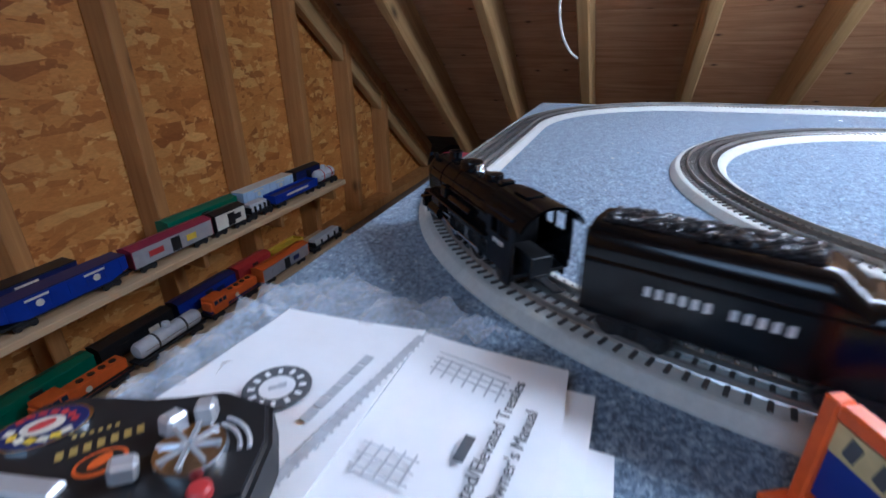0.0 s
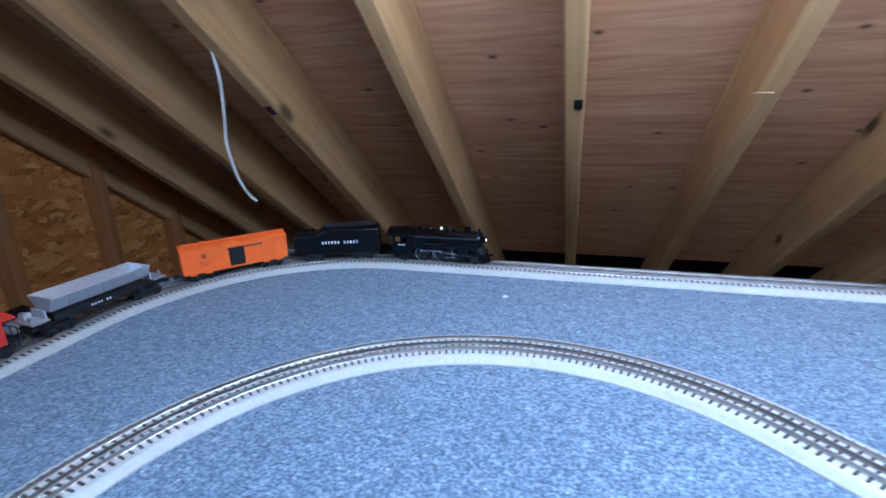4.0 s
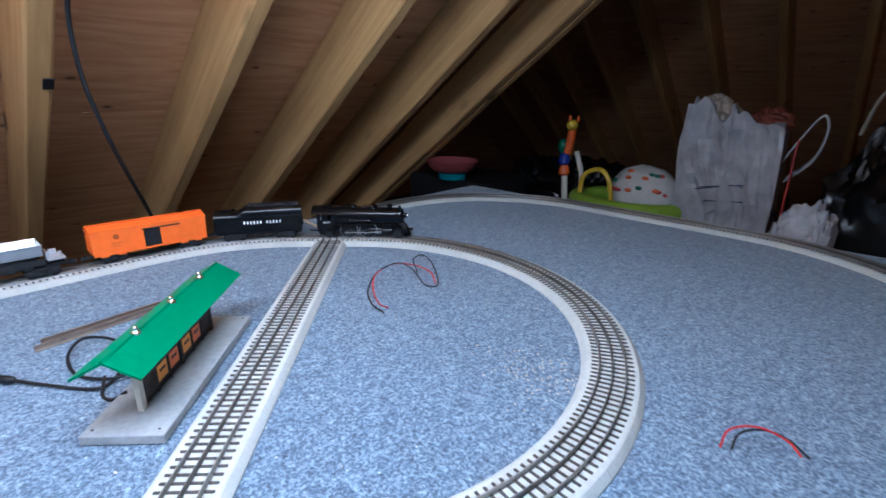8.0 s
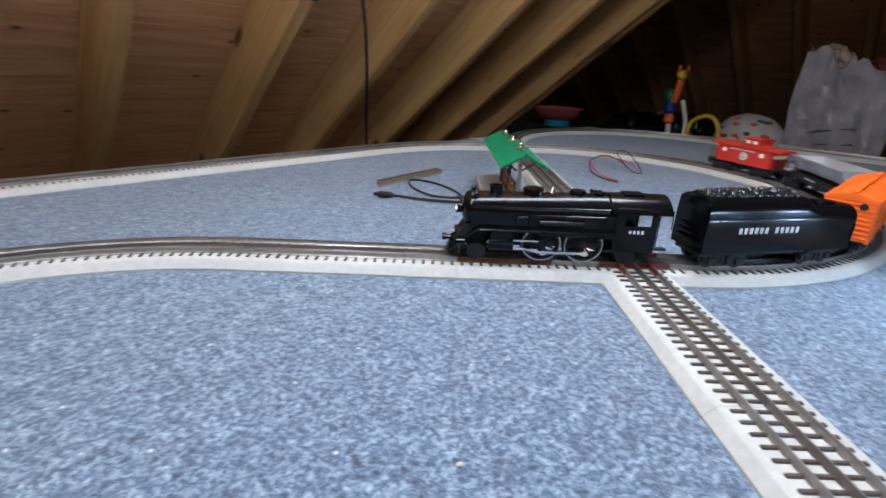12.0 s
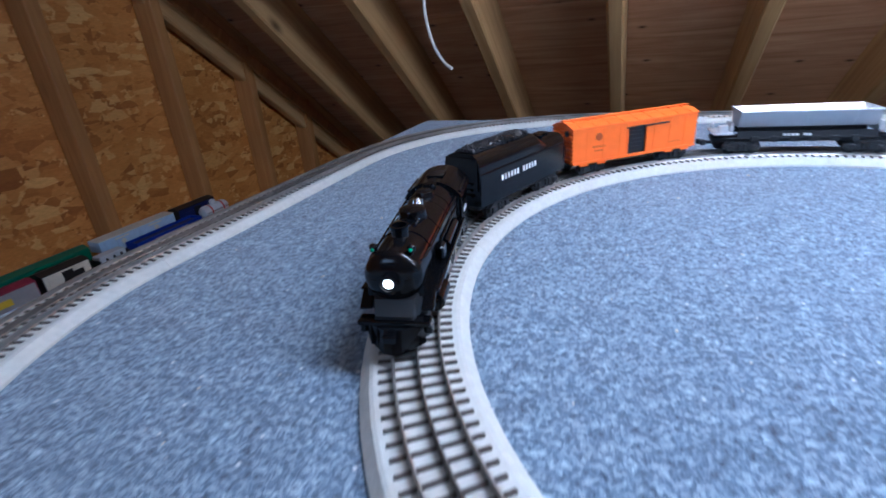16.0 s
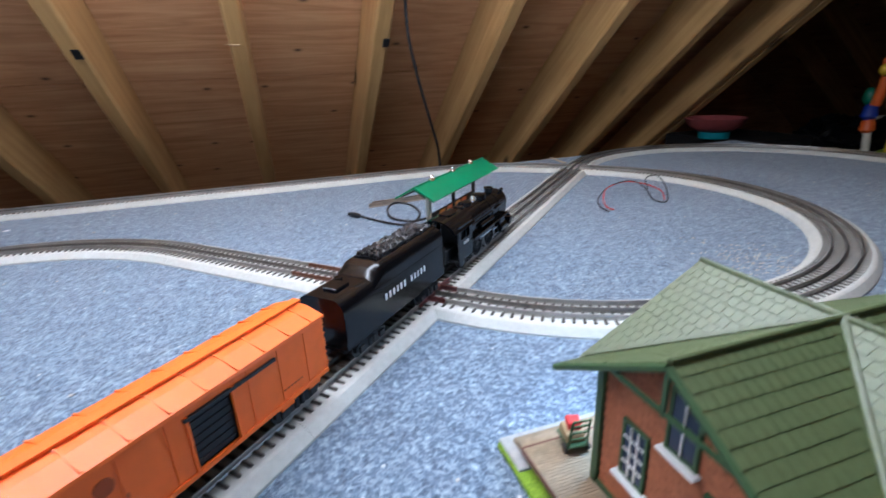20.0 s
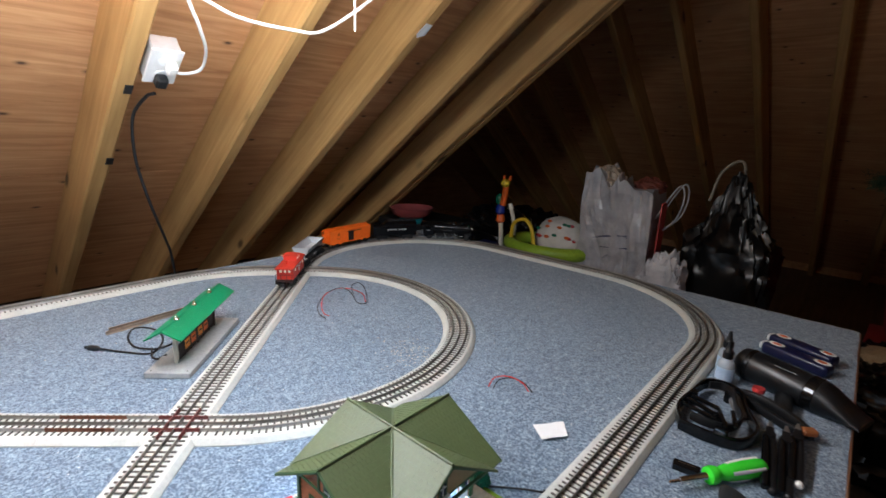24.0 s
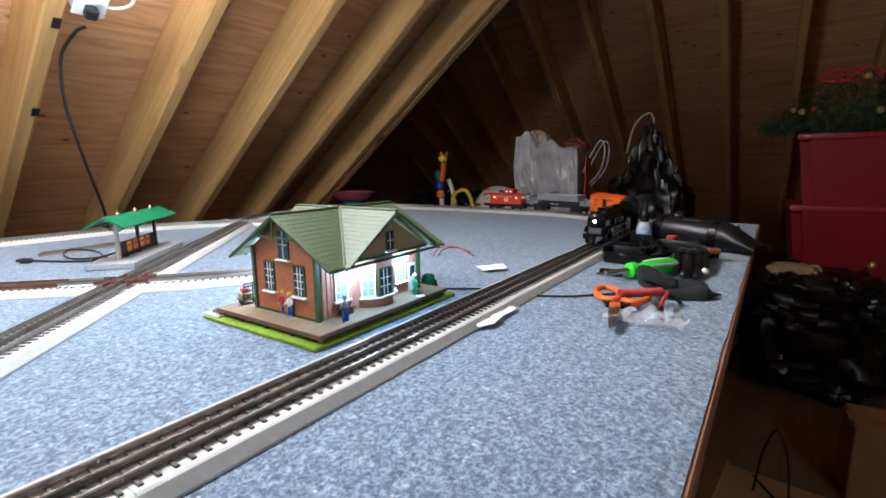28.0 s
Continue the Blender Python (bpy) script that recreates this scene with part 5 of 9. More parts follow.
def shingle_courses(slope, a, b, c, d, courses, single):
    """Square-butted shingles in staggered courses, thicker at the lower edge."""
    nrm = (b - a).cross(d - a).normalized()
    if nrm.z < 0:
        nrm = -nrm
    rnd2 = random.Random(round(a.x * 1000 + a.y * 77))
    along = (c - d).normalized() if (c - d).length > (b - a).length else (b - a).normalized()
    pitch, joint = 0.0064, 0.0007
    joined = B()
    for k in range(courses):
        u0, u1 = (k + 0.04) / courses, (k + 0.98) / courses
        l0, r0, l1, r1 = a.lerp(d, u0), b.lerp(c, u0), a.lerp(d, u1), b.lerp(c, u1)
        s0, e0, s1, e1 = ((p - a).dot(along) for p in (l0, r0, l1, r1))
        lo, hi = min(s0, s1), max(e0, e1)
        n0 = math.floor(lo / pitch) - 1
        for n in range(n0, math.ceil(hi / pitch) + 2):
            f0 = n * pitch + (pitch / 2 if k % 2 else 0)
            f1 = f0 + pitch - joint
            p0, q0, p1, q1 = max(f0, s0), min(f1, e0), max(f0, s1), min(f1, e1)
            if q0 - p0 < 0.001 and q1 - p1 < 0.001:
                continue
            q0, q1 = max(q0, p0 + 0.0003), max(q1, p1 + 0.0003)
            h = 0.0005 + rnd2.uniform(-0.0001, 0.00012)
            bm = B() if single else joined
            vs = [bm.verts.new(l0 + along * (p - s0) + nrm * z) for p, z in ((p0, 0.0), (q0, 0.0), (q0, h), (p0, h))]
            ws = [bm.verts.new(l1 + along * (p - s1) + nrm * z) for p, z in ((p1, -0.0002), (q1, -0.0002), (q1, 0.0002), (p1, 0.0002))]
            for i in range(4):
                j = (i + 1) % 4
                bm.faces.new((vs[i], vs[j], ws[j], ws[i]))
            bm.faces.new(vs[::-1])
            bm.faces.new(ws)
            if single:
                bmesh.ops.recalc_face_normals(bm, faces=bm.faces[:])
                part("shingle", bm, M_ROOFG, slope)
    if not single:
        bmesh.ops.recalc_face_normals(joined, faces=joined.faces[:])
        tagged(part("shingles", joined, M_ROOFG, slope), kind="stuff")


XL, XR, YF, YB = 1.283, 1.507, 0.3735, 0.570
EY0, EY1, EVZ = 0.378, 0.572, 0.0850
HW = 0.092
for y_e, sgn in ((EY0, 1), (EY1, -1)):
    slope_sheet((XL, y_e, EVZ), (CX - HW, y_e, EVZ), (CX, CY, RZ), (XL, CY, RZ))
    slope_sheet((CX + HW, y_e, EVZ), (XR, y_e, EVZ), (XR, CY, RZ), (CX, CY, RZ))
for y_r in (YF, YB):
    for sx in (-1, 1):
        slope_sheet((CX + sx * HW, EY0 if y_r < CY else EY1, EVZ), (CX + sx * HW, y_r - (0.004 if y_r < CY else -0.004), EVZ), (CX, y_r, RZ), (CX, CY, RZ))
part("ridge_cap", tube(B(), [(XL, CY, RZ + 0.0005), (XR, CY, RZ + 0.0005)], 0.0018, 8), M_ROOFG, station)
part("ridge_cap", tube(B(), [(CX, YF, RZ + 0.0005), (CX, YB, RZ + 0.0005)], 0.0018, 8), M_ROOFG, station)
for sx in (-1, 1):
    for y_e in (EY0, EY1):
        part("valley_flashing", tube(B(), [(CX + sx * (HW - 0.002), y_e, EVZ + 0.0015), (CX, CY, RZ + 0.001)], 0.0016, 6), M_ROOFG, station)
for y_r, s in ((YF, -1), (YB, 1)):
    yw = y_r - s * 0.016
    bm = prism(B(), [(CX - HW + 0.012, EVZ + 0.003), (CX + HW - 0.012, EVZ + 0.003), (CX, RZ - 0.008)], 0.004, (0, yw + 0.002, 0), (90, 0, 0))
    part("gable_wall", bm, M_TAN, station, "tan boarded gable")
    for sx in (-1, 1):
        part("bargeboard", tube(B(), [(CX + sx * HW, y_r, EVZ - 0.002), (CX, y_r, RZ - 0.003)], 0.0022, 6), M_TRIMG, station)
    part("gable_beam", box(B(), (2 * HW - 0.02, 0.004, 0.004), (CX, yw, EVZ + 0.002)), M_TRIMG, station)
for x in (XL, XR):
    for y_e in (EY0, EY1):
        part("bargeboard", tube(B(), [(x, y_e, EVZ - 0.002), (x, CY, RZ - 0.003)], 0.0024, 6), M_TRIMG, station)
    part("gable_truss", box(box(B(), (0.002, 0.09, 0.0025), (x, CY, RZ - 0.028)), (0.002, 0.0025, 0.028), (x, CY, RZ - 0.016)), M_TRIMG, station)
part("eave_soffit", box(B(), (XR - XL - 0.01, 0.004, 0.003), (CX, EY0 + 0.004, EVZ - 0.003)), M_TRIMG, station)


def window(at, w, h, rz, cols, rows, lit, sill=True):
    """A sash window: dark green frame, white bars, one pane, white sill."""
    base = pose(*at, 0, 0, rz)
    fr = part("window", box(box(box(box(B(), (w + 0.004, 0.002, 0.002), (0, 0, h + 0.001)), (w + 0.004, 0.002, 0.002), (0, 0, -0.001)), (0.002, 0.002, h), (-w / 2 - 0.001, 0, h / 2)), (0.002, 0.002, h), (w / 2 + 0.001, 0, h / 2)), M_WHITE if lit else M_TRIMG, station, m=base)
    part("pane", box(B(), (w, 0.0008, h), (0, 0.0002, h / 2)), M_PANELIT if lit else M_PANE, fr)
    for k in range(1, cols):
        part("glazing_bar", box(B(), (0.0009, 0.0016, h), (-w / 2 + w * k / cols, -0.0004, h / 2)), M_WHITE, fr)
    for k in range(1, rows):
        part("glazing_bar", box(B(), (w, 0.0016, 0.0009), (0, -0.0004, h * k / rows)), M_WHITE, fr)
    if sill:
        part("sill", box(B(), (w + 0.009, 0.006, 0.0022), (0, -0.002, -0.0028), bev=0.0004), M_WHITE, fr)


for x, rz in ((SX0 - 0.001, -90), (SX1 + 0.001, 90)):
    for y in (0.446, 0.504):
        window((x, y, 0.045), 0.0165, 0.035, rz, 3, 4, False)
    window((x, 0.473, 0.089), 0.0165, 0.033, rz, 2, 2, False)
for s, y in ((-1, SY0 - 0.001), (1, SY1 + 0.001)):
    rz = 0 if s < 0 else 180
    window((1.333, y, 0.036), 0.018, 0.037, rz, 3, 4, True)
    window((1.449, y, 0.036), 0.018, 0.037, rz, 3, 4, True)
    yw = (YF + 0.014) if s < 0 else (YB - 0.014)
    window((CX, yw - 0.0005 * (1 if s < 0 else -1), 0.093), 0.011, 0.022, rz, 2, 2, False)
    # bay with three windows
    bay = [(-0.031, 0.0), (-0.016, -0.017), (0.016, -0.017), (0.031, 0.0)] if s < 0 else [(0.031, 0.0), (0.016, 0.017), (-0.016, 0.017), (-0.031, 0.0)]
    bm = prism(B(), [(CX + a, y + b) for a, b in bay], 0.0615, (0, 0, DZ))
    part("bay", bm, M_SIDING, station)
    part("bay_band", prism(B(), [(CX + a * 1.06, y + b * 1.06) for a, b in bay], 0.004, (0, 0, DZ + 0.061)), M_DECKD, station)
    window((CX, y + s * 0.018, 0.031), 0.021, 0.034, rz, 3, 3, False)
    window((CX - 0.0245, y + s * 0.0098, 0.032), 0.015, 0.032, -48.6 if s < 0 else 180 + 48.6, 2, 3, True)
    window((CX + 0.0245, y + s * 0.0098, 0.032), 0.015, 0.032, 48.6 if s < 0 else 180 - 48.6, 2, 3, True)
    dr = part("door", box(B(), (0.017, 0.002, 0.042), (1.476 - 0.001, y, DZ + 0.021), bev=0.0004), M_WHITE, station, "white station door")
    part("pane", box(B(), (0.011, 0.001, 0.016), (1.475, y + s * 0.0012, DZ + 0.030)), M_PANE, dr)
    part("knob", ball(B(), 0.0009, (1.4805, y + s * 0.002, DZ + 0.02), u=6, v=5), M_CHROME, dr)
    lampm = part("porch_lamp", lathe(B(), [(0.001, 0.004), (0.004, 0.001), (0.0042, 0), (0.0036, 0)], (CX + 0.046, y + s * 0.022, EVZ - 0.008), segs=12), M_TRIMG, station)
    part("lamp_lens", ball(B(), 0.0018, (CX + 0.046, y + s * 0.022, EVZ - 0.0085), u=8, v=6), M_PANELIT, lampm)
for x, y in ((CX + 0.045, SY0 - 0.022), (CX - 0.05, SY0 - 0.022), (CX - 0.05, SY1 + 0.024), (CX + 0.045, SY1 + 0.024)):
    pl = bpy.data.lights.new("porch_light", "POINT")
    pl.energy, pl.shadow_soft_size, pl.color = (0.24 if y < CY else 0.48), 0.004, (0.58, 0.80, 1.0)
    new("porch_light", pl).location = (x, y, EVZ - 0.014)
part("bench", box(box(box(B(), (0.022, 0.008, 0.002), (1.335, SY0 - 0.008, DZ + 0.009)), (0.022, 0.0015, 0.009), (1.335, SY0 - 0.0035, DZ + 0.013)), (0.018, 0.005, 0.009), (1.335, SY0 - 0.007, DZ + 0.0045)), M_DECKD, station)

# people-shaped plastic figures are single plain meshes
def figurine(x, y, rz, shirt, trousers, hat, label):
    bm = B()
    marks = []

    def mark(k):
        marks.append((len(bm.faces), k))

    mark(1)
    for s in (-1, 1):
        tube(bm, [(s * 0.0021, 0.001 * s, 0.0), (s * 0.0019, 0.0006 * s, 0.006), (s * 0.0014, 0, 0.012)], 0.0019, 8)
        box(bm, (0.0032, 0.0055, 0.0016), (s * 0.0022, -0.001, 0.0008), bev=0.0004)
    mark(0)
    lathe(bm, [(0.0028, 0.0), (0.0033, 0.004), (0.0036, 0.0075), (0.0022, 0.0095), (0.0012, 0.0105)], (0, 0, 0.0115), segs=10)
    for s in (-1, 1):
        tube(bm, [(s * 0.0036, 0, 0.0195), (s * 0.0056, -0.0008, 0.0155), (s * 0.0045, -0.0045, 0.0135)], 0.0013, 7)
    mark(2)
    ball(bm, 0.0023, (0, -0.0002, 0.0245), (0.9, 1, 1.12), 10, 7)
    for s in (-1, 1):
        ball(bm, 0.0013, (s * 0.0044, -0.0052, 0.0132), u=6, v=5)
    mark(3)
    lathe(bm, [(0.0034, 0.0), (0.0033, 0.0005), (0.0026, 0.0007), (0.0024, 0.0022), (0.001, 0.0031)], (0, -0.0002, 0.0257), segs=10)
    mark(9)
    me = bpy.data.meshes.new("figurine")
    bm.faces.ensure_lookup_table()
    for (a, k), (b, _) in zip(marks, marks[1:]):
        for i in range(a, b):
            bm.faces[i].material_index = k
    bmesh.ops.recalc_face_normals(bm, faces=bm.faces)
    bm.to_mesh(me)
    bm.free()
    for mt in (shirt, trousers, M_SKIN, hat):
        me.materials.append(mt)
    me.shade_smooth()
    ob = new("figurine", me)
    ob.matrix_basis = pose(x, y, DZ, 0, 0, rz) @ Matrix.Scale(1.12, 4)
    tagged(ob, label, "figurine", "station figures")


figurine(1.297, 0.482, -60, M_FIG["red"], M_FIG["blue"], M_FIG["yellow"], "plastic workman figure with yellow cap and blue overalls")
figurine(1.292, 0.464, -100, M_FIG["white"], M_FIG["blue"], M_FIG["yellow"], "plastic workman figure in white shirt and yellow cap")
figurine(1.316, 0.392, 150, M_FIG["grey"], M_FIG["blue"], M_FIG["grey"], "plastic figure in grey coat on the station deck")
figurine(1.457, 0.395, 60, M_FIG["green"], M_FIG["green"], M_FIG["white"], "plastic figure in green by the bay window")
figurine(1.398, 0.570, 200, M_FIG["navy"], M_FIG["navy"], M_FIG["blue"], "plastic porter figure in navy uniform")
figurine(1.358, 0.563, 150, M_FIG["blue"], M_FIG["navy"], M_FIG["white"], "plastic porter figure in blue uniform carrying bags")

cart = thing("luggage_cart", "small green toy luggage cart loaded with cases", "cart", pose(1.298, 0.5685, DZ, 0, 0, 172))
part("platform", box(B(), (0.016, 0.020, 0.0016), (0, 0, 0.0062), bev=0.0003), M_TRIMG, cart)
for x in (-0.0068, 0.0068):
    part("handle", tube(B(), [(x, 0.009, 0.006), (x * 0.95, 0.0105, 0.022), (x * 0.9, 0.0125, 0.031)], 0.0009, 6), M_TRIMG, cart)
for z, y in ((0.013, 0.0098), (0.019, 0.0104), (0.025, 0.0113), (0.030, 0.0124)):
    part("slat", box(B(), (0.0135, 0.001, 0.0013), (0, y, z)), M_TRIMG, cart)
for x in (-0.0085, 0.0085):
    part("wheel", cyl(B(), 0.0036, 0.0036, 0.0014, (x, 0.006, 0.0036), (0, 90, 0), 14), M_CABLE, cart)
part("foot", box(B(), (0.012, 0.0012, 0.0054), (0, -0.008, 0.0027)), M_TRIMG, cart)
solid("suitcase", box(B(), (0.014, 0.015, 0.0075), (0, 0, 0), bev=0.0009), M_TAN, "tan toy suitcase on the luggage cart", "suitcase", pose(1.298, 0.5695, DZ + 0.0108, 0, 0, 168))
solid("trunk", box(B(), (0.0095, 0.0105, 0.0060), (0, 0, 0), bev=0.0008), M_FIG["red"], "red toy trunk on top of the suitcase", "trunk", pose(1.299, 0.5705, DZ + 0.0176, 0, 0, 160))
can = thing("milk_can", "blue-grey toy milk can on the station deck", "milk can", pose(1.374, 0.5525, DZ))
M_CAN = plain("can_bluegrey", (0.22, 0.27, 0.33), 0.45)
part("body", lathe(B(), [(0.0001, 0.0), (0.0052, 0.0), (0.0055, 0.0008), (0.0055, 0.009), (0.0050, 0.0105)], segs=16), M_CAN, can, smooth=True)
part("lid", lathe(B(), [(0.0050, 0.0105), (0.0058, 0.0108), (0.0058, 0.0122), (0.0020, 0.0130), (0.0001, 0.0131)], segs=16), M_CAN, can, smooth=True)
solid("paper_scrap", prism(B(), [(-0.009, -0.004), (0.006, -0.006), (0.011, 0.002), (0.0, 0.006)], 0.0012), M_PAPER, "scrap of white paper lying on the station deck", "paper", pose(1.452, 0.383, DZ, 0, 4, 10))

bm = B()
rnd = random.Random(3)
for k in range(150):
    a, r, z = rnd.uniform(0, 6.283), 0.013 * math.sqrt(rnd.random()), rnd.random()
    q = bmesh.ops.create_icosphere(bm, subdivisions=1, radius=rnd.uniform(0.0022, 0.0042))
    bmesh.ops.transform(bm, matrix=pose(r * math.cos(a) * (1 - 0.4 * z), r * math.sin(a) * (1 - 0.4 * z), 0.003 + 0.019 * z, rnd.uniform(0, 90), rnd.uniform(0, 90), 0), verts=q["verts"])
solid("bush", bm, plain("bush_green", (0.01, 0.11, 0.05), 0.9, var=0.4, scale=600, bumps=0.9), "dark green foam bush beside the station", "bush", pose(1.53, 0.425, 0.004))
solid("station_cable", tube(B(), curve_pts([(1.535, 0.415, 0.004), (1.565, 0.38, 0.0022), (1.585, 0.35, 0.0022), (1.59, 0.3505, 0.0022)], 6), 0.0016), M_CABLE, "thin black power lead leaving the station", "cable")
solid("table_cable", tube(B(), curve_pts([(1.588, 0.262, 0.0022), (1.60, 0.24, 0.002), (1.615, 0.215, 0.002), (1.66, 0.17, 0.002), (1.72, 0.10, 0.002), (1.74, 0.03, 0.002)], 6), 0.0016), M_CABLE, "thin black power lead across the carpet", "cable")

# ---- platform shelter ----
sh = thing("station_shelter", "green-roofed toy station shelter on a grey platform", "shelter", pose(1.4255, 1.1735, 0, 0, 0, 45.3))
part("platform", box(B(), (0.292, 0.091, 0.0125), (0, 0, 0.00625), bev=0.0012), M_STONE, sh)
for x in (-0.136, 0.136):
    for y in (-0.036, 0.036):
        part("screw", cyl(B(), 0.0016, 0.0016, 0.0008, (x, y, 0.0127), segs=8), M_POST, sh)
for x in (-0.098, 0.0, 0.098):
    p = part("post", box(B(), (0.006, 0.006, 0.0755), (x, 0, 0.050), bev=0.0008), M_BUFF if x < -0.05 else M_POST, sh)
    for s in (-1, 1):
        part("brace", tube(B(), [(x, s * 0.004, 0.072), (x, s * 0.027, 0.0875)], 0.0016, 6), M_POST, p)
part("end_post", box(B(), (0.0025, 0.007, 0.072), (-0.1035, 0, 0.0485), bev=0.0004), M_BUFF, sh)
for x0, x1 in ((-0.095, -0.003), (0.003, 0.095)):
    fence = part("fence", box(box(box(B(), (x1 - x0, 0.003, 0.002), ((x0 + x1) / 2, 0, 0.0205)), (x1 - x0, 0.003, 0.002), ((x0 + x1) / 2, 0, 0.046)), (x1 - x0, 0.003, 0.001), ((x0 + x1) / 2, 0, 0.015)), M_POST, sh)
    part("panel", box(B(), (x1 - x0, 0.0012, 0.032), ((x0 + x1) / 2, 0, 0.030)), M_POST, fence)
    for k in range(3):
        x = x0 + (x1 - x0) * (k + 0.5) / 3
        sg = part("sign", box(B(), (0.023, 0.002, 0.021), (x, 0, 0.0335), bev=0.0004), (M_SIGN1, M_SIGN2, M_POST)[(k + (x0 < 0) * 2) % 3], fence)
        for s in (-1, 1):
            part("sign_mark", box(B(), (0.014, 0.0004, 0.004), (x, s * 0.0012, 0.036)), M_DARKPRINT, sg)
    for k in range(4):
        x = x0 + (x1 - x0) * k / 3
        part("fence_post", box(B(), (0.002, 0.004, 0.034), (x, 0, 0.0295)), M_POST, fence)
RW, RLEN, RE, RR = 0.037, 0.150, 0.0855, 0.1055
for s in (-1, 1):
    bm = lapped(B(), (-RLEN, s * RW, RE), (RLEN, s * RW, RE), (RLEN, 0, RR), (-RLEN, 0, RR), 0.0025, 12, 0.0004)
    part("roof_slope", bm, M_ROOFT, sh, "ribbed green roof slope")
part("ridge", box(B(), (2 * RLEN, 0.003, 0.0015), (0, 0, RR + 0.0002)), M_ROOFT, sh)
for x in (-0.085, 0.0, 0.085):
    fx = part("lamp_cap", lathe(B(), [(0.006, -0.002), (0.0055, 0.0), (0.0035, 0.0015), (0.003, 0.002)], (x, 0, RR + 0.001), segs=14), M_CHROME, sh)
    part("bulb", ball(B(), 0.0034, (x, 0, RR + 0.005), u=12, v=8), M_CHROME, fx, "small chrome screw cap", smooth=True)
for s in (-1, 1):
    part("tie_beam", box(B(), (2 * RLEN - 0.01, 0.002, 0.003), (0, s * 0.027, 0.0878)), M_POST, sh)

lead = thing("power_lead", "black power lead with moulded barrel plug", "cable")
part("cord", tube(B(), curve_pts([(1.262, 1.301, 0.006), (1.292, 1.259, 0.003), (1.333, 1.206, 0.003), (1.362, 1.226, 0.003), (1.385, 1.275, 0.004), (1.382, 1.328, 0.008), (1.351, 1.352, 0.012), (1.325, 1.318, 0.008), (1.322, 1.262, 0.004), (1.348, 1.215, 0.006), (1.375, 1.205, 0.010), (1.395, 1.215, 0.012)], 8), 0.0023), M_CABLE, lead, smooth=True)
part("tail", tube(B(), curve_pts([(1.345, 1.222, 0.0075), (1.333, 1.185, 0.003), (1.338, 1.160, 0.006), (1.352, 1.152, 0.014)], 6), 0.0023), M_CABLE, lead, smooth=True)
pl = part("plug", lathe(B(), [(0.0026, -0.016), (0.0048, -0.012), (0.0058, -0.004), (0.0058, 0.010), (0.0042, 0.012), (0.0034, 0.0125), (0.0034, 0.019)], (1.2545, 1.3115, 0.0062), (0, -90, -53.5), 14), M_CABLE, lead, "moulded black barrel plug", smooth=True)
for x0, y0, x1, y1 in ((1.297, 1.383, 1.492, 1.408), (1.308, 1.402, 1.497, 1.4245)):
    a = math.degrees(math.atan2(y1 - y0, x1 - x0))
    L = math.hypot(x1 - x0, y1 - y0)
    bm = sweep(lay(L), L, 1, [(-0.004, 0.0), (-0.004, 0.0012), (-0.0012, 0.002), (-0.0012, 0.006), (-0.0022, 0.0085), (0.0022, 0.0085), (0.0012, 0.006), (0.0012, 0.002), (0.004, 0.0012), (0.004, 0.0)])
    solid("loose_rail", bm, M_COPPER, "tarnished loose toy rail lying on the carpet", "rail", pose(x0, y0, 0, 0, 0, a), "loose rails")


def wire_pair(name, ctrl, label, second):
    w = thing(name, label, "wire")
    part("red_wire", tube(B(), curve_pts(ctrl, 8), 0.0013, 6), M_WIRER, w)
    part("black_wire", tube(B(), curve_pts(second, 8), 0.0013, 6), M_CABLE, w)


wire_pair("hookup_wire", [(1.752, 1.118, 0.003), (1.752, 1.142, 0.004), (1.775, 1.185, 0.010), (1.81, 1.22, 0.022), (1.86, 1.225, 0.030), (1.895, 1.20, 0.026), (1.91, 1.165, 0.016), (1.895, 1.135, 0.004)], "coiled red and black hook-up wires on the carpet", [(1.735, 1.11, 0.003), (1.742, 1.15, 0.004), (1.77, 1.195, 0.010), (1.82, 1.225, 0.024), (1.865, 1.215, 0.034), (1.875, 1.18, 0.026), (1.87, 1.14, 0.006), (1.895, 1.128, 0.003), (1.918, 1.165, 0.03), (1.915, 1.19, 0.045), (1.892, 1.195, 0.04), (1.878, 1.17, 0.022)])
wire_pair("hookup_wire", [(1.768, 0.585, 0.003), (1.785, 0.582, 0.018), (1.805, 0.560, 0.022), (1.815, 0.532, 0.014), (1.812, 0.515, 0.003)], "short looped red and black hook-up wires", [(1.772, 0.575, 0.003), (1.79, 0.572, 0.016), (1.81, 0.552, 0.019), (1.82, 0.530, 0.012), (1.815, 0.508, 0.003)])


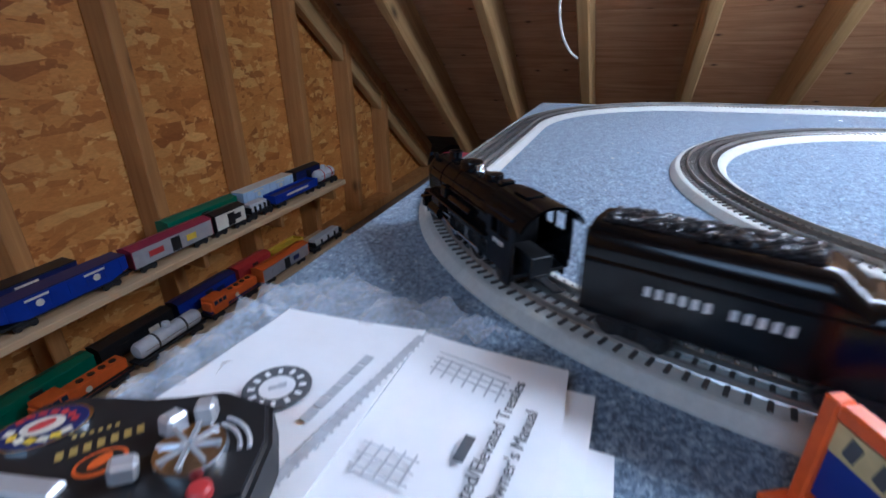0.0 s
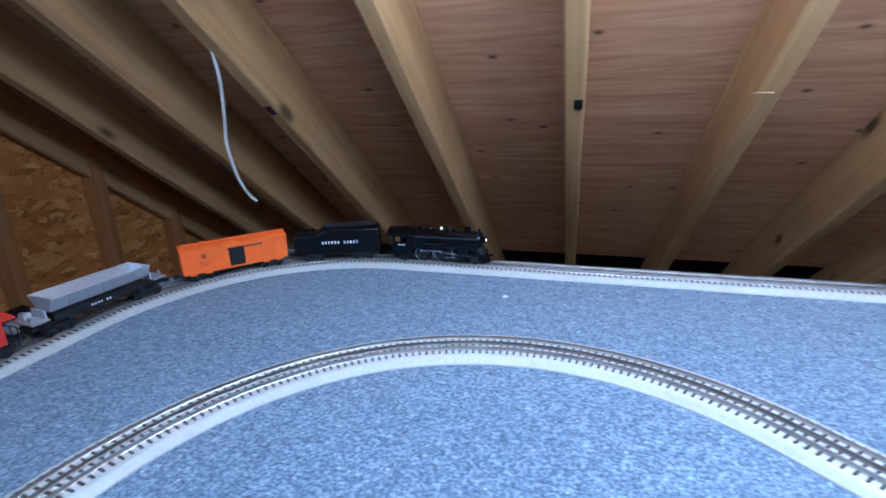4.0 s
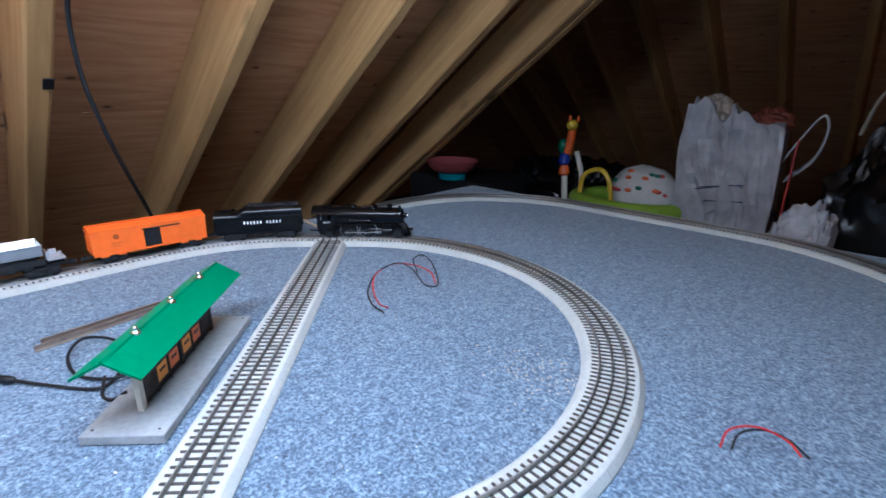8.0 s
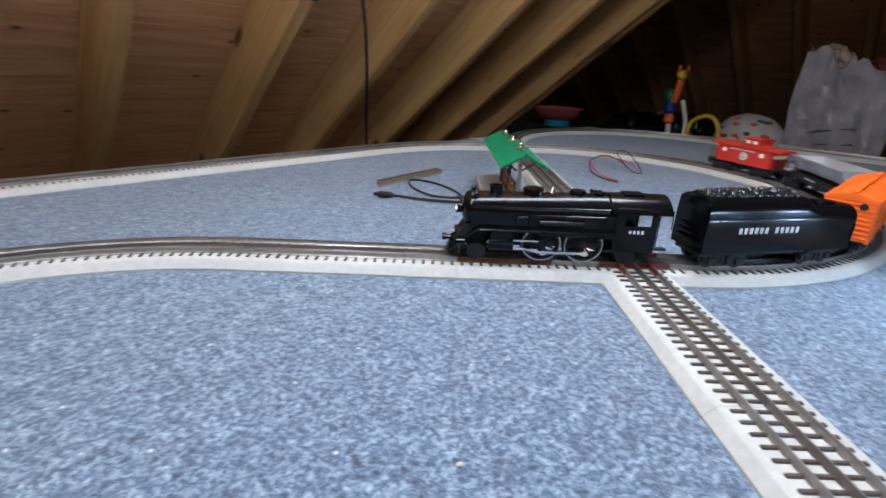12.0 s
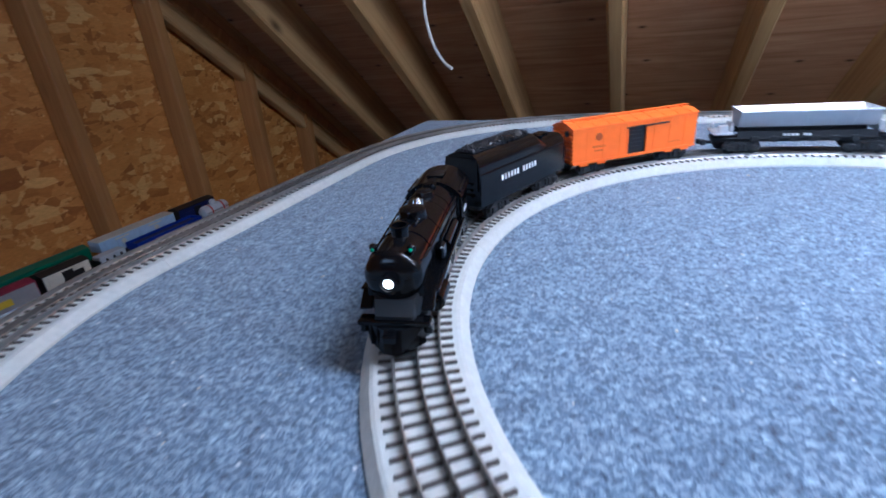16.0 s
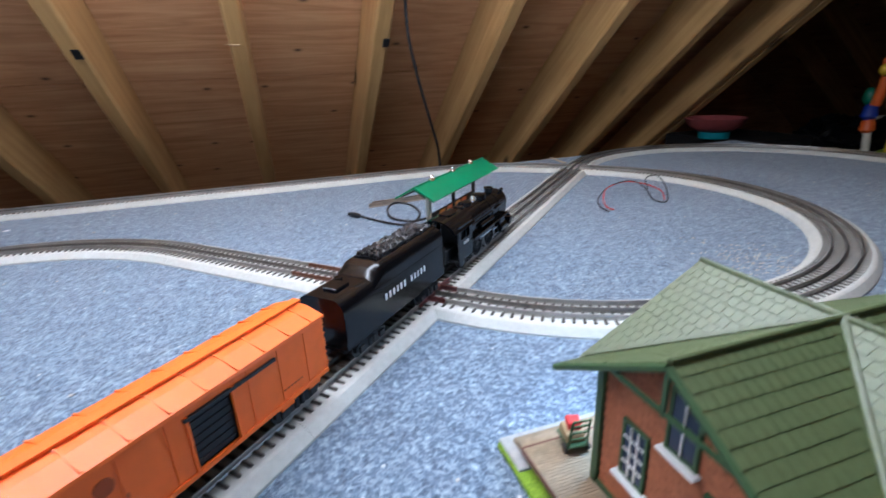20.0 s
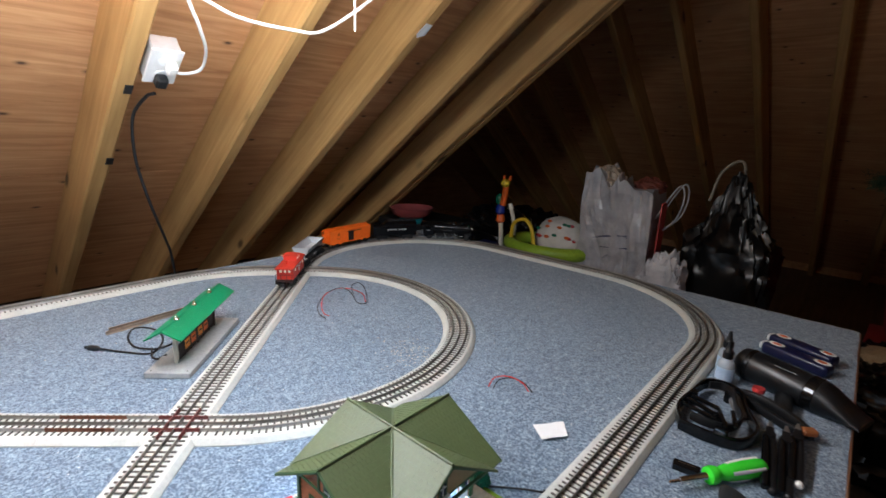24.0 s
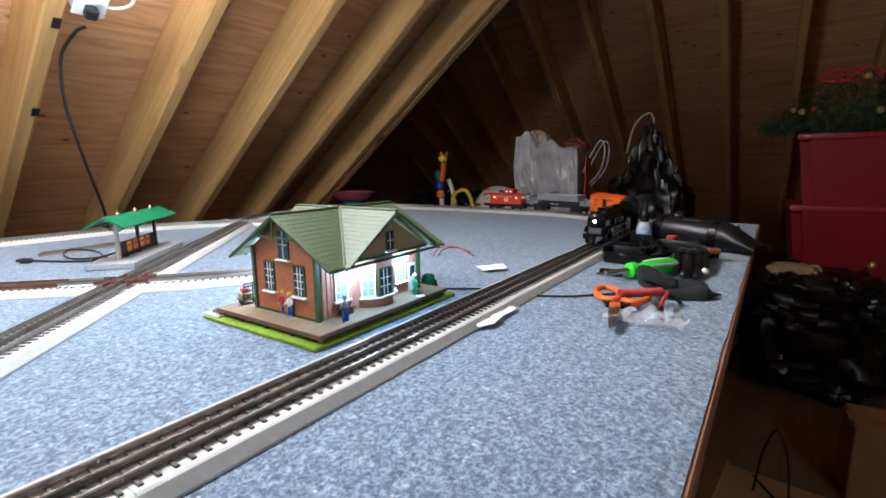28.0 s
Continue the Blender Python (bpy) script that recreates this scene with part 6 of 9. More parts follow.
def sheet(name, pts, label, lift=0.004, seed=1, material=M_PAPER, category="paper"):
    """A crumpled flat scrap with an irregular outline."""
    rnd = random.Random(seed)
    cx, cy = sum(p[0] for p in pts) / len(pts), sum(p[1] for p in pts) / len(pts)
    bm = B()
    fine = []
    for (ax, ay), (bx, by) in zip(pts, pts[1:] + pts[:1]):
        for k in range(4):
            fine.append((ax + (bx - ax) * k / 4, ay + (by - ay) * k / 4))
    rings = []
    for u in (1.0, 0.66, 0.33):
        ring = []
        for x, y in fine:
            px, py = cx + (x - cx) * u, cy + (y - cy) * u
            ring.append((px, py, 0.0015 + lift * (0.5 + 0.5 * noise.noise((px * 60, py * 60, seed)))))
        rings.append(ring)
    for dz, flip in ((0.0, True), (0.0006, False)):
        vs = [[bm.verts.new((x, y, z + dz)) for x, y, z in r] for r in rings]
        c = bm.verts.new((cx, cy, 0.0015 + lift * 0.5 + dz))
        n = len(fine)
        for a, b in zip(vs, vs[1:]):
            for j in range(n):
                f = (a[j], a[(j + 1) % n], b[(j + 1) % n], b[j])
                bm.faces.new(f[::-1] if flip else f)
        for j in range(n):
            f = (vs[-1][j], vs[-1][(j + 1) % n], c)
            bm.faces.new(f[::-1] if flip else f)
    return solid(name, bm, material, label, category)


sheet("paper_slip", [(1.692, 0.414), (1.733, 0.386), (1.766, 0.412), (1.716, 0.447)], "folded white paper slip on the carpet", 0.006, 2)
sheet("paper_strip", [(1.412, 0.262), (1.43, 0.250), (1.47, 0.258), (1.512, 0.255), (1.508, 0.268), (1.465, 0.272), (1.44, 0.262), (1.42, 0.274)], "torn white paper strip beside the track", 0.006, 5)
sheet("paper_tag", [(0.2585, 0.519), (0.266, 0.5285), (0.279, 0.5215), (0.292, 0.5060), (0.286, 0.5040), (0.274, 0.5145)], "small folded white paper tag at the track edge", 0.009, 7)
sheet("paper_bit", [(2.44, 0.118), (2.452, 0.112), (2.456, 0.122), (2.444, 0.126)], "tiny paper scrap on the carpet", 0.002, 8)
sheet("paper_bit", [(0.548, 1.540), (0.556, 1.537), (0.559, 1.546), (0.551, 1.549)], "tiny orange-white paper scrap on the carpet", 0.002, 9)
st = prism(B(), [(-0.056 + 0.005 * math.cos(a) if math.cos(a) < 0 else 0.056 + 0.005 * math.cos(a), 0.0047 * math.sin(a)) for a in [radians(d) for d in range(0, 360, 15)]], 0.002)
solid("craft_stick", st, M_STICK, "pale wooden craft stick lying by the track", "stick", pose(1.975, 1.70, 0.001, 0, 0, 82))

bm = B()
rnd = random.Random(11)
spots = [(rnd.uniform(TX0 + 0.05, TX1 - 0.05), rnd.uniform(TY0 + 0.05, TY1 - 0.05)) for _ in range(240)] + [(rnd.gauss(1.76, 0.035), rnd.gauss(0.81, 0.04)) for _ in range(170)]
for x, y in spots:
    r = rnd.uniform(0.0006, 0.0016)
    q = bmesh.ops.create_icosphere(bm, subdivisions=1, radius=r)
    bmesh.ops.transform(bm, matrix=pose(x, y, r * 0.6, 0, 0, rnd.uniform(0, 180)) @ Matrix.Diagonal((rnd.uniform(1, 2), 1, 0.6, 1)), verts=q["verts"])
solid("crumbs", bm, plain("crumb", (0.62, 0.55, 0.45), 0.8), "pale crumbs and plaster specks scattered over the carpet", "crumbs", kind="stuff")

# ---- shelves on the gable wall ----
for z in (-0.362, -0.622):
    s = thing("wall_shelf", "bare pine plank shelf carrying toy rolling stock", "shelf", pose(-1.1775, 0.6, z), "wall shelves")
    part("plank", box(B(), (0.176, 2.41, 0.019), (0, 0, -0.0095), bev=0.0015), M_SHELF, s)
    for y in (-0.78, -0.37, 0.43, 0.8, 1.16):
        part("cleat", box(B(), (0.13, 0.02, 0.06), (-0.012, y, -0.05), bev=0.002), M_STUD, s)

PAINT = {k: plain("stock_" + k, c, 0.4, var=0.08, bumps=0.05) for k, c in {
    "blue": (0.012, 0.035, 0.28), "navy": (0.012, 0.018, 0.09), "maroon": (0.22, 0.02, 0.05), "grey": (0.34, 0.33, 0.34), "green": (0.01, 0.13, 0.07),
    "cream": (0.7, 0.66, 0.55), "silver": (0.55, 0.56, 0.58), "orange": (0.65, 0.12, 0.015), "red": (0.45, 0.04, 0.04), "yellow": (0.72, 0.5, 0.03),
    "black": (0.013, 0.013, 0.014), "sky": (0.45, 0.58, 0.75)}.items()}
BOGIE = B()
for s in (-1, 1):
    box(BOGIE, (0.004, 0.046, 0.009), (s * 0.02, 0, 0.011), bev=0.001)
    for y in (-0.016, 0.016):
        cyl(BOGIE, 0.0095, 0.0095, 0.005, (s * 0.0155, y, 0.0095), (0, 90, 0), 14)
box(BOGIE, (0.04, 0.012, 0.005), (0, 0, 0.014))
BOGIE = mesh(BOGIE, M_BLACKM)


def stock(kind, y0, y1, x, z, main, second, label, mark=None):
    """A shelved car of the given kind, along y."""
    L, w = y1 - y0 - 0.012, 0.026
    name = {"box": "toy_boxcar", "tank": "toy_tank_car", "hopper": "toy_hopper_car", "gondola": "toy_gondola", "diesel": "toy_diesel", "flat": "toy_flatcar"}[kind]
    c = thing(name, label, "toy train", pose(x, (y0 + y1) / 2, z), "shelved rolling stock")
    P, Q = PAINT[main], PAINT[second]
    part("underframe", box(B(), (0.04, L, 0.006), (0, 0, 0.0195), bev=0.001), M_BLACKM, c)
    for s in (-1, 1):
        part("bogie", BOGIE, None, c, m=pose(0, s * L * 0.34, 0))
        part("coupler", box(B(), (0.008, 0.016, 0.006), (0, s * (L / 2 + 0.004), 0.015), bev=0.001), M_BLACKM, c)
    if kind == "box":
        part("body", box(B(), (2 * w, L, 0.048), (0, 0, 0.0465), bev=0.001), Q if second != main else P, c)
        bm = round_body(B(), [(-w - 0.001, 0.0705), (w + 0.001, 0.0705), (w, 0.0735), (0.0, 0.0805), (-w, 0.0735)], L + 0.004, -L / 2 - 0.002)
        bmesh.ops.transform(bm, matrix=pose(0, 0, 0, 0, 0, 90), verts=bm.verts)
        part("roof", bm, P, c)
        for s in (-1, 1):
            part("end_wall", box(B(), (2 * w + 0.001, 0.002, 0.047), (0, s * L / 2, 0.0465)), P, c)
        part("door", box(B(), (0.002, 0.03, 0.04), (w + 0.001, 0, 0.045), bev=0.0006), PAINT["black"], c)
        part("placard", box(B(), (0.0014, 0.034, 0.018), (w + 0.0012, L * 0.2, 0.046)), PAINT[mark or "yellow"], c)
        part("placard", box(B(), (0.0014, 0.045, 0.016), (w + 0.0012, -L * 0.24, 0.048)), PAINT["red" if main == "maroon" else second], c)
    elif kind == "tank":
        bm = lathe(B(), [(0.006, -L / 2 + 0.01), (0.02, -L / 2 + 0.014), (0.0245, -L / 2 + 0.022), (0.0245, L / 2 - 0.022), (0.02, L / 2 - 0.014), (0.006, L / 2 - 0.01)], (0, 0, 0.0475), (90, 0, 0), 22)
        part("tank", bm, P, c, smooth=True)
        part("dome", lathe(B(), [(0.012, 0), (0.012, 0.012), (0.009, 0.016), (0.001, 0.017)], (0, 0, 0.069), segs=16), P, c, smooth=True)
        for s in (-1, 1):
            part("band", lathe(B(), [(0.0252, -0.003), (0.0252, 0.003)], (0, s * L * 0.2, 0.0475), (90, 0, 0), 22), Q, c)
            part("handrail", tube(B(), [(s * 0.027, -L * 0.4, 0.05), (s * 0.027, L * 0.4, 0.05)], 0.0008, 6), M_CHROME, c)
    elif kind == "hopper":
        bm = prism(B(), [(-L / 2, 0.038), (-L * 0.33, 0.024), (L * 0.33, 0.024), (L / 2, 0.038), (L / 2, 0.072), (-L / 2, 0.072)], 2 * w, (-w, 0, 0), (90, 0, 90))
        part("body", bm, P, c)
        for k in range(7):
            for s in (-1, 1):
                part("rib", box(B(), (0.0018, 0.002, 0.034), (s * (w + 0.0006), -L * 0.44 + k * L * 0.88 / 6, 0.053)), P, c)
        part("roof", box(B(), (2 * w + 0.002, L + 0.002, 0.003), (0, 0, 0.0735), bev=0.001), Q, c)
        for yy in (-L * 0.22, L * 0.22):
            part("emblem", cyl(B(), 0.0085, 0.0085, 0.0012, (w + 0.002, yy, 0.05), (0, 90, 0), 18), PAINT[mark or "cream"], c)
            part("lettering", box(B(), (0.001, 0.05, 0.005), (w + 0.0016, yy - 0.002, 0.0645)), PAINT[mark or "cream"], c)
    elif kind == "gondola":
        bm = B()
        for s in (-1, 1):
            box(bm, (0.002, L, 0.03), (s * w, 0, 0.0385))
            box(bm, (2 * w, 0.002, 0.03), (0, s * (L / 2 - 0.001), 0.0385))
        for k in range(9):
            for s in (-1, 1):
                box(bm, (0.0016, 0.003, 0.028), (s * (w + 0.001), -L * 0.46 + k * L * 0.92 / 8, 0.0385))
        part("sides", bm, P, c)
        part("load", box(B(), (2 * w - 0.006, L - 0.01, 0.02), (0, 0, 0.036), bev=0.002), Q, c)
        part("lettering", box(B(), (0.001, L * 0.5, 0.008), (w + 0.0022, 0, 0.04)), PAINT[mark or "cream"], c)
    elif kind == "diesel":
        part("hood", box(B(), (0.04, L * 0.92, 0.04), (0, 0, 0.045), bev=0.003, segs=2), P, c)
        cb = part("cab", box(B(), (0.052, L * 0.26, 0.05), (0, -L * 0.3, 0.05), bev=0.003, segs=2), P, c)
        for k in (-1, 0, 1):
            part("window", box(B(), (0.0534, 0.014, 0.014), (0, -L * 0.3 + k * 0.018, 0.062)), M_PANE, cb)
        part("stripe", box(B(), (0.0405, L * 0.93, 0.008), (0, 0, 0.032)), Q, c)
        part("walkway", box(B(), (0.054, L, 0.003), (0, 0, 0.0245)), PAINT["black"], c)
        for k in range(4):
            part("fan", cyl(B(), 0.009, 0.009, 0.003, (0, L * (0.0 + 0.12 * k), 0.066), segs=14), PAINT["black"], c)
        part("emblem", cyl(B(), 0.008, 0.008, 0.0012, (0.0275, 0.0, 0.048), (0, 90, 0), 16), PAINT["cream"], c)
    else:
        part("deck", box(B(), (0.05, L, 0.004), (0, 0, 0.025), bev=0.0006), P, c)
        part("load", box(B(), (0.036, L * 0.72, 0.03), (0, 0, 0.042), bev=0.004, segs=2), Q, c)
        for k in range(5):
            part("stake", box(B(), (0.052, 0.003, 0.026), (0, -L * 0.4 + k * L * 0.2, 0.035)), P, c)


UP, DN, XF, XB = -0.362, -0.622, -1.135, -1.222
stock("hopper", 0.48, 0.785, XF, UP, "blue", "navy", "long blue toy hopper with two round white emblems")
stock("box", 0.79, 1.07, XF, UP, "maroon", "grey", "maroon and grey toy boxcar with yellow placard")
stock("box", 1.075, 1.215, XF, UP, "black", "cream", "short black and cream spotted toy car", "black")
stock("flat", 1.22, 1.35, XF, UP, "black", "silver", "black toy flatcar with grey load")
stock("gondola", 1.355, 1.63, XF, UP, "blue", "navy", "blue toy gondola with white lettering")
stock("tank", 1.635, 1.785, XF, UP, "silver", "red", "short grey toy tank car with red band")
stock("hopper", 0.30, 0.72, XB, UP, "navy", "black", "dark navy toy hopper at the back of the shelf")
stock("box", 0.98, 1.275, XB, UP, "green", "green", "green toy boxcar behind the front row", "green")
stock("hopper", 1.295, 1.59, XB, UP, "sky", "cream", "pale blue and white toy hopper behind the gondola")
stock("box", 1.6, 1.78, XB, UP, "black", "navy", "dark toy boxcar at the shelf end", "navy")
stock("hopper", 0.2, 0.475, XF, UP, "navy", "black", "dark blue toy hopper with white emblem")
stock("diesel", 0.47, 0.72, XF, DN, "orange", "black", "orange and black toy diesel with white emblem")
stock("tank", 0.725, 0.975, XF, DN, "silver", "black", "silver toy tank car with orange end")
stock("diesel", 0.98, 1.225, XF, DN, "orange", "navy", "orange toy diesel with blue stripe")
stock("box", 1.23, 1.515, XF, DN, "orange", "grey", "orange and grey toy boxcar", "navy")
stock("flat", 1.53, 1.79, XF, DN, "black", "silver", "toy dump car with silver bin")
stock("box", 0.38, 0.68, XB, DN, "green", "green", "long green toy boxcar on the lower shelf", "green")
stock("box", 0.685, 0.93, XB, DN, "black", "black", "black toy boxcar with a white galloping emblem", "cream")
stock("box", 0.94, 1.2, XB, DN, "navy", "blue", "dark blue toy boxcar behind the diesel", "navy")
stock("box", 1.205, 1.39, XB, DN, "red", "red", "red toy boxcar on the lower shelf", "red")
stock("gondola", 1.4, 1.6, XB, DN, "yellow", "yellow", "yellow toy gondola on the lower shelf", "black")

# ---- corner of the table by the manuals ----
def clear_plastic(name):
    m, nt, b = nodes_of(name)
    b.inputs["Base Color"].default_value = (0.92, 0.95, 1.0, 1)
    b.inputs["Roughness"].default_value = 0.12
    b.inputs["Transmission Weight"].default_value = 0.45
    b.inputs["IOR"].default_value = 1.12
    b.inputs["Alpha"].default_value = 0.40
    bump(nt, b, noise_tex(nt, coords(nt), 90, 4), 0.6, 0.002)
    return m


M_CLEAR = clear_plastic("clear_film")


def film(name, outline, label, height, seed, material=None, n=22, m=None, category="plastic bag"):
    """A crumpled sheet of film over an outline's bounding box, kept inside the outline."""
    xs, ys = [p[0] for p in outline], [p[1] for p in outline]
    bm = B()
    grid = {}

    def inside(x, y):
        hit = False
        for (ax, ay), (bx, by) in zip(outline, outline[1:] + outline[:1]):
            if (ay > y) != (by > y) and x < (bx - ax) * (y - ay) / (by - ay) + ax:
                hit = not hit
        return hit

    for i in range(n + 1):
        for j in range(n + 1):
            x, y = min(xs) + (max(xs) - min(xs)) * i / n, min(ys) + (max(ys) - min(ys)) * j / n
            if inside(x, y):
                q = (x * 38, y * 38, seed)
                z = 0.003 + height * abs(noise.noise(q)) + height * 0.5 * abs(noise.noise((x * 95, y * 95, seed + 5)))
                grid[i, j] = bm.verts.new((x + 0.003 * noise.noise((y * 80, x * 80, seed)), y + 0.003 * noise.noise((x * 80, y * 70, seed + 2)), z))
    for i in range(n):
        for j in range(n):
            k = [(i, j), (i + 1, j), (i + 1, j + 1), (i, j + 1)]
            if all(v in grid for v in k):
                bm.faces.new([grid[v] for v in k])
    return solid(name, bm, material or M_CLEAR, label, category, m)


PILE = pose(-0.0763, 0.2411, 0) @ Matrix.Scale(0.9545, 4) @ pose(0.082, -0.2506, 0)
film("plastic_bag", [(-0.238, 0.150), (-0.242, 0.27), (-0.236, 0.352), (-0.185, 0.384), (-0.10, 0.366), (-0.04, 0.352), (0.0, 0.335), (-0.02, 0.318), (-0.07, 0.300), (-0.175, 0.285), (-0.185, 0.155)], "crumpled clear plastic bag under the manuals", 0.023, 4, n=52, m=PILE)
M_GREYPRINT = plain("print_grey", (0.10, 0.105, 0.115), 0.7)
M_PALEPRINT = plain("print_pale", (0.50, 0.52, 0.55), 0.7)


def leaf(name, corners, z, thick, label, seed):
    """A booklet page stack with gently lifted corners."""
    bm = B()
    n = 10
    a, b, c, d = (Vector((*p, 0)) for p in corners)
    rows = []
    for dz in (0, thick):
        g = []
        for i in range(n + 1):
            r = []
            for j in range(n + 1):
                p = a.lerp(b, i / n).lerp(d.lerp(c, i / n), j / n)
                lift = 0.004 * noise.noise((p.x * 14, p.y * 14, seed)) ** 2 + 0.003 * ((i / n - 0.5) ** 4 + (j / n - 0.5) ** 4) * 4
                r.append(bm.verts.new((p.x, p.y, z + dz + lift)))
            g.append(r)
        rows.append(g)
    lo, hi = rows
    for i in range(n):
        for j in range(n):
            bm.faces.new((hi[i][j], hi[i + 1][j], hi[i + 1][j + 1], hi[i][j + 1]))
            bm.faces.new((lo[i][j], lo[i][j + 1], lo[i + 1][j + 1], lo[i + 1][j]))
    for k in range(n):
        for (i0, j0), (i1, j1) in (((k, 0), (k + 1, 0)), ((n, k), (n, k + 1)), ((n - k, n), (n - k - 1, n)), ((0, n - k), (0, n - k - 1))):
            bm.faces.new((lo[i0][j0], lo[i1][j1], hi[i1][j1], hi[i0][j0]))
    return solid(name, bm, M_PAPER, label, "manual", PILE, "manuals on the table")


def words(text, size, parent, m, material):
    """Lettering as a thin mesh, set flat at m."""
    cu = bpy.data.curves.new("words", "FONT")
    cu.body, cu.size, cu.extrude, cu.align_x = text, size, 0.0002, "CENTER"
    tmp = bpy.data.objects.new("words", cu)
    me = bpy.data.meshes.new_from_object(tmp)
    bpy.data.objects.remove(tmp)
    me.materials.append(material)
    return part("lettering", me, None, parent, m=m)


leaf("booklet", [(-0.055, 0.135), (0.078, 0.13), (0.074, 0.245), (-0.05, 0.255)], 0.001, 0.002, "white booklet at the bottom of the manual pile", 2)
leaf("booklet", [(-0.06, 0.13), (0.060, 0.135), (0.060, 0.290), (-0.055, 0.295)], 0.0035, 0.002, "white folded leaflet under the manuals", 3)
left_m = leaf("track_manual", [(-0.205, 0.13), (-0.068, 0.13), (-0.068, 0.312), (-0.187, 0.303)], 0.0125, 0.0015, "white toy track leaflet with a round emblem", 6)
right_m = leaf("owners_manual", [(-0.069, 0.12), (0.052, 0.118), (0.041, 0.302), (-0.068, 0.312)], 0.0095, 0.002, "white owner's manual with drawing of a trestle", 8)
PZ = 0.0142
words("Graduated/Elevated Trestles", 0.0112, right_m, pose(0.011, 0.214, PZ, 0, 0, 85), M_GREYPRINT)
words("Owner's Manual", 0.0112, right_m, pose(0.026, 0.218, PZ, 0, 0, 85), M_GREYPRINT)
bm = B()
box(bm, (0.0062, 0.019, 0.0004), (-0.004, 0.214, PZ), (0, 0, -5))
part("name_bar", bm, M_GREYPRINT, right_m)
bm = B()
for k in range(7):
    box(bm, (0.0012, 0.020, 0.0004), (-0.045 + 0.008 * k, 0.277 - 0.002 * k, PZ), (0, 0, -4))
for k in range(4):
    box(bm, (0.056, 0.0009, 0.0004), (-0.021, 0.268 + 0.006 * k, PZ + 0.0001), (0, 0, -12))
part("trestle_drawing", bm, M_PALEPRINT, right_m)
bm = B()
for k in range(5):
    box(bm, (0.0012, 0.022, 0.0004), (-0.055 + 0.007 * k, 0.19, PZ), (0, 0, -4))
for k in range(3):
    box(bm, (0.036, 0.001, 0.0004), (-0.041, 0.182 + 0.008 * k, PZ + 0.0001), (0, 0, -6))
part("trestle_drawing", bm, M_PALEPRINT, right_m)
LZ = 0.0165
part("emblem_centre", cyl(B(), 0.0114, 0.0114, 0.0004, (-0.132, 0.218, LZ + 0.0001), segs=28), M_PAPER, left_m)
part("emblem_figure", box(box(B(), (0.011, 0.0035, 0.0003), (-0.132, 0.218, LZ + 0.0005), (0, 0, 40)), (0.005, 0.004, 0.0003), (-0.130, 0.221, LZ + 0.00055), (0, 0, 40)), M_PALEPRINT, left_m)
em = part("emblem", lathe(B(), [(0.0205, 0), (0.0205, 0.0003), (0.0115, 0.0003), (0.0115, 0)], (-0.132, 0.218, LZ), segs=32), M_GREYPRINT, left_m)
part("emblem_ring", lathe(B(), [(0.0218, 0), (0.0218, 0.0003), (0.0209, 0.0003), (0.0209, 0)], (-0.132, 0.218, LZ), segs=32), M_GREYPRINT, left_m)
bm = B()
for k in range(12):
    a = radians(30 * k)
    box(bm, (0.0028, 0.0045, 0.0004), (-0.132 + 0.016 * math.cos(a), 0.218 + 0.016 * math.sin(a), LZ + 0.0005), (0, 0, 30 * k + 90))
part("emblem_bars", bm, M_PAPER, em)
for k in range(6):
    part("title_bar", box(B(), (0.0068, 0.010, 0.0004), (-0.098 + 0.0012 * k, 0.205 + 0.0115 * k, LZ), (0, 0, -6)), M_PALEPRINT, left_m)
bm = B()
box(bm, (0.006, 0.15, 0.0004), (-0.0775, 0.228, LZ), (0, 0, -8))
for k in range(22):
    box(bm, (0.009, 0.0016, 0.0004), (-0.087 + 0.00095 * k, 0.158 + 0.0066 * k, LZ + 0.0002), (0, 0, -8))
part("track_drawing", bm, M_PALEPRINT, left_m)


def oval(rx, ry, n=28):
    return [(rx * math.cos(2 * math.pi * k / n), ry * math.sin(2 * math.pi * k / n)) for k in range(n)]


rem = thing("remote_control", "black toy train remote with oval badge and chrome knobs", "remote", pose(-0.1377, 0.1294, 0.0160, 0, 0, 27) @ Matrix.Scale(0.872, 4))
shape = [(-0.085, -0.03), (-0.07, -0.042), (-0.03, -0.045), (0.03, -0.045), (0.068, -0.036), (0.072, 0.0), (0.066, 0.030), (0.035, 0.046), (0.012, 0.044), (-0.006, 0.036), (-0.024, 0.044), (-0.05, 0.052), (-0.072, 0.046), (-0.086, 0.022)]
M_REMOTE = plain("remote_black", (0.016, 0.016, 0.017), 0.42, var=0.15)
bm = prism(B(), shape, 0.026)
bmesh.ops.bevel(bm, geom=[e for e in bm.edges if abs(e.verts[0].co.z - e.verts[1].co.z) < 1e-5 and e.verts[0].co.z > 0.01], offset=0.004, segments=3, affect="EDGES")
part("body", bm, M_REMOTE, rem, smooth=True)
badge = part("badge", prism(B(), oval(0.0235, 0.0165), 0.0022, (-0.056, 0.022, 0.026), (0, 0, 22)), M_CHROME, rem, "oval blue, cream and red badge")
part("badge_field", prism(B(), oval(0.0215, 0.0148), 0.0006, (-0.056, 0.022, 0.0282), (0, 0, 22)), PAINT["navy"], badge)
part("badge_centre", prism(B(), oval(0.0105, 0.0068), 0.0006, (-0.056, 0.022, 0.0288), (0, 0, 22)), PAINT["cream"], badge)
part("badge_mark", prism(B(), oval(0.0065, 0.0028), 0.0006, (-0.056, 0.022, 0.0294), (0, 0, 40)), PAINT["red"], badge)
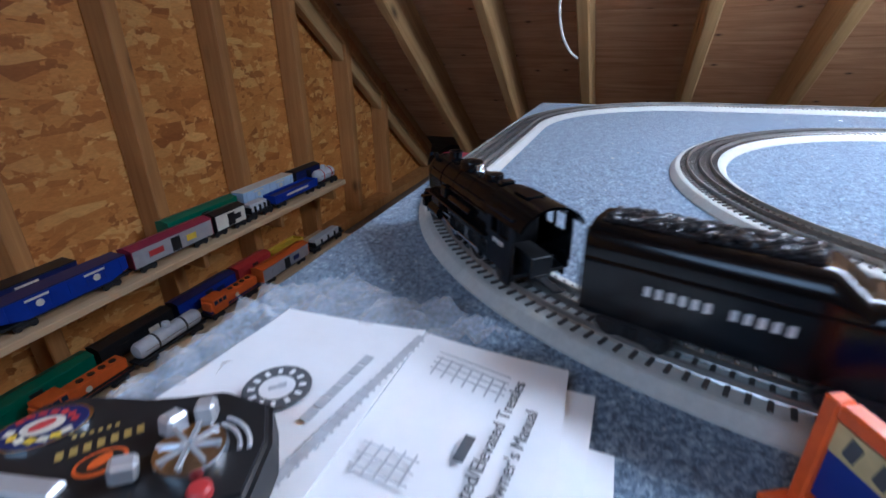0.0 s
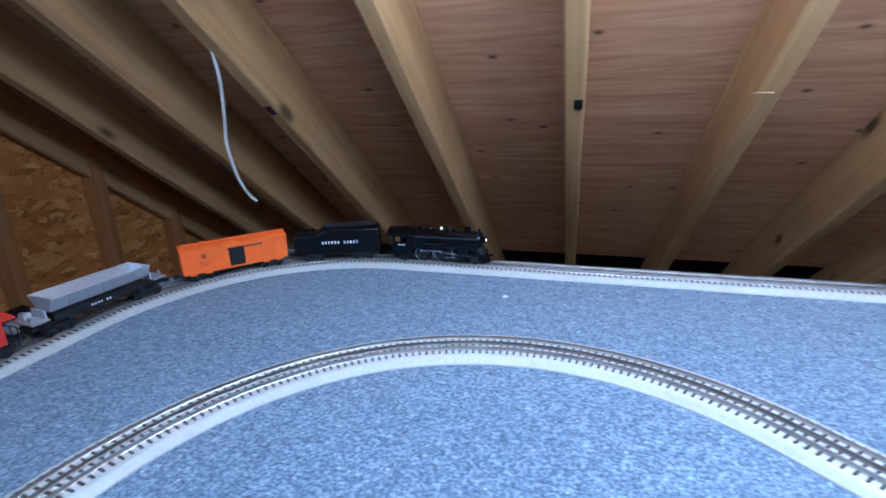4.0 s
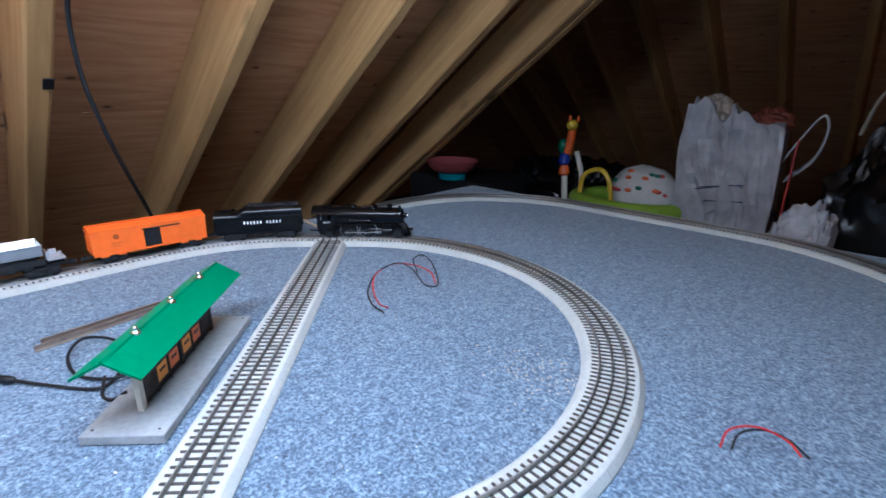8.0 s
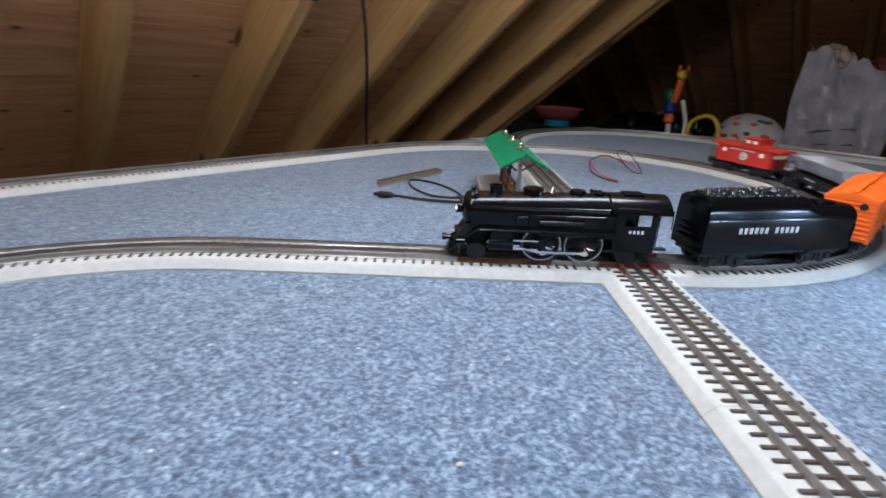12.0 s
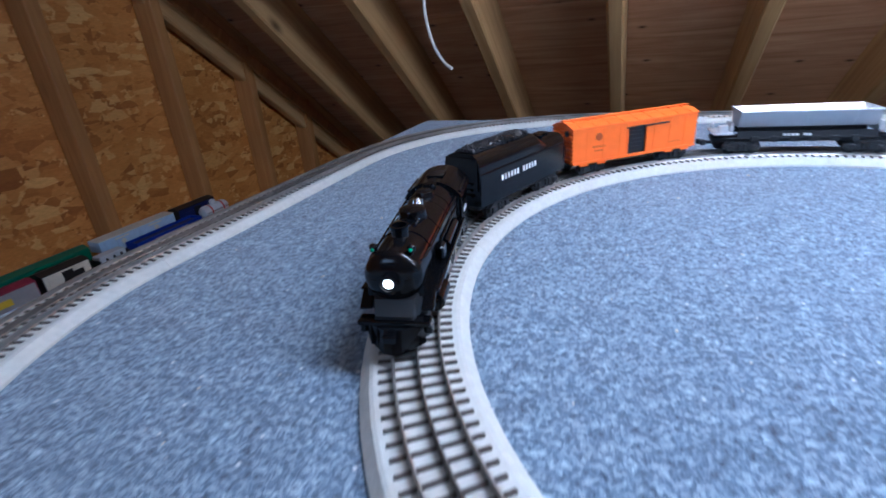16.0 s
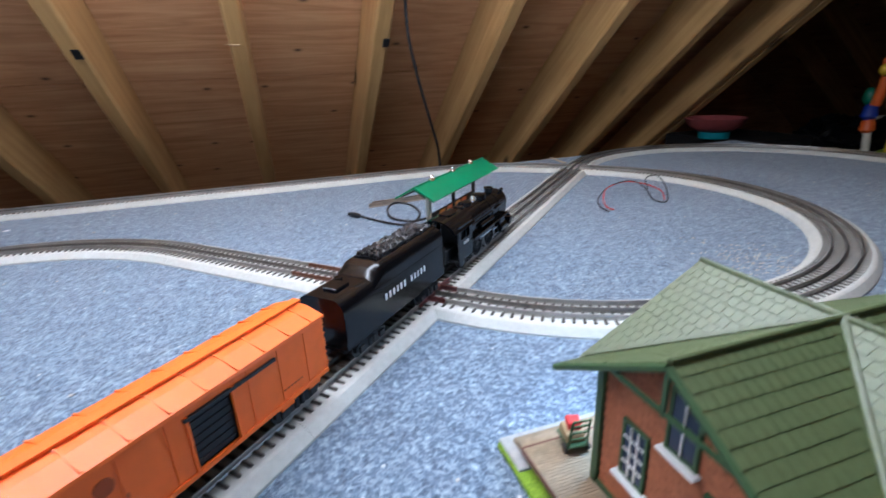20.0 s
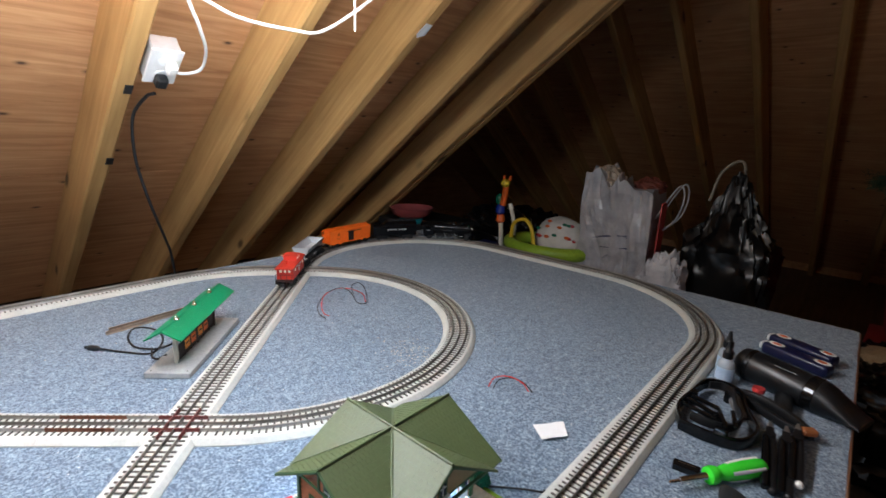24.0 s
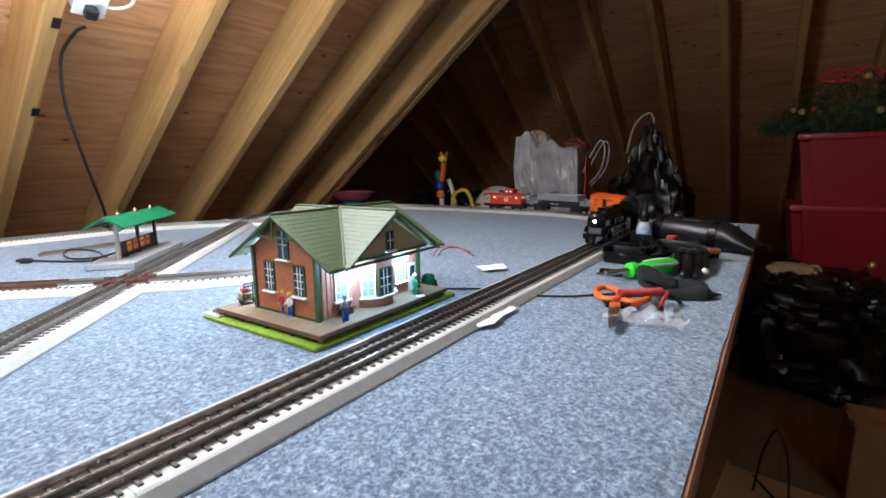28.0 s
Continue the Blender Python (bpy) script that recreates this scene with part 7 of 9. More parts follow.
for k in range(7):
    a = radians(205 + 22 * k)
    part("badge_bar", box(B(), (0.0042, 0.005, 0.0006), (-0.056 + 0.0158 * math.cos(a) * 1.02, 0.022 + 0.0112 * math.sin(a), 0.0288), (0, 0, 22 * k)), PAINT["yellow" if k % 2 else "cream"], badge)
    part("badge_bar", box(B(), (0.0034, 0.004, 0.0006), (-0.056 + 0.0158 * math.cos(a + math.pi), 0.022 + 0.0112 * math.sin(a + math.pi), 0.0288), (0, 0, 22 * k)), PAINT["red"], badge)
M_GOLD = plain("gold_print", (0.55, 0.42, 0.12), 0.4, 0.4)
for k in range(7):
    part("lettering", box(B(), (0.0034, 0.0062, 0.0004), (-0.036 + 0.0056 * k, 0.0005 + 0.0026 * k, 0.0262), (0, 0, 24)), M_GOLD, rem)
for k in range(6):
    part("lettering", box(B(), (0.0018, 0.0026, 0.0004), (-0.036 + 0.0038 * k, 0.014 + 0.0014 * k, 0.0262), (0, 0, 20)), M_GOLD, rem)
part("oval_mark", prism(B(), oval(0.0125, 0.0088), 0.0005, (-0.012, -0.006, 0.0261), (0, 0, 25)), PAINT["orange"], rem)
part("oval_inner", prism(B(), oval(0.0105, 0.0068), 0.0005, (-0.012, -0.006, 0.0266), (0, 0, 25)), M_REMOTE, rem)
part("oval_inner", prism(B(), oval(0.0062, 0.003), 0.0005, (-0.012, -0.006, 0.0271), (0, 0, 55)), PAINT["orange"], rem)
kn = part("knob", lathe(B(), [(0.0185, 0), (0.0185, 0.004), (0.0175, 0.007), (0.012, 0.0085), (0.0001, 0.0085)], (0.034, -0.008, 0.026), segs=26), M_CHROME, rem, "chrome speed knob", smooth=True)
for k in range(8):
    part("knob_spoke", box(B(), (0.014, 0.002, 0.0016), (0.034 + 0.009 * math.cos(radians(45 * k)), -0.008 + 0.009 * math.sin(radians(45 * k)), 0.0352), (0, 0, 45 * k)), M_SILVER, kn)
for x, y, a in ((0.006, -0.018, 20), (0.018, 0.012, 60), (0.033, 0.02, 100)):
    part("paddle", box(B(), (0.013, 0.011, 0.012), (x, y, 0.032), (0, 10, a), bev=0.002), M_SILVER, rem, "chrome paddle button")
part("lever", box(B(), (0.048, 0.012, 0.006), (-0.045, -0.018, 0.027), (0, 0, -14), bev=0.002), M_SILVER, rem)
part("red_button", lathe(B(), [(0.006, 0), (0.006, 0.004), (0.0045, 0.0056), (0.0001, 0.006)], (0.046, -0.032, 0.026), segs=16), PAINT["red"], rem, "round red button", smooth=True)
for r0 in (0.023, 0.028):
    bm = B()
    pts = [(0.034 + r0 * math.cos(radians(a)), -0.008 + r0 * math.sin(radians(a)), 0.0264) for a in range(5, 75, 8)]
    tube(bm, pts, 0.0014, 6)
    part("arc_mark", bm, M_PALEPRINT, rem)

sg = thing("toy_sign", "orange-framed toy billboard with blue field and yellow band", "sign", pose(0.157, 0.2390, 0.0, 0, 0, -62) @ Matrix.Scale(0.968, 4))
M_FRAME = plain("sign_frame_orange", (0.85, 0.13, 0.015), 0.4)
for x in (0.0, 0.112):
    fb = part("post", box(B(), (0.008, 0.010, 0.070), (x, 0, 0.035), bev=0.0012), M_FRAME, sg)
    part("foot", box(B(), (0.016, 0.034, 0.005), (x, 0, 0.0025), bev=0.001), M_FRAME, fb)
part("top_bar", box(B(), (0.104, 0.010, 0.008), (0.056, 0, 0.066), bev=0.0012), M_FRAME, sg)
part("bottom_bar", box(B(), (0.104, 0.010, 0.008), (0.056, 0, 0.012), bev=0.0012), M_FRAME, sg)
part("field", box(B(), (0.104, 0.003, 0.046), (0.056, 0, 0.039)), PAINT["blue"], sg)
part("band", box(B(), (0.104, 0.004, 0.016), (0.056, 0, 0.052)), plain("band_yellow", (0.68, 0.56, 0.26), 0.5), sg)
for k in range(7):
    part("lettering", box(B(), (0.006, 0.0048, 0.010), (0.014 + 0.014 * k, 0, 0.052), (0, 12, 0)), M_GREYPRINT, sg)

# ---- tools on the corner of the table ----
M_RUBBER = plain("rubber_black", (0.007, 0.007, 0.008), 0.42, var=0.2)
M_GLOSS = plain("gloss_black", (0.005, 0.005, 0.0055), 0.16, var=0.2)
for bx0, by0 in ((2.165, 0.232), (2.225, 0.243)):
    bot = thing("dropper_bottle", "small clear oil bottle with black dropper cap", "bottle", pose(bx0, by0, 0), "oil bottles")
    part("body", lathe(B(), [(0.0165, 0.0), (0.0175, 0.002), (0.0175, 0.045), (0.014, 0.053), (0.008, 0.057), (0.008, 0.06)], segs=22), plain("bottle_plastic", (0.62, 0.68, 0.75), 0.15, var=0.05, trans=0.4), bot, smooth=True)
    part("label_band", lathe(B(), [(0.0178, 0.01), (0.0179, 0.012), (0.0179, 0.036), (0.0178, 0.038)], segs=22), PAINT["sky"], bot, "pale blue paper label")
    part("cap", lathe(B(), [(0.0105, 0.059), (0.0105, 0.074), (0.007, 0.077), (0.005, 0.086), (0.0035, 0.098), (0.0001, 0.1)], segs=18), M_RUBBER, bot, smooth=True)

pk = plain("navy_print", (0.009, 0.011, 0.05), 0.3, var=0.3, scale=40)
for px0, py0, tilt in ((2.398, 0.124, 66), (2.470, 0.118, 66)):
    b2 = thing("blister_pack", "navy blue packet of train accessories with white badges", "packet", pose(px0, py0, 0, 0, 0, tilt), "navy packets")
    part("pack", box(B(), (0.150, 0.042, 0.030), (0, 0, 0.015), bev=0.012, segs=4), pk, b2, smooth=True)
    part("end_cap", box(B(), (0.02, 0.030, 0.018), (0.072, 0, 0.017), bev=0.006, segs=2), M_WHITE, b2, "white packet end", smooth=True)
    for x in (-0.055, 0.048):
        part("badge", prism(B(), oval(0.018, 0.012, 20), 0.001, (x, 0, 0.0295)), M_WHITE, b2, "white oval badge")
        part("badge_mark", prism(B(), oval(0.010, 0.006, 16), 0.001, (x, 0, 0.0303)), PAINT["orange"], b2)

# blower: round barrel, then a tapered nozzle pressed flat at its lip
dry = thing("heat_gun", "matt black cordless blower with flat nozzle lying on its side", "blower", pose(2.222, 0.205, 0.037, 0, 2, -109))
M_BLOWER = plain("blower_black", (0.009, 0.009, 0.010), 0.34, var=0.15)
part("barrel", lathe(B(), [(0.0001, -0.012), (0.024, -0.012), (0.033, -0.004), (0.0355, 0.006), (0.0355, 0.15), (0.034, 0.156)], rot=(0, 90, 0), segs=32), M_BLOWER, dry, smooth=True)
part("ring", lathe(B(), [(0.0357, 0.128), (0.0364, 0.130), (0.0364, 0.146), (0.0357, 0.148)], rot=(0, 90, 0), segs=32), M_GLOSS, dry)
part("intake_ring", lathe(B(), [(0.0357, 0.010), (0.0363, 0.012), (0.0363, 0.018), (0.0357, 0.020)], rot=(0, 90, 0), segs=32), M_GLOSS, dry)
bm = B()
rings = []
for x, wy, wz, dz in ((0.150, 0.034, 0.034, 0), (0.165, 0.034, 0.031, -0.001), (0.19, 0.035, 0.020, -0.006), (0.215, 0.036, 0.010, -0.012), (0.228, 0.036, 0.007, -0.015)):
    rings.append([bm.verts.new((x, wy * math.copysign(abs(math.cos(a)) ** 0.8, math.cos(a)), dz + wz * math.sin(a))) for a in [2 * math.pi * k / 28 for k in range(28)]])
for p, q in zip(rings, rings[1:]):
    for j in range(28):
        bm.faces.new((p[j], p[(j + 1) % 28], q[(j + 1) % 28], q[j]))
bm.faces.new(rings[-1][::-1])
bmesh.ops.recalc_face_normals(bm, faces=bm.faces[:])
part("nozzle", bm, M_RUBBER, dry, "flat tapered black nozzle", smooth=True)
part("handle", box(B(), (0.032, 0.085, 0.026), (0.115, -0.062, -0.022), (0, 0, 24), bev=0.011, segs=3), M_BLOWER, dry, smooth=True)
for k in range(6):
    part("lettering", box(B(), (0.0045, 0.0008, 0.0065), (0.068 + 0.0072 * k, -0.018, 0.0312), (58, 0, 0)), M_PALEPRINT, dry)

# head-worn magnifier: open band, buckles, folded arms
gg = thing("magnifier_headset", "glossy black magnifier headset with folded straps", "headset", pose(2.0, 0.205, 0, 0, 0, 0))
M_GREYCLOTH = plain("grey_padding", (0.20, 0.20, 0.21), 0.8, var=0.15, scale=120)


def band(pts, w, h, n=6):
    """A flat strap along a path, standing on edge."""
    path = [Vector(p) for p in curve_pts(pts, n)]
    bm = B()
    rings = []
    for k, p in enumerate(path):
        d = (path[min(k + 1, len(path) - 1)] - path[max(k - 1, 0)]).normalized()
        side = d.cross(Vector((0, 0, 1))).normalized() * w / 2
        up = Vector((0, 0, h / 2))
        rings.append([bm.verts.new(p + q) for q in (side * 0.7 - up, side - up * 0.6, side + up * 0.6, side * 0.7 + up, -side * 0.7 + up, -side + up * 0.6, -side - up * 0.6, -side * 0.7 - up)])
    for p, q in zip(rings, rings[1:]):
        for j in range(8):
            bm.faces.new((p[j], p[(j + 1) % 8], q[(j + 1) % 8], q[j]))
    bm.faces.new(rings[0][::-1])
    bm.faces.new(rings[-1])
    bmesh.ops.recalc_face_normals(bm, faces=bm.faces[:])
    return bm


loop = [(-0.095, 0.045, 0.012), (-0.10, 0.0, 0.012), (-0.085, -0.05, 0.012), (-0.03, -0.066, 0.014), (0.03, -0.04, 0.016), (0.085, -0.02, 0.018), (0.108, 0.012, 0.018), (0.09, 0.046, 0.018), (0.03, 0.056, 0.016), (-0.04, 0.064, 0.013), (-0.095, 0.045, 0.012)]
part("head_band", band(loop, 0.006, 0.022), M_GLOSS, gg, smooth=True)
part("inner_band", band([(x * 0.74 - 0.006, y * 0.66 + 0.004, z + 0.014) for x, y, z in loop[:8]], 0.005, 0.016), M_RUBBER, gg, smooth=True)
part("padding", box(B(), (0.085, 0.03, 0.012), (0.055, -0.024, 0.012), (0, 0, 24), bev=0.005, segs=2), M_GREYCLOTH, gg, "grey foam padding", smooth=True)
for x, y, a, L in ((-0.055, 0.03, 64, 0.058), (-0.035, 0.028, 58, 0.062), (-0.014, 0.024, 66, 0.056), (-0.05, -0.012, 20, 0.075), (-0.04, -0.03, 14, 0.07)):
    part("arm", box(B(), (L, 0.008, 0.006), (x, y, 0.030), (0, 5, a), bev=0.002, segs=2), M_GLOSS, gg, smooth=True)
part("lens_plate", box(B(), (0.05, 0.028, 0.003), (-0.045, -0.002, 0.024), (4, 8, 30), bev=0.001), M_GLOSS, gg)
for x, y, a in ((0.075, -0.002, -20), (0.02, 0.05, 10), (-0.088, -0.02, 80)):
    part("buckle", box(B(), (0.022, 0.012, 0.026), (x, y, 0.016), (0, 0, a), bev=0.003, segs=2), M_GLOSS, gg)
part("knob", lathe(B(), [(0.011, 0.0), (0.012, 0.003), (0.011, 0.009), (0.0001, 0.010)], (0.118, -0.044, 0.026), segs=14), PAINT["red"], gg, "round red knob", smooth=True)
part("knob_stem", cyl(B(), 0.005, 0.005, 0.028, (0.118, -0.044, 0.0135), segs=10), M_RUBBER, gg)
part("strap", band([(0.10, 0.0, 0.016), (0.10, -0.05, 0.018), (0.075, -0.10, 0.016), (0.035, -0.142, 0.014)], 0.012, 0.02), M_RUBBER, gg, smooth=True)
part("strap", band([(0.095, -0.03, 0.01), (0.05, -0.09, 0.012), (0.028, -0.132, 0.012)], 0.010, 0.016), M_RUBBER, gg, smooth=True)
part("strap_end", box(B(), (0.018, 0.026, 0.012), (0.034, -0.136, 0.020), (0, 0, 35), bev=0.003), plain("strap_end_brown", (0.30, 0.10, 0.03), 0.5), gg)

for k, (x, y, a, L) in enumerate(((1.985, 0.122, 188, 0.163), (1.988, 0.098, 186.5, 0.163), (2.012, 0.084, 185, 0.145))):
    pn = thing("pliers", "black-handled small pliers lying in a row", "pliers", pose(x, y, 0.020, 0, 4.2, a), "pliers row")
    for s in (-1, 1):
        part("handle", lathe(B(), [(0.0001, 0.02), (0.0045, 0.022), (0.0058, 0.05), (0.0064, 0.09), (0.0066, L - 0.012), (0.0055, L - 0.002), (0.0001, L)], (0, s * 0.0056, 0.001 - 0.002 * s), (0, 90, 0), 14), M_RUBBER if s > 0 else M_GLOSS, pn, smooth=True)
    part("end_cap", ball(B(), 0.0068, (L - 0.003, 0.0056, -0.001), (0.9, 1, 1), 10, 7), M_WHITE if k == 2 else M_RUBBER, pn, "white rubber end cap" if k == 2 else "", smooth=True)
    part("joint", box(cyl(B(), 0.009, 0.009, 0.011, (0.018, 0, 0.002), segs=16), (0.022, 0.012, 0.009), (0.006, 0, 0.002), bev=0.001), M_RUBBER, pn)
    part("jaw", prism(B(), [(0.0, -0.002), (0.024, -0.006), (0.024, 0.006), (0.0, 0.002)], 0.006, (-0.026, 0, -0.001)), M_WHEEL, pn)

scr = thing("screwdriver", "bright green handled multi-bit screwdriver", "screwdriver", pose(1.726, 0.2145, 0.0145, 0, 0, -34.3) @ Matrix.Scale(0.885, 4))
M_LIME = plain("lime_plastic", (0.07, 0.66, 0.03), 0.22, var=0.05)
part("bit", lathe(B(), [(0.0012, 0.0), (0.003, 0.004), (0.0032, 0.02)], rot=(0, 90, 0), segs=8), M_CHROME, scr, smooth=True)
part("shaft", lathe(B(), [(0.0032, 0.02), (0.0056, 0.021), (0.0058, 0.07), (0.0068, 0.074), (0.0068, 0.080)], rot=(0, 90, 0), segs=14), M_CHROME, scr, smooth=True)
part("collar", lathe(B(), [(0.0065, 0.076), (0.0150, 0.080), (0.0165, 0.088), (0.0150, 0.096), (0.0105, 0.101), (0.0105, 0.108)], rot=(0, 90, 0), segs=20), M_LIME, scr, smooth=True)
hd = part("handle", lathe(B(), [(0.0105, 0.105), (0.0135, 0.112), (0.0158, 0.130), (0.0170, 0.16), (0.0166, 0.185), (0.0140, 0.198), (0.009, 0.203), (0.0001, 0.204)], rot=(0, 90, 0), segs=22), M_LIME, scr, "bright green handle with pale grip strips", smooth=True)
for k in range(4):
    a = radians(90 * k + 62)
    part("grip", tube(B(), [(0.122, 0.0136 * math.cos(a), 0.0136 * math.sin(a)), (0.14, 0.0152 * math.cos(a), 0.0152 * math.sin(a)), (0.16, 0.0160 * math.cos(a), 0.0160 * math.sin(a)), (0.19, 0.0146 * math.cos(a), 0.0146 * math.sin(a))], 0.0034, 8), M_WHITE if k % 2 == 0 else M_PALEPRINT, hd)
mg = thing("magnet_block", "small black plastic bit holder", "bit holder", pose(1.792, 0.207, 0, 0, 0, -82))
part("block", box(B(), (0.040, 0.018, 0.011), (0, 0, 0.0055), bev=0.002, segs=2), M_GLOSS, mg)
part("slot", box(B(), (0.026, 0.0022, 0.001), (0, 0.002, 0.0112)), M_CHROME, mg)

# soft case: flat body with its end folded up and over
po = thing("fabric_pouch", "charcoal fabric glasses pouch with folded flap", "pouch", pose(1.7275, 0.094, 0, 0, 0, 103))
M_CHAR = plain("charcoal_cloth", (0.016, 0.018, 0.019), 0.9, var=0.25, scale=300, bumps=0.5)


def cushion(lx, ly, h, lift, n=18):
    """A soft flat case, thin at its rim, with a lifted end."""
    bm = B()
    top, low = [], []
    for i in range(n + 1):
        r, q = [], []
        for j in range(n + 1):
            u, v = 2 * i / n - 1, 2 * j / n - 1
            k = 1 - 0.05 * v * v - 0.10 * abs(v) ** 8
            x, y = u * lx / 2 * k, v * ly / 2 * (1 - 0.16 * max(0, -u) - 0.1 * abs(u) ** 8)
            up = lift * max(0, u) ** 1.6 * (0.75 + 0.25 * math.cos(v * 2.2))
            fat = h * max(0, (1 - u ** 6) * (1 - v ** 6)) ** 0.5 * (0.75 - 0.25 * u)
            dent = 0.004 * noise.noise((x * 38, y * 38, 3.0))
            r.append(bm.verts.new((x, y, 0.002 + fat + up + dent)))
            q.append(bm.verts.new((x, y, 0.001 + up * 0.8)))
        top.append(r)
        low.append(q)
    for i in range(n):
        for j in range(n):
            bm.faces.new((top[i][j], top[i + 1][j], top[i + 1][j + 1], top[i][j + 1]))
            bm.faces.new((low[i][j], low[i][j + 1], low[i + 1][j + 1], low[i + 1][j]))
    for k in range(n):
        for (a, b), (c, d) in (((k, 0), (k + 1, 0)), ((n, k), (n, k + 1)), ((n - k, n), (n - k - 1, n)), ((0, n - k), (0, n - k - 1))):
            bm.faces.new((low[a][b], low[c][d], top[c][d], top[a][b]))
    return bm


part("body", cushion(0.108, 0.098, 0.016, 0.030), M_CHAR, po, smooth=True)
bm = cushion(0.062, 0.084, 0.010, 0.0)
bmesh.ops.transform(bm, matrix=pose(0.026, 0.0, 0.0185, 0, -20, 0), verts=bm.verts)
part("flap", bm, M_CHAR, po, smooth=True)
part("stitching", tube(B(), curve_pts([(-0.05, -0.02, 0.006), (-0.052, 0.0, 0.0065), (-0.05, 0.02, 0.006)], 5), 0.0008, 6), M_GREYPRINT, po)

sc = thing("scissors", "closed orange-handled scissors with dark blades", "scissors", pose(1.568, 0.141, 0.004, 0, 0, 12))
M_SCO = plain("scissor_orange", (0.82, 0.15, 0.02), 0.32)
M_BLADE = plain("blade_steel", (0.30, 0.24, 0.19), 0.32, 0.85)
for s, cx, cy, rx, ry, a0 in ((-1, 0.066, 0.013, 0.036, 0.0165, 9), (1, 0.056, -0.026, 0.031, 0.0150, -14)):
    c0, s0 = math.cos(radians(a0)), math.sin(radians(a0))
    pts = [(cx + rx * math.cos(radians(a)) * c0 - ry * math.sin(radians(a)) * s0, cy + rx * math.cos(radians(a)) * s0 + ry * math.sin(radians(a)) * c0, 0.006) for a in range(0, 361, 15)]
    hd = part("handle", tube(B(), pts, 0.0046, 10), M_SCO, sc, "orange oval finger grip", smooth=True)
    part("shank", prism(B(), [(0.0, -0.006), (0.026, -0.007), (0.03, 0.004), (0.0, 0.006)], 0.004, (0.002, 0.006 * -s, 0.003), (0, 0, -s * 18)), M_GLOSS, hd)
    part("blade", prism(B(), [(0.010, -0.007), (0.010, 0.006), (-0.02, 0.007), (-0.086, 0.001), (-0.082, -0.004)], 0.002, (0, 0, 0.003 + 0.0022 * (s > 0)), (0, 0, s * 1.2)), M_BLADE, sc)
part("pivot", cyl(B(), 0.0072, 0.0072, 0.004, (0.0, 0, 0.008), segs=18), M_SCO, sc)

# test lead: a coiled red cord, a straight run and a bent black plug
pb = thing("test_lead", "coiled red test lead with bent black plug", "test lead", pose(0, 0, 0))
ca, cb0 = Vector((1.606, 0.1455, 0.0185)), Vector((1.6475, 0.0965, 0.0185))
ax = (cb0 - ca).normalized()
side = ax.cross(Vector((0, 0, 1))).normalized()
coil = [ca + (cb0 - ca) * (k / 264) + side * 0.0050 * math.cos(k * math.pi / 6) + Vector((0, 0, 0.0050 * math.sin(k * math.pi / 6))) for k in range(265)]
part("coil", tube(B(), coil, 0.0015, 6), PAINT["red"], pb, "tightly coiled red cord", smooth=True)
part("lead", tube(B(), curve_pts([tuple(coil[-1]), (1.652, 0.090, 0.018), (1.640, 0.089, 0.017), (1.612, 0.0905, 0.013), (1.586, 0.087, 0.008)], 6), 0.0027, 8), PAINT["red"], pb, smooth=True)
part("lead", tube(B(), curve_pts([tuple(coil[-1]), (1.660, 0.090, 0.012), (1.662, 0.080, 0.006), (1.650, 0.072, 0.005)], 6), 0.0024, 8), M_RUBBER, pb, smooth=True)
part("plug", tube(B(), curve_pts([(1.590, 0.088, 0.009), (1.578, 0.0862, 0.007), (1.567, 0.083, 0.006), (1.566, 0.0765, 0.006), (1.571, 0.070, 0.006)], 5), 0.0045, 10), M_RUBBER, pb, "bent black plug", smooth=True)
part("pin", tube(B(), [(1.571, 0.071, 0.006), (1.580, 0.0625, 0.006)], 0.0018, 8), M_GOLD, pb)
film("zip_bag", [(1.556, 0.146), (1.568, 0.128), (1.566, 0.108), (1.572, 0.075), (1.564, 0.046), (1.540, 0.043), (1.519, 0.052), (1.510, 0.085), (1.515, 0.115), (1.512, 0.142), (1.535, 0.150)], "crumpled clear zip bag lying over the scissor blades", 0.026, 9, n=30)

# ---- beyond the table ----
M_BAGB = plain("bin_liner_black", (0.003, 0.003, 0.0034), 0.3, var=0.2, bumps=0.1)
M_BAGW = plain("carrier_white", (0.50, 0.49, 0.51), 0.3, var=0.25, scale=14, bumps=0.9)
M_BIN = plain("tote_red", (0.26, 0.012, 0.018), 0.4, var=0.1, scale=10)
M_CARTON = plain("cardboard", (0.36, 0.21, 0.10), 0.8, var=0.15, scale=15)


M_TIE_TAN = plain("bag_tie_tan", (0.34, 0.29, 0.22), 0.6)


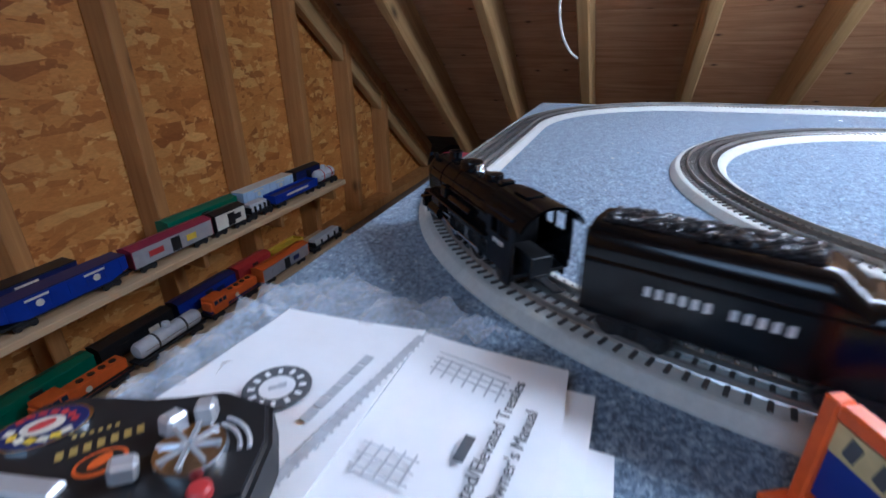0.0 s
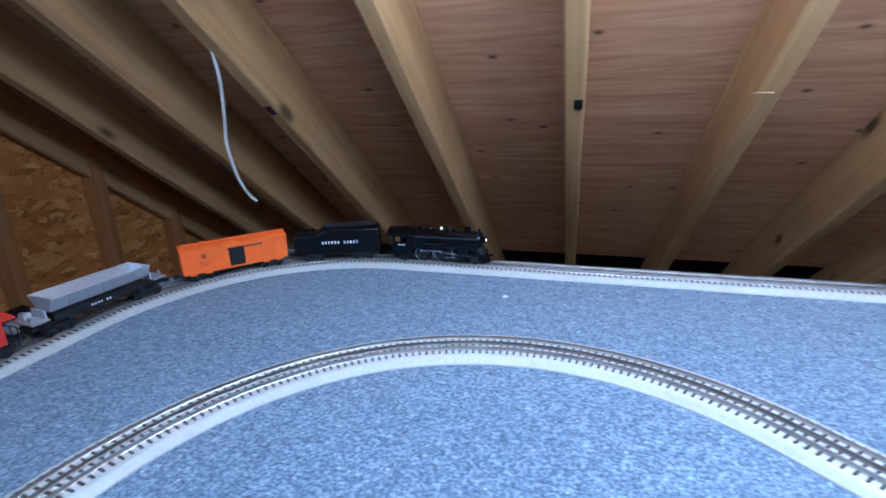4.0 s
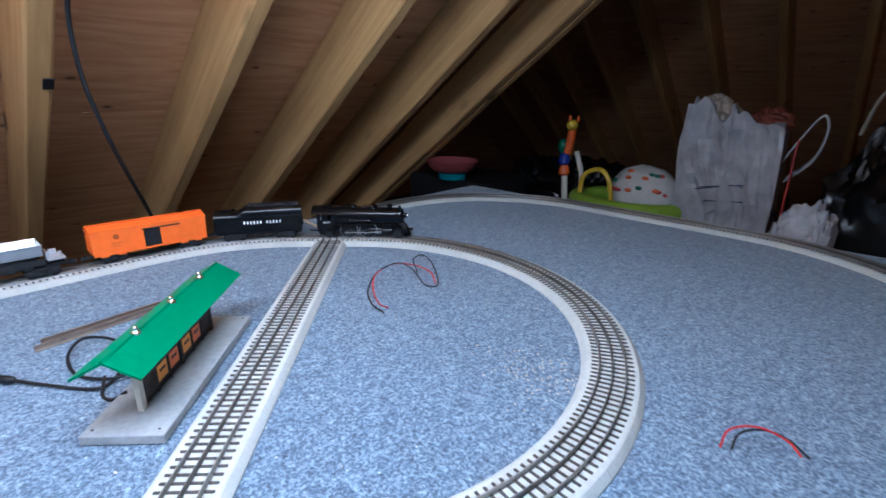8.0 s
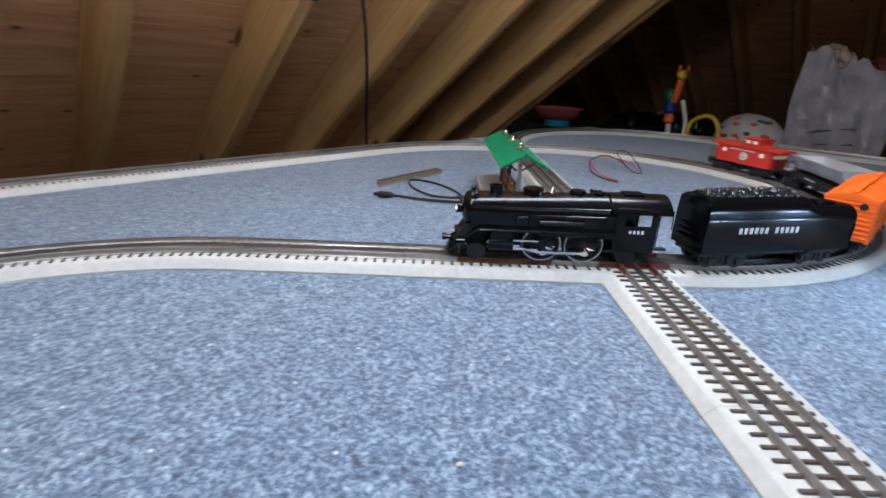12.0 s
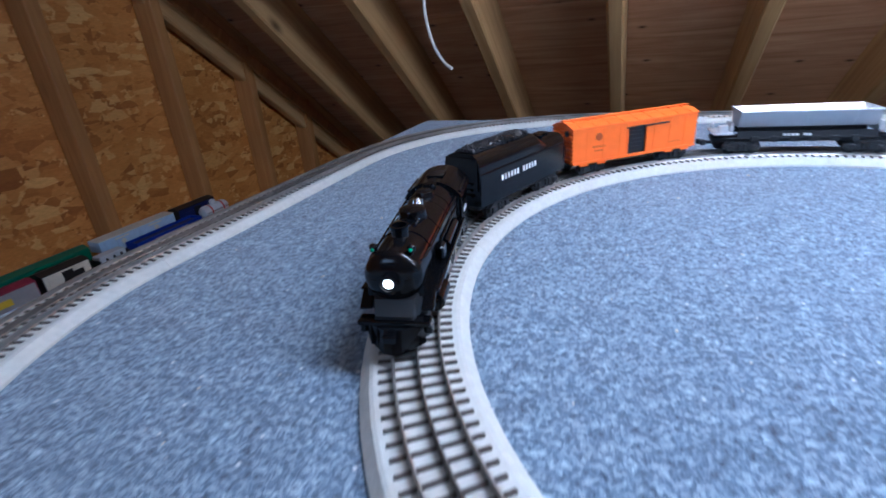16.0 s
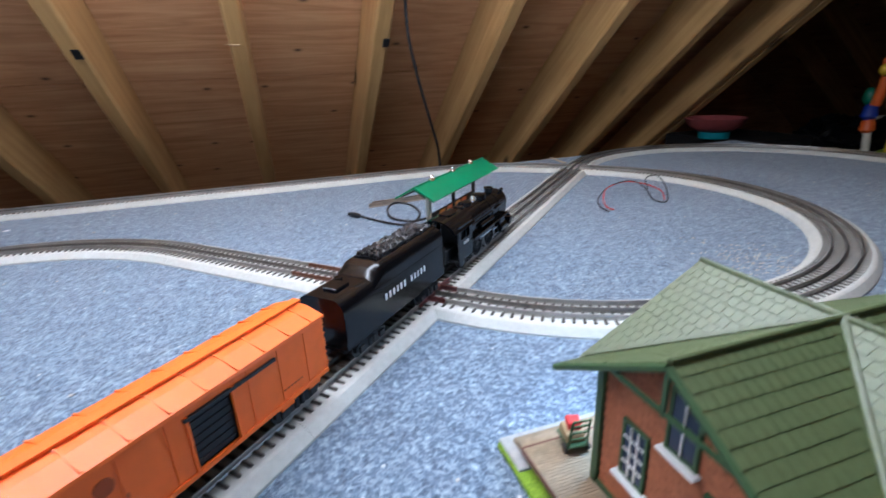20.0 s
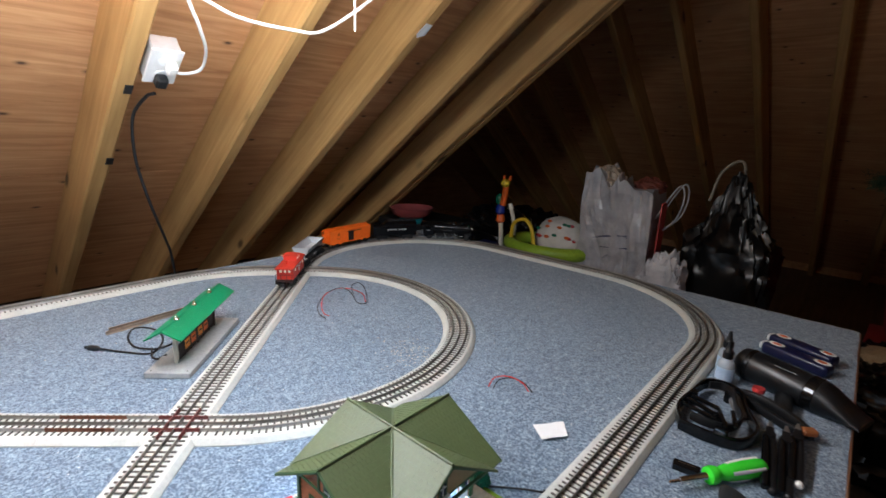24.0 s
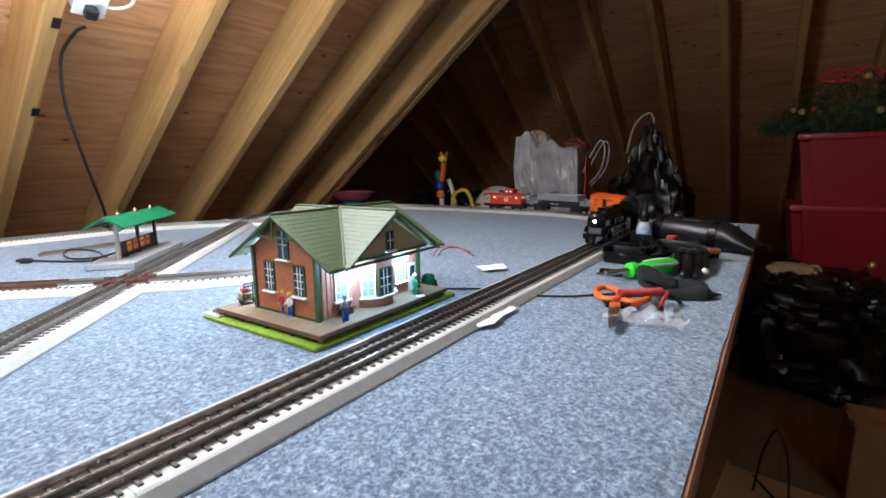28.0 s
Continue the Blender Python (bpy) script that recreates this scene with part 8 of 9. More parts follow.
def sack(name, at, size, label, seed, material, peak=None, u=84, v=56, knot=True):
    """A slumped bag: a rounded block with sharp plastic folds, flat below."""
    t = thing(name, label, "bag", pose(*at))
    bm = B()
    ball(bm, 1.0, (0, 0, 0), (1, 1, 1), u, v)
    for w in bm.verts:
        p = w.co.copy()
        sq = Vector([math.copysign(abs(c) ** 0.62, c) for c in p])
        ridge = abs(noise.noise(p * 3.1 + Vector((seed, 0, 0)))) + 0.6 * abs(noise.noise(p * 7.3 + Vector((0, seed, 0))))
        fine = abs(noise.noise(Vector((p.x * 9, p.y * 9, p.z * 15)) + Vector((seed, seed, 0)))) + 0.5 * abs(noise.noise(p * 24))
        sq *= 0.90 + 0.20 * ridge + 0.075 * fine
        w.co = Vector((sq.x * size[0] / 2, sq.y * size[1] / 2, (sq.z + 1) * size[2] / 2))
        if peak and p.z > 0.45:
            k = (p.z - 0.45) / 0.55
            w.co = w.co.lerp(Vector((peak[0], peak[1], w.co.z + peak[2] * k)), 0.75 * k)
        w.co.z = max(w.co.z, 0.0)
    part("liner", bm, material, t, smooth=True)
    if knot:
        tp = Vector((peak[0], peak[1], size[2] + peak[2])) if peak else Vector((0, 0, size[2] * 1.02))
        part("tie", tube(B(), curve_pts([tp + Vector((0, 0.10, -0.18)), tp + Vector((0, 0.07, -0.05)), tp + Vector((0, 0.0, 0.0)), tp + Vector((0, -0.03, -0.1))], 6), 0.006, 7), M_TIE_TAN, t)
    return t


FZ = FLOOR_Z
sack("rubbish_bag", (3.42, 0.47, FZ), (0.34, 0.36, 0.98), "shiny black rubbish bag with a twisted top", 3, M_BAGB, (0.0, 0.02, 0.17))
sack("rubbish_bag", (3.40, -0.20, FZ), (0.62, 0.50, 0.48), "slumped shiny black rubbish bag beside the table", 8, M_BAGB)
sack("rubbish_bag", (3.62, 1.75, FZ), (0.6, 0.7, 0.74), "dark shiny rubbish bag in the shaded wing", 12, M_BAGB)
sack("burlap_sack", (3.38, -0.115, -0.325), (0.17, 0.18, 0.10), "tan cloth bundle resting on the black bag", 5, plain("tan_cloth", (0.40, 0.28, 0.15), 0.9, var=0.2, scale=80), knot=False, u=24, v=16)

wb = thing("carrier_bag", "tall white plastic carrier bag stuffed full", "bag", pose(3.36, 0.945, FZ, 0, 0, 4))
bm = box(B(), (0.24, 0.365, 1.02), (0, 0, 0.51))
bmesh.ops.subdivide_edges(bm, edges=bm.edges[:], cuts=23, use_grid_fill=True)
for w in bm.verts:
    p = w.co.copy()
    fold = 0.016 * noise.noise(Vector((p.x * 6, p.y * 9, p.z * 5))) + 0.030 * abs(noise.noise(Vector((p.x * 14, p.y * 15, p.z * 3.4)))) + 0.014 * abs(noise.noise(Vector((p.x * 20, p.y * 34 + p.z * 9, p.z * 14))))
    w.co.x += fold * (1 if p.x > 0 else -1) * 1.1
    w.co.y += 0.030 * noise.noise(Vector((p.y * 8, p.z * 5, 3))) - 0.02 * p.z * (p.y / 0.18)
    if p.z > 1.0:
        w.co.z += 0.09 * noise.noise(Vector((p.x * 9, p.y * 13, 1))) + (0.03 if p.y > 0 else -0.02)
part("sheet", bm, M_BAGW, wb)
bm = B()
for k in range(4):
    z = 0.70 + 0.03 * k
    tube(bm, curve_pts([(-0.128, -0.14 + 0.03 * (k % 3), z), (-0.134, -0.05, z + 0.02 - 0.03 * (k % 2)), (-0.13, 0.03 + 0.02 * (k % 4), z - 0.04 + 0.02 * (k % 3))], 5), 0.0014, 5)
part("print_lines", bm, PAINT["navy"], wb)
part("red_panel", box(B(), (0.1, 0.004, 0.34), (-0.07, -0.198, 0.78)), PAINT["red"], wb)
for name, at, size, mt, sd in (("tissue", (-0.03, 0.08, 1.01), (0.10, 0.075, 0.085), plain("kraft_tissue", (0.50, 0.42, 0.33), 0.8, var=0.2, scale=30), 3), ("wrapped_gift", (0.03, -0.10, 1.0), (0.08, 0.07, 0.05), plain("gift_wrap", (0.20, 0.055, 0.035), 0.6, var=0.2), 6)):
    bm = ball(B(), 1.0, (0, 0, 0), (1, 1, 1), 26, 16)
    for w in bm.verts:
        w.co = Vector((w.co.x * size[0], w.co.y * size[1], w.co.z * size[2])) * (0.85 + 0.5 * abs(noise.noise(w.co * 3.2 + Vector((sd, 0, 0))))) + Vector(at)
    part(name, bm, mt, wb)
for x in (-0.05, 0.05):
    part("bag_handle", tube(B(), curve_pts([(x, -0.15, 0.84), (x, -0.21, 0.97), (x, -0.25, 1.03), (x, -0.27, 0.98), (x, -0.25, 0.88), (x, -0.18, 0.80)], 6), 0.0035, 7), M_BAGW, wb)
sack("carrier_bag", (3.15, 0.66, FZ), (0.16, 0.2, 0.74), "small crumpled white carrier bag", 21, M_BAGW, knot=False)

tote = thing("storage_tote", "dark storage tote in shadow", "tote", pose(3.32, 1.38, FZ))
part("tub", box(B(), (0.5, 0.72, 0.56), (0, 0, 0.28), bev=0.02, segs=2), PAINT["black"], tote)
part("lid", box(B(), (0.53, 0.75, 0.03), (0, 0, 0.575), bev=0.008, segs=2), PAINT["navy"], tote)
TZ = FZ + 0.59
seat = thing("baby_bouncer", "lime green baby activity seat with spotted cushion", "baby seat", pose(3.3, 1.3, TZ))
ring = [(0.17 * math.cos(radians(a)), 0.225 * math.sin(radians(a)), 0.05) for a in range(0, 361, 12)]
part("ring", tube(B(), ring, 0.035, 10), plain("lime_ring", (0.28, 0.42, 0.03), 0.45), seat, smooth=True)
bm = B()
ball(bm, 0.15, (0.02, -0.06, 0.085), (0.75, 1.0, 0.85), 24, 14)
for w in bm.verts:
    w.co += 0.012 * noise.noise(w.co * 22) * Vector((1, 1, 1))
part("cushion", bm, plain("cushion_white", (0.62, 0.60, 0.56), 0.8, var=0.08, scale=25), seat, "white padded cushion with red leaves", smooth=True)
rnd = random.Random(4)
for k in range(14):
    a, b = rnd.uniform(120, 240), rnd.uniform(8, 60)
    v = Vector((0.02 + 0.114 * math.cos(radians(a)) * math.cos(radians(b)), -0.06 + 0.152 * math.sin(radians(a)) * math.cos(radians(b)), 0.085 + 0.129 * math.sin(radians(b))))
    part("leaf_patch", ball(B(), 0.012, v, (0.5, 1.2, 0.7), 8, 6), PAINT["red" if k % 3 == 0 else ("orange" if k % 3 == 1 else "green")], seat)
part("hoop", tube(B(), curve_pts([(-0.12, 0.02, 0.06), (-0.13, 0.04, 0.16), (-0.12, 0.09, 0.195), (-0.11, 0.16, 0.16), (-0.1, 0.18, 0.06)], 6), 0.010, 8), PAINT["yellow"], seat, smooth=True)
toy = thing("toy_giraffe", "colourful plastic toy giraffe on a post", "toy", pose(3.24, 1.565, TZ))
part("post", tube(B(), curve_pts([(0, 0, 0.0), (0.0, 0.01, 0.1), (0.0, 0.02, 0.2)], 5), 0.014, 10), PAINT["cream"], toy, smooth=True)
part("post", tube(B(), curve_pts([(0.03, -0.06, 0.02), (0.03, -0.055, 0.14), (0.03, -0.02, 0.25)], 5), 0.012, 10), PAINT["cream"], toy, smooth=True)
part("collar", lathe(B(), [(0.016, 0), (0.026, 0.01), (0.022, 0.04), (0.015, 0.05)], (0, 0.018, 0.14), segs=14), PAINT["orange"], toy, smooth=True)
part("collar", lathe(B(), [(0.016, 0), (0.027, 0.015), (0.022, 0.05), (0.012, 0.06)], (0, 0.022, 0.185), segs=14), PAINT["blue"], toy, smooth=True)
part("leaf", ball(B(), 0.028, (0, 0.035, 0.27), (0.7, 0.8, 1.2), 12, 8), PAINT["green"], toy, smooth=True)
part("neck", tube(B(), curve_pts([(0, 0.01, 0.24), (0, 0.0, 0.3), (0, -0.004, 0.35)], 5), 0.018, 10), PAINT["orange"], toy, smooth=True)
part("head", ball(B(), 0.026, (-0.012, -0.008, 0.365), (1.2, 0.9, 0.9), 14, 9), PAINT["yellow"], toy, smooth=True)
for s in (-1, 1):
    part("ear", ball(B(), 0.011, (0, s * 0.02 - 0.008, 0.393), (0.6, 0.7, 1.4), 8, 6), PAINT["orange"], toy, smooth=True)
bx = thing("storage_box", "low dark storage box under the pink basin", "box", pose(3.2, 2.1, FZ))
part("tub", box(B(), (0.4, 0.5, 0.68), (0, 0, 0.34), bev=0.015, segs=2), PAINT["black"], bx)
bn = thing("pink_basin", "dusty pink plastic basin with teal foot", "basin", pose(3.02, 2.07, FZ + 0.68))
part("bowl", lathe(B(), [(0.07, 0.03), (0.11, 0.05), (0.13, 0.09), (0.126, 0.09), (0.10, 0.055), (0.06, 0.04)], segs=28), plain("pink_plastic", (0.26, 0.06, 0.06), 0.5), bn, smooth=True)
part("foot", lathe(B(), [(0.065, 0.0), (0.07, 0.03), (0.04, 0.032)], segs=24), plain("teal_plastic", (0.02, 0.22, 0.26), 0.5), bn)

for k, z in enumerate((FZ, FZ + 0.37, FZ + 0.705)):
    b3 = thing("storage_bin", "large red plastic storage bin, stacked", "storage bin", pose(4.02, -0.36 - 0.02 * k, z, 0, 0, (-4, 3, -2)[k]), "stacked red bins")
    bm = B()
    h = 0.315
    lo = [bm.verts.new(p) for p in ((-0.19, -0.25, 0), (0.19, -0.25, 0), (0.19, 0.25, 0), (-0.19, 0.25, 0))]
    hi = [bm.verts.new(p) for p in ((-0.225, -0.29, h), (0.225, -0.29, h), (0.225, 0.29, h), (-0.225, 0.29, h))]
    bm.faces.new(lo[::-1])
    bm.faces.new(hi)
    for j in range(4):
        bm.faces.new((lo[j], lo[(j + 1) % 4], hi[(j + 1) % 4], hi[j]))
    bmesh.ops.bevel(bm, geom=[e for e in bm.edges if abs(e.verts[0].co.z - e.verts[1].co.z) > 0.1], offset=0.04, segments=4, affect="EDGES")
    part("tub", bm, M_BIN, b3, smooth=True)
    part("lid", box(B(), (0.47, 0.60, 0.03), (0, 0, h + 0.012), bev=0.01, segs=2), plain("lid_red", (0.36, 0.02, 0.025), 0.35), b3, smooth=True)


def garland(name, at, size, n, seed, label):
    """Artificial greenery: thousands of needles on short twigs, with baubles."""
    g = thing(name, label, "garland", pose(*at))
    rnd = random.Random(seed)
    verts, faces = [], []
    for k in range(n):
        a, u = rnd.uniform(0, 2 * math.pi), rnd.random()
        c = Vector((size[0] * math.cos(a) * math.sqrt(u), size[1] * math.sin(a) * math.sqrt(u), size[2] * rnd.random() ** 1.3 * (1.15 - u)))
        d = Vector((rnd.gauss(0, 1), rnd.gauss(0, 1), rnd.gauss(0.5, 0.7))).normalized()
        L = rnd.uniform(0.035, 0.075)
        side = d.orthogonal().normalized()
        for j in range(5):
            p = c + d * (L * j / 5)
            q = Matrix.Rotation(j * 2.4 + k, 3, d) @ side
            tip = p + (q + d * 0.7).normalized() * rnd.uniform(0.02, 0.032)
            w = d.cross(q) * 0.0018
            b = len(verts)
            verts += [p - w, p + w, tip]
            faces.append((b, b + 1, b + 2))
    me = bpy.data.meshes.new("needles")
    me.from_pydata(verts, [], faces)
    me.materials.append(plain("needle_green_" + name, (0.03, 0.075, 0.035), 0.6, var=0.4, scale=30))
    ob = part("needles", me, None, g)
    tagged(ob, kind="stuff")
    for k in range(9):
        a = rnd.uniform(1.6, 4.7)
        p = (size[0] * 0.85 * math.cos(a), size[1] * 0.8 * math.sin(a), rnd.uniform(0.1, 0.9) * size[2])
        part("bauble", ball(B(), rnd.uniform(0.010, 0.016), p, u=10, v=7), (PAINT["red"], M_GOLD, M_GOLD)[k % 3], g, smooth=True)
    for k in range(4):
        y = rnd.uniform(-0.5, 0.5) * size[1]
        part("ribbon", tube(B(), curve_pts([(-size[0] * 0.5, y - 0.05, size[2] * 0.9), (-size[0] * 0.6, y, size[2] * 1.1), (-size[0] * 0.5, y + 0.06, size[2] * 0.95), (-size[0] * 0.45, y, size[2] * 0.9)], 6), 0.007, 6), PAINT["red"], g, smooth=True)
    return g


garland("garland", (3.98, -0.36, FZ + 1.05), (0.30, 0.42, 0.25), 2600, 7, "artificial pine garland with red bows and gold baubles")
garland("wreath", (3.5, -0.62, FZ), (0.22, 0.3, 0.75), 1800, 9, "dark artificial pine wreath leaning by the bins")

cb = thing("cardboard_box", "brown cardboard box on the attic floor", "box", pose(2.60, -0.42, FZ, 0, 0, 4))
part("carton", box(B(), (0.16, 0.34, 0.215), (0, 0, 0.1075), bev=0.006, segs=2), M_CARTON, cb)
part("tape", box(B(), (0.05, 0.344, 0.002), (0, 0, 0.2165)), plain("parcel_tape", (0.42, 0.27, 0.13), 0.3), cb)
for s in (-1, 1):
    part("flap_edge", box(B(), (0.075, 0.33, 0.004), (s * 0.04, 0, 0.2175), (0, s * -1.2, 0)), M_CARTON, cb)
cb2 = thing("cardboard_box", "opened brown cardboard box beside the table", "box", pose(1.915, -0.09, FZ, 0, 0, -6))
part("carton", box(B(), (0.30, 0.24, 0.26), (0, 0, 0.13), bev=0.004), M_CARTON, cb2)
for s in (-1, 1):
    part("flap", box(B(), (0.30, 0.09, 0.004), (0, s * 0.155, 0.242), (-s * 28, 0, 0)), M_CARTON, cb2)
wr = thing("wire_stand", "bent black wire stand on the cardboard box", "wire stand", pose(2.0, -0.07, FZ + 0.26))
part("loop", tube(B(), curve_pts([(0, -0.03, 0.0), (0.0, -0.02, 0.09), (0.01, 0.0, 0.14), (0.0, 0.02, 0.09), (0, 0.03, 0.0)], 6), 0.0025, 6), M_CABLE, wr)
part("foot", tube(B(), [(-0.05, -0.03, 0.003), (0.05, 0.03, 0.003)], 0.0025, 6), M_CABLE, wr)

pd = thing("gift_bag", "pink-red polka dot gift bag on the floor by the table", "bag", pose(-0.5, 1.78, FZ, 0, 0, 10))
M_DOTBAG = plain("gift_red", (0.55, 0.05, 0.09), 0.5)
bm = box(B(), (0.26, 0.2, 0.5), (0, 0, 0.25), bev=0.006)
part("body", bm, M_DOTBAG, pd)
for k in range(5):
    for j in range(9):
        for f in (-1, 1):
            part("dot", cyl(B(), 0.009, 0.009, 0.002, (-0.1 + 0.05 * k + 0.012 * (j % 2), f * 0.1008, 0.06 + 0.05 * j), (90, 0, 0), 10), M_WHITE, pd)
        if k < 4:
            part("dot", cyl(B(), 0.009, 0.009, 0.002, (0.1308, -0.075 + 0.05 * k + 0.01 * (j % 2), 0.06 + 0.05 * j), (0, 90, 0), 10), M_WHITE, pd)

# ---- cords and fittings on the rafters ----
M_ROPE = plain("cord_white", (0.66, 0.62, 0.55), 0.7, var=0.1, scale=120)
solid("hanging_cord", tube(B(), curve_pts([(-0.16, 1.66, 0.56), (-0.172, 1.70, 0.46), (-0.19, 1.72, 0.36), (-0.196, 1.72, 0.29), (-0.182, 1.72, 0.215), (-0.155, 1.718, 0.165), (-0.127, 1.715, 0.141)], 8), 0.0042, 8), M_ROPE, "frayed white cord hanging from a rafter", "cord", smooth=True)
out = thing("outlet_box", "white wall outlet box screwed to a rafter", "outlet", pose(1.478, 1.49, under(1.49) - 0.001, -PITCH, 0, 0))
part("box", box(B(), (0.07, 0.11, 0.05), (0.038, -0.005, 0.012), bev=0.004), M_SILVER, out)
part("face_plate", box(B(), (0.076, 0.12, 0.006), (0.038, -0.005, -0.0155), bev=0.002), M_WHITE, out)
for y in (-0.026, 0.018):
    part("socket", prism(B(), oval(0.016, 0.013, 18), 0.002, (0.038, y, -0.0205)), M_PAPER, out)
part("white_plug", box(B(), (0.024, 0.03, 0.026), (0.05, -0.02, -0.032), bev=0.004), M_WHITE, out)
part("black_plug", box(B(), (0.028, 0.034, 0.028), (0.036, 0.03, -0.033), bev=0.005), M_CABLE, out)
solid("power_cable", tube(B(), curve_pts([(1.510, 1.535, 0.575), (1.500, 1.575, 0.565), (1.486, 1.65, 0.51), (1.493, 1.691, 0.40), (1.515, 1.712, 0.30), (1.552, 1.758, 0.20), (1.597, 1.823, 0.10), (1.618, 1.853, 0.04), (1.63, 1.87, -0.08), (1.63, 1.87, -0.2)], 8), 0.0045, 8), M_CABLE, "thick black power cable running down the roof", "cable", smooth=True)
solid("lamp_cord", tube(B(), curve_pts([(1.528, 1.47, 0.655), (1.56, 1.50, 0.63), (1.60, 1.46, 0.64), (1.585, 1.38, 0.68), (1.54, 1.30, 0.72), (1.50, 1.24, 0.775), (1.60, 1.23, 0.745), (1.72, 1.20, 0.735), (1.80, 1.19, 0.745), (1.88, 1.12, 0.815), (1.9, 1.05, 0.87), (1.80, 0.97, 0.95), (1.74, 0.90, 0.985), (1.71, 0.865, 0.975)], 8), 0.004, 8), M_WHITE, "white lamp cord draped below the rafters", "cord", smooth=True)
solid("pull_chain", tube(B(), [(1.678, 0.859, 0.955), (1.655, 0.859, 0.945), (1.641, 0.859, 0.92), (1.64, 0.859, 0.69)], 0.0016, 6), M_WHITE, "thin white pull chain", "chain")
solid("paper_tag", prism(B(), [(-0.02, -0.03), (0.014, -0.032), (0.022, 0.012), (-0.004, 0.03), (-0.02, 0.016)], 0.002), M_PAPER, "torn white paper tag stapled to a rafter", "tag", pose(2.243, 1.262, under(1.262) - 0.004, -PITCH, 0, 10))
for x, y, name in ((0.672, 1.866, "a"), (1.468, 1.85, "b"), (1.462, 1.578, "c"), (-0.150, 1.86, "d")):
    solid("cable_clip", box(B(), (0.02, 0.034, 0.003), bev=0.0008), M_CABLE, "small black clip on a rafter edge", "clip", pose(x, y, under(y) - 0.0015, -PITCH, 0, 0), "rafter clips")
solid("splinter", prism(B(), [(-0.02, -0.002), (0.022, 0.0), (-0.018, 0.003)], 0.002), M_SHELF, "pale wood splinter on a rafter", "splinter", pose(1.042, 1.845, under(1.845) - 0.003, -PITCH, 0, 180))
M_BULB = plain("diffuser_glow", (0.9, 0.9, 0.9), 0.3, emit=(1, 0.95, 0.9), stren=GLOW)
lampt = thing("shop_light", "long white shop light with glowing diffuser under the rafters", "lamp")
xm, top = (TUBE_X0 + TUBE_X1) / 2, under(TUBE_Y)
part("housing", box(B(), (TUBE_X1 - TUBE_X0 + 0.02, 0.05, 0.022), (xm, TUBE_Y, TUBE_Z + 0.082), bev=0.002), M_WHITE, lampt)
bm = prism(B(), [(0.066 * math.cos(radians(a)), 0.062 * math.sin(radians(a)) + 0.004) for a in range(160, 381, 20)] + [(0.03, 0.068), (-0.03, 0.068)], TUBE_X1 - TUBE_X0, rot=(90, 0, 90))
bmesh.ops.translate(bm, vec=(TUBE_X0, TUBE_Y, TUBE_Z), verts=bm.verts)
part("diffuser", bm, M_BULB, lampt, "glowing white diffuser")
for x in (TUBE_X0 - 0.004, TUBE_X1 + 0.004):
    part("end_cap", box(B(), (0.006, 0.10, 0.05), (x, TUBE_Y, TUBE_Z + 0.066), bev=0.002), M_WHITE, lampt)
for x in (RAFTER_X[5], RAFTER_X[7]):
    part("hanger", tube(B(), [(x, TUBE_Y, TUBE_Z + 0.09), (x, TUBE_Y, top + 0.01)], 0.002, 6), M_CHROME, lampt)

pend = thing("pull_chain_bulb", "bare glowing bulb in a white pull-chain lampholder", "lamp", pose(1.70, 0.86, 0.90))
part("lampholder", lathe(B(), [(0.012, 0.030), (0.02, 0.040), (0.03, 0.065), (0.032, 0.08), (0.01, 0.08)], segs=16), M_WHITE, pend)
part("stem", tube(B(), [(0, 0, 0.078), (0, 0, under(0.86) + 0.02 - 0.90)], 0.006, 8), M_WHITE, pend)
part("bulb_glass", lathe(B(), [(0.0001, -0.033), (0.015, -0.03), (0.028, -0.015), (0.03, 0.01), (0.02, 0.03), (0.012, 0.042)], segs=18), plain("bulb_glow", (0.9, 0.9, 0.9), 0.3, emit=(1, 0.9, 0.75), stren=150.0), pend, "glowing bulb", smooth=True)

for L, turn, m, rusty in LAID:
    section(L, turn, m, rusty)


# ---- motion ----
# distance of the engine's nose along the line, by time
NOSE = [(0.0, 2.525), (0.6, 2.774), (1.5, 3.118), (2.2, 3.404), (4.6, 4.402), (5.0, 4.57), (6.0, 4.9969), (7.0, 5.418), (8.0, 5.835), (9.6, 6.497), (10.5, 6.866), (11.0, 7.016), (12.0, 7.4154), (13.0, 7.7893), (15.6, 8.796), (16.4, 9.108), (17.0, 9.344), (18.0, 9.7439), (19.0, 10.1323), (20.0, 10.554), (21.3, 11.091), (24.0, 12.187), (25.0, 12.582), (26.4, 13.12), (28.0, 13.81)]


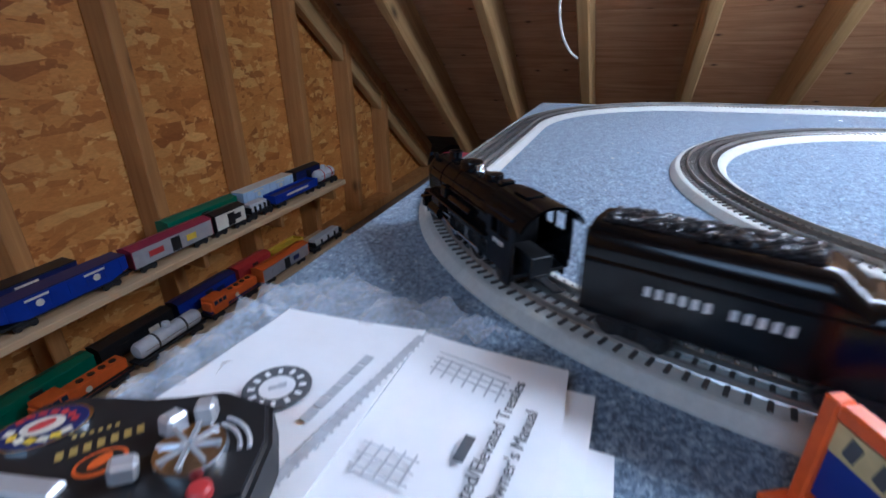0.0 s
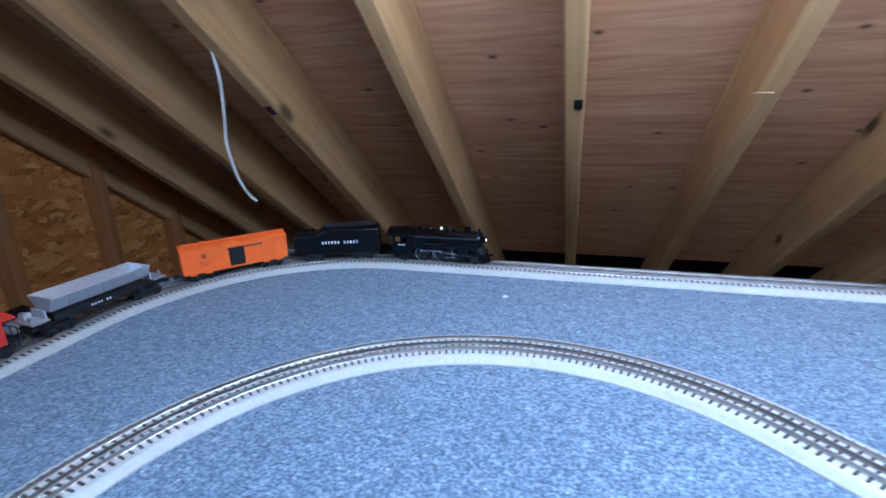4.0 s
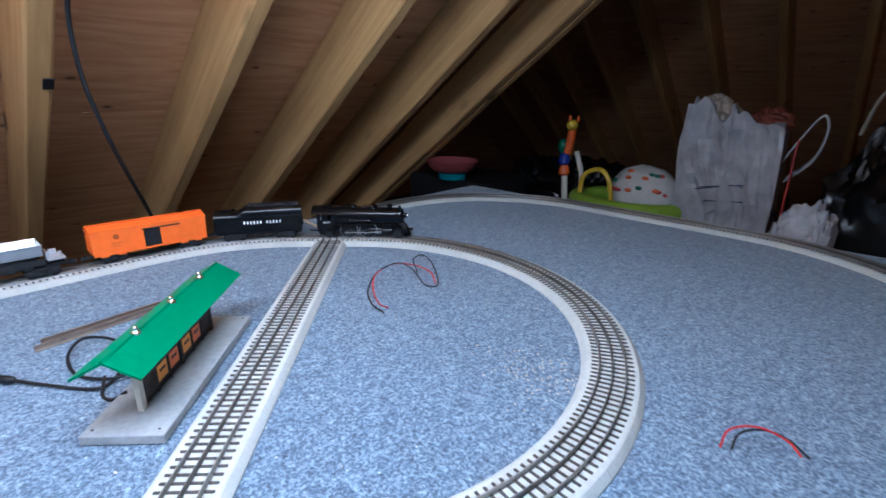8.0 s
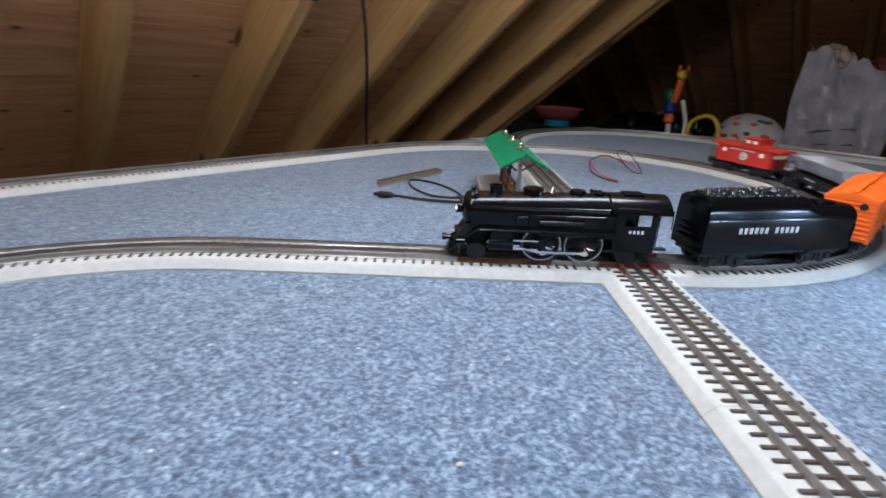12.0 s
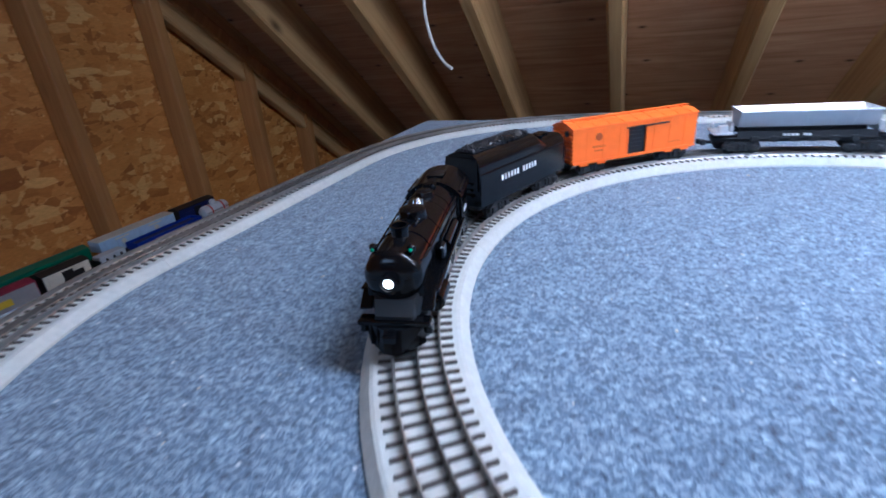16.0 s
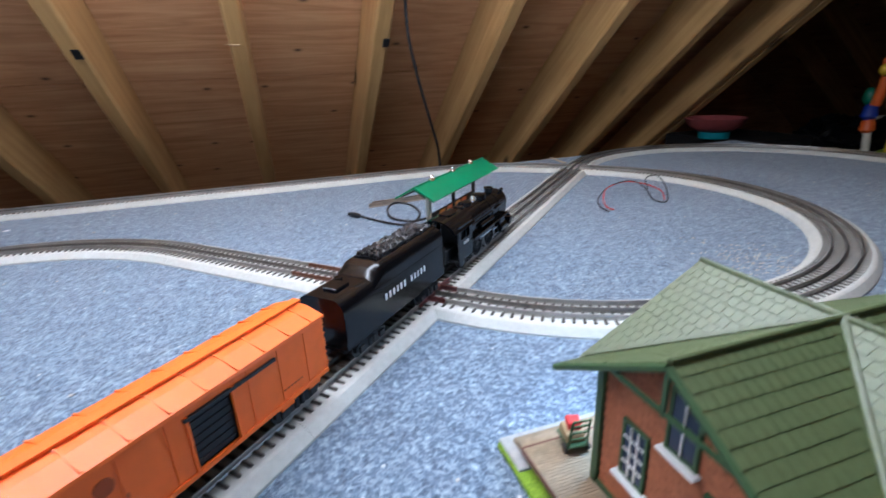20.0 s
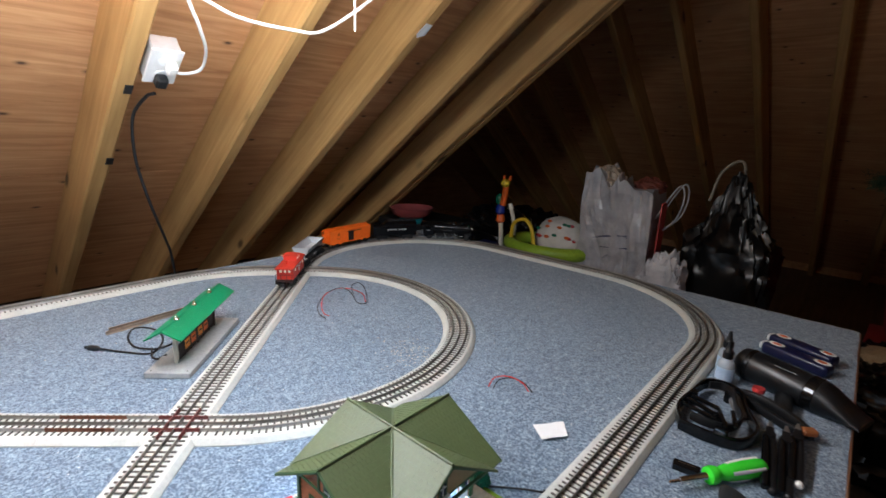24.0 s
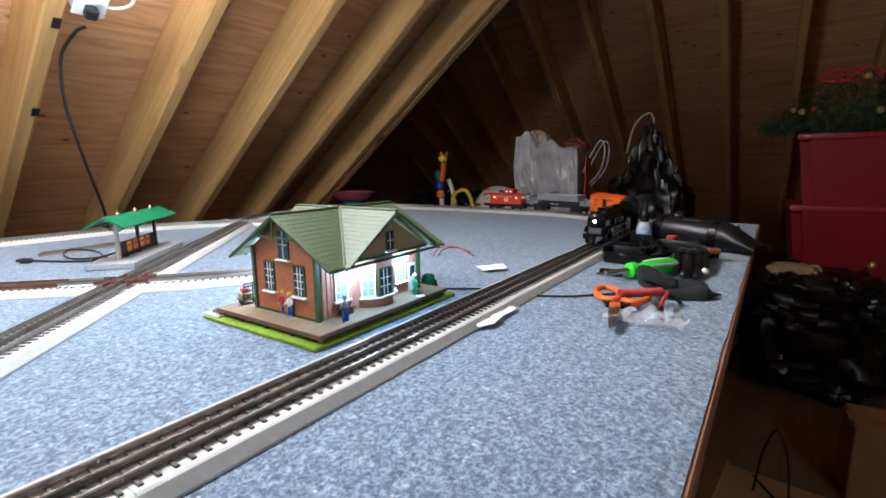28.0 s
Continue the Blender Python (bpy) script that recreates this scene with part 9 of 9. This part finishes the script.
def nose(t):
    ts, ss = zip(*NOSE)
    k = max(0, min(len(ts) - 2, next((i for i in range(len(ts) - 1) if t <= ts[i + 1]), len(ts) - 2)))

    def rate(i):
        a, b = max(0, i - 1), min(len(ts) - 1, i + 1)
        return (ss[b] - ss[a]) / (ts[b] - ts[a])

    h = ts[k + 1] - ts[k]
    u = (t - ts[k]) / h
    return (2 * u**3 - 3 * u**2 + 1) * ss[k] + (u**3 - 2 * u**2 + u) * h * rate(k) + (-2 * u**3 + 3 * u**2) * ss[k + 1] + (u**3 - u**2) * h * rate(k + 1)


# each car: centre behind the nose, half distance of its bogies, its bogies
CARS = [(LOCO, 0.127, 0.03, [], 0), (TENDER, 0.375, 0.058, TENDER_TRUCKS, 0.058), (BOXCAR, 0.617, 0.079, BOXCAR_TRUCKS, 0.075), (DUMP, 0.900, 0.080, DUMP_TRUCKS, 0.078), (CABOOSE, 1.140, 0.052, CABOOSE_TRUCKS, 0.047)]


def stand(s, half):
    xa, ya, ha = on_line(s + half)
    xb, yb, hb = on_line(s - half)
    a = math.atan2(ya - yb, xa - xb)
    return (xa + xb) / 2, (ya + yb) / 2, math.degrees(a), ha, hb


def wrap(a):
    return (a + 180) % 360 - 180


def motions():
    times = [k * 0.2 for k in range(140)] + [28.0]
    for car, back, half, trucks, own in CARS:
        rows, turns = [], [[] for _ in trucks]
        for t in times:
            x, y, a, ha, hb = stand(nose(t) - back, half)
            rows.append((t, pose(x, y, RAIL_TOP, 0, 0, a)))
            for k, tr in enumerate(trucks):
                turns[k].append((t, pose(own if k == 0 else -own, 0, 0, 0, 0, wrap((ha if k == 0 else hb) - a))))
        walk(car, rows)
        for tr, rr in zip(trucks, turns):
            walk(tr, rr)
    # drivers turn with the distance run; the rods follow the crank pins
    step = 2 / FPS
    n = int(28.0 / step)
    spin = [(k * step, math.degrees(nose(k * step) / 0.0195)) for k in range(n + 1)]
    for ax, x in zip(DRIVE_AXLES, (0.019, -0.023)):
        walk(ax, [(t, pose(x, 0, 0.0197, 0, a % 360, 0)) for t, a in spin])
    for ob, s, x0 in RODS:
        rows = []
        for t, a in spin:
            px, pz = 0.009 * math.sin(radians(a)), 0.009 * math.cos(radians(a))
            if x0 < 0:
                rows.append((t, pose(x0 + px, s * 0.0212, 0.0197 + pz)))
            else:
                lift = math.degrees(math.asin(pz / 0.046))
                rows.append((t, pose(0.019 + px + 0.022, s * 0.0235, 0.0197 + pz * 0.5, 0, lift, 0)))
        walk(ob, rows)


motions()
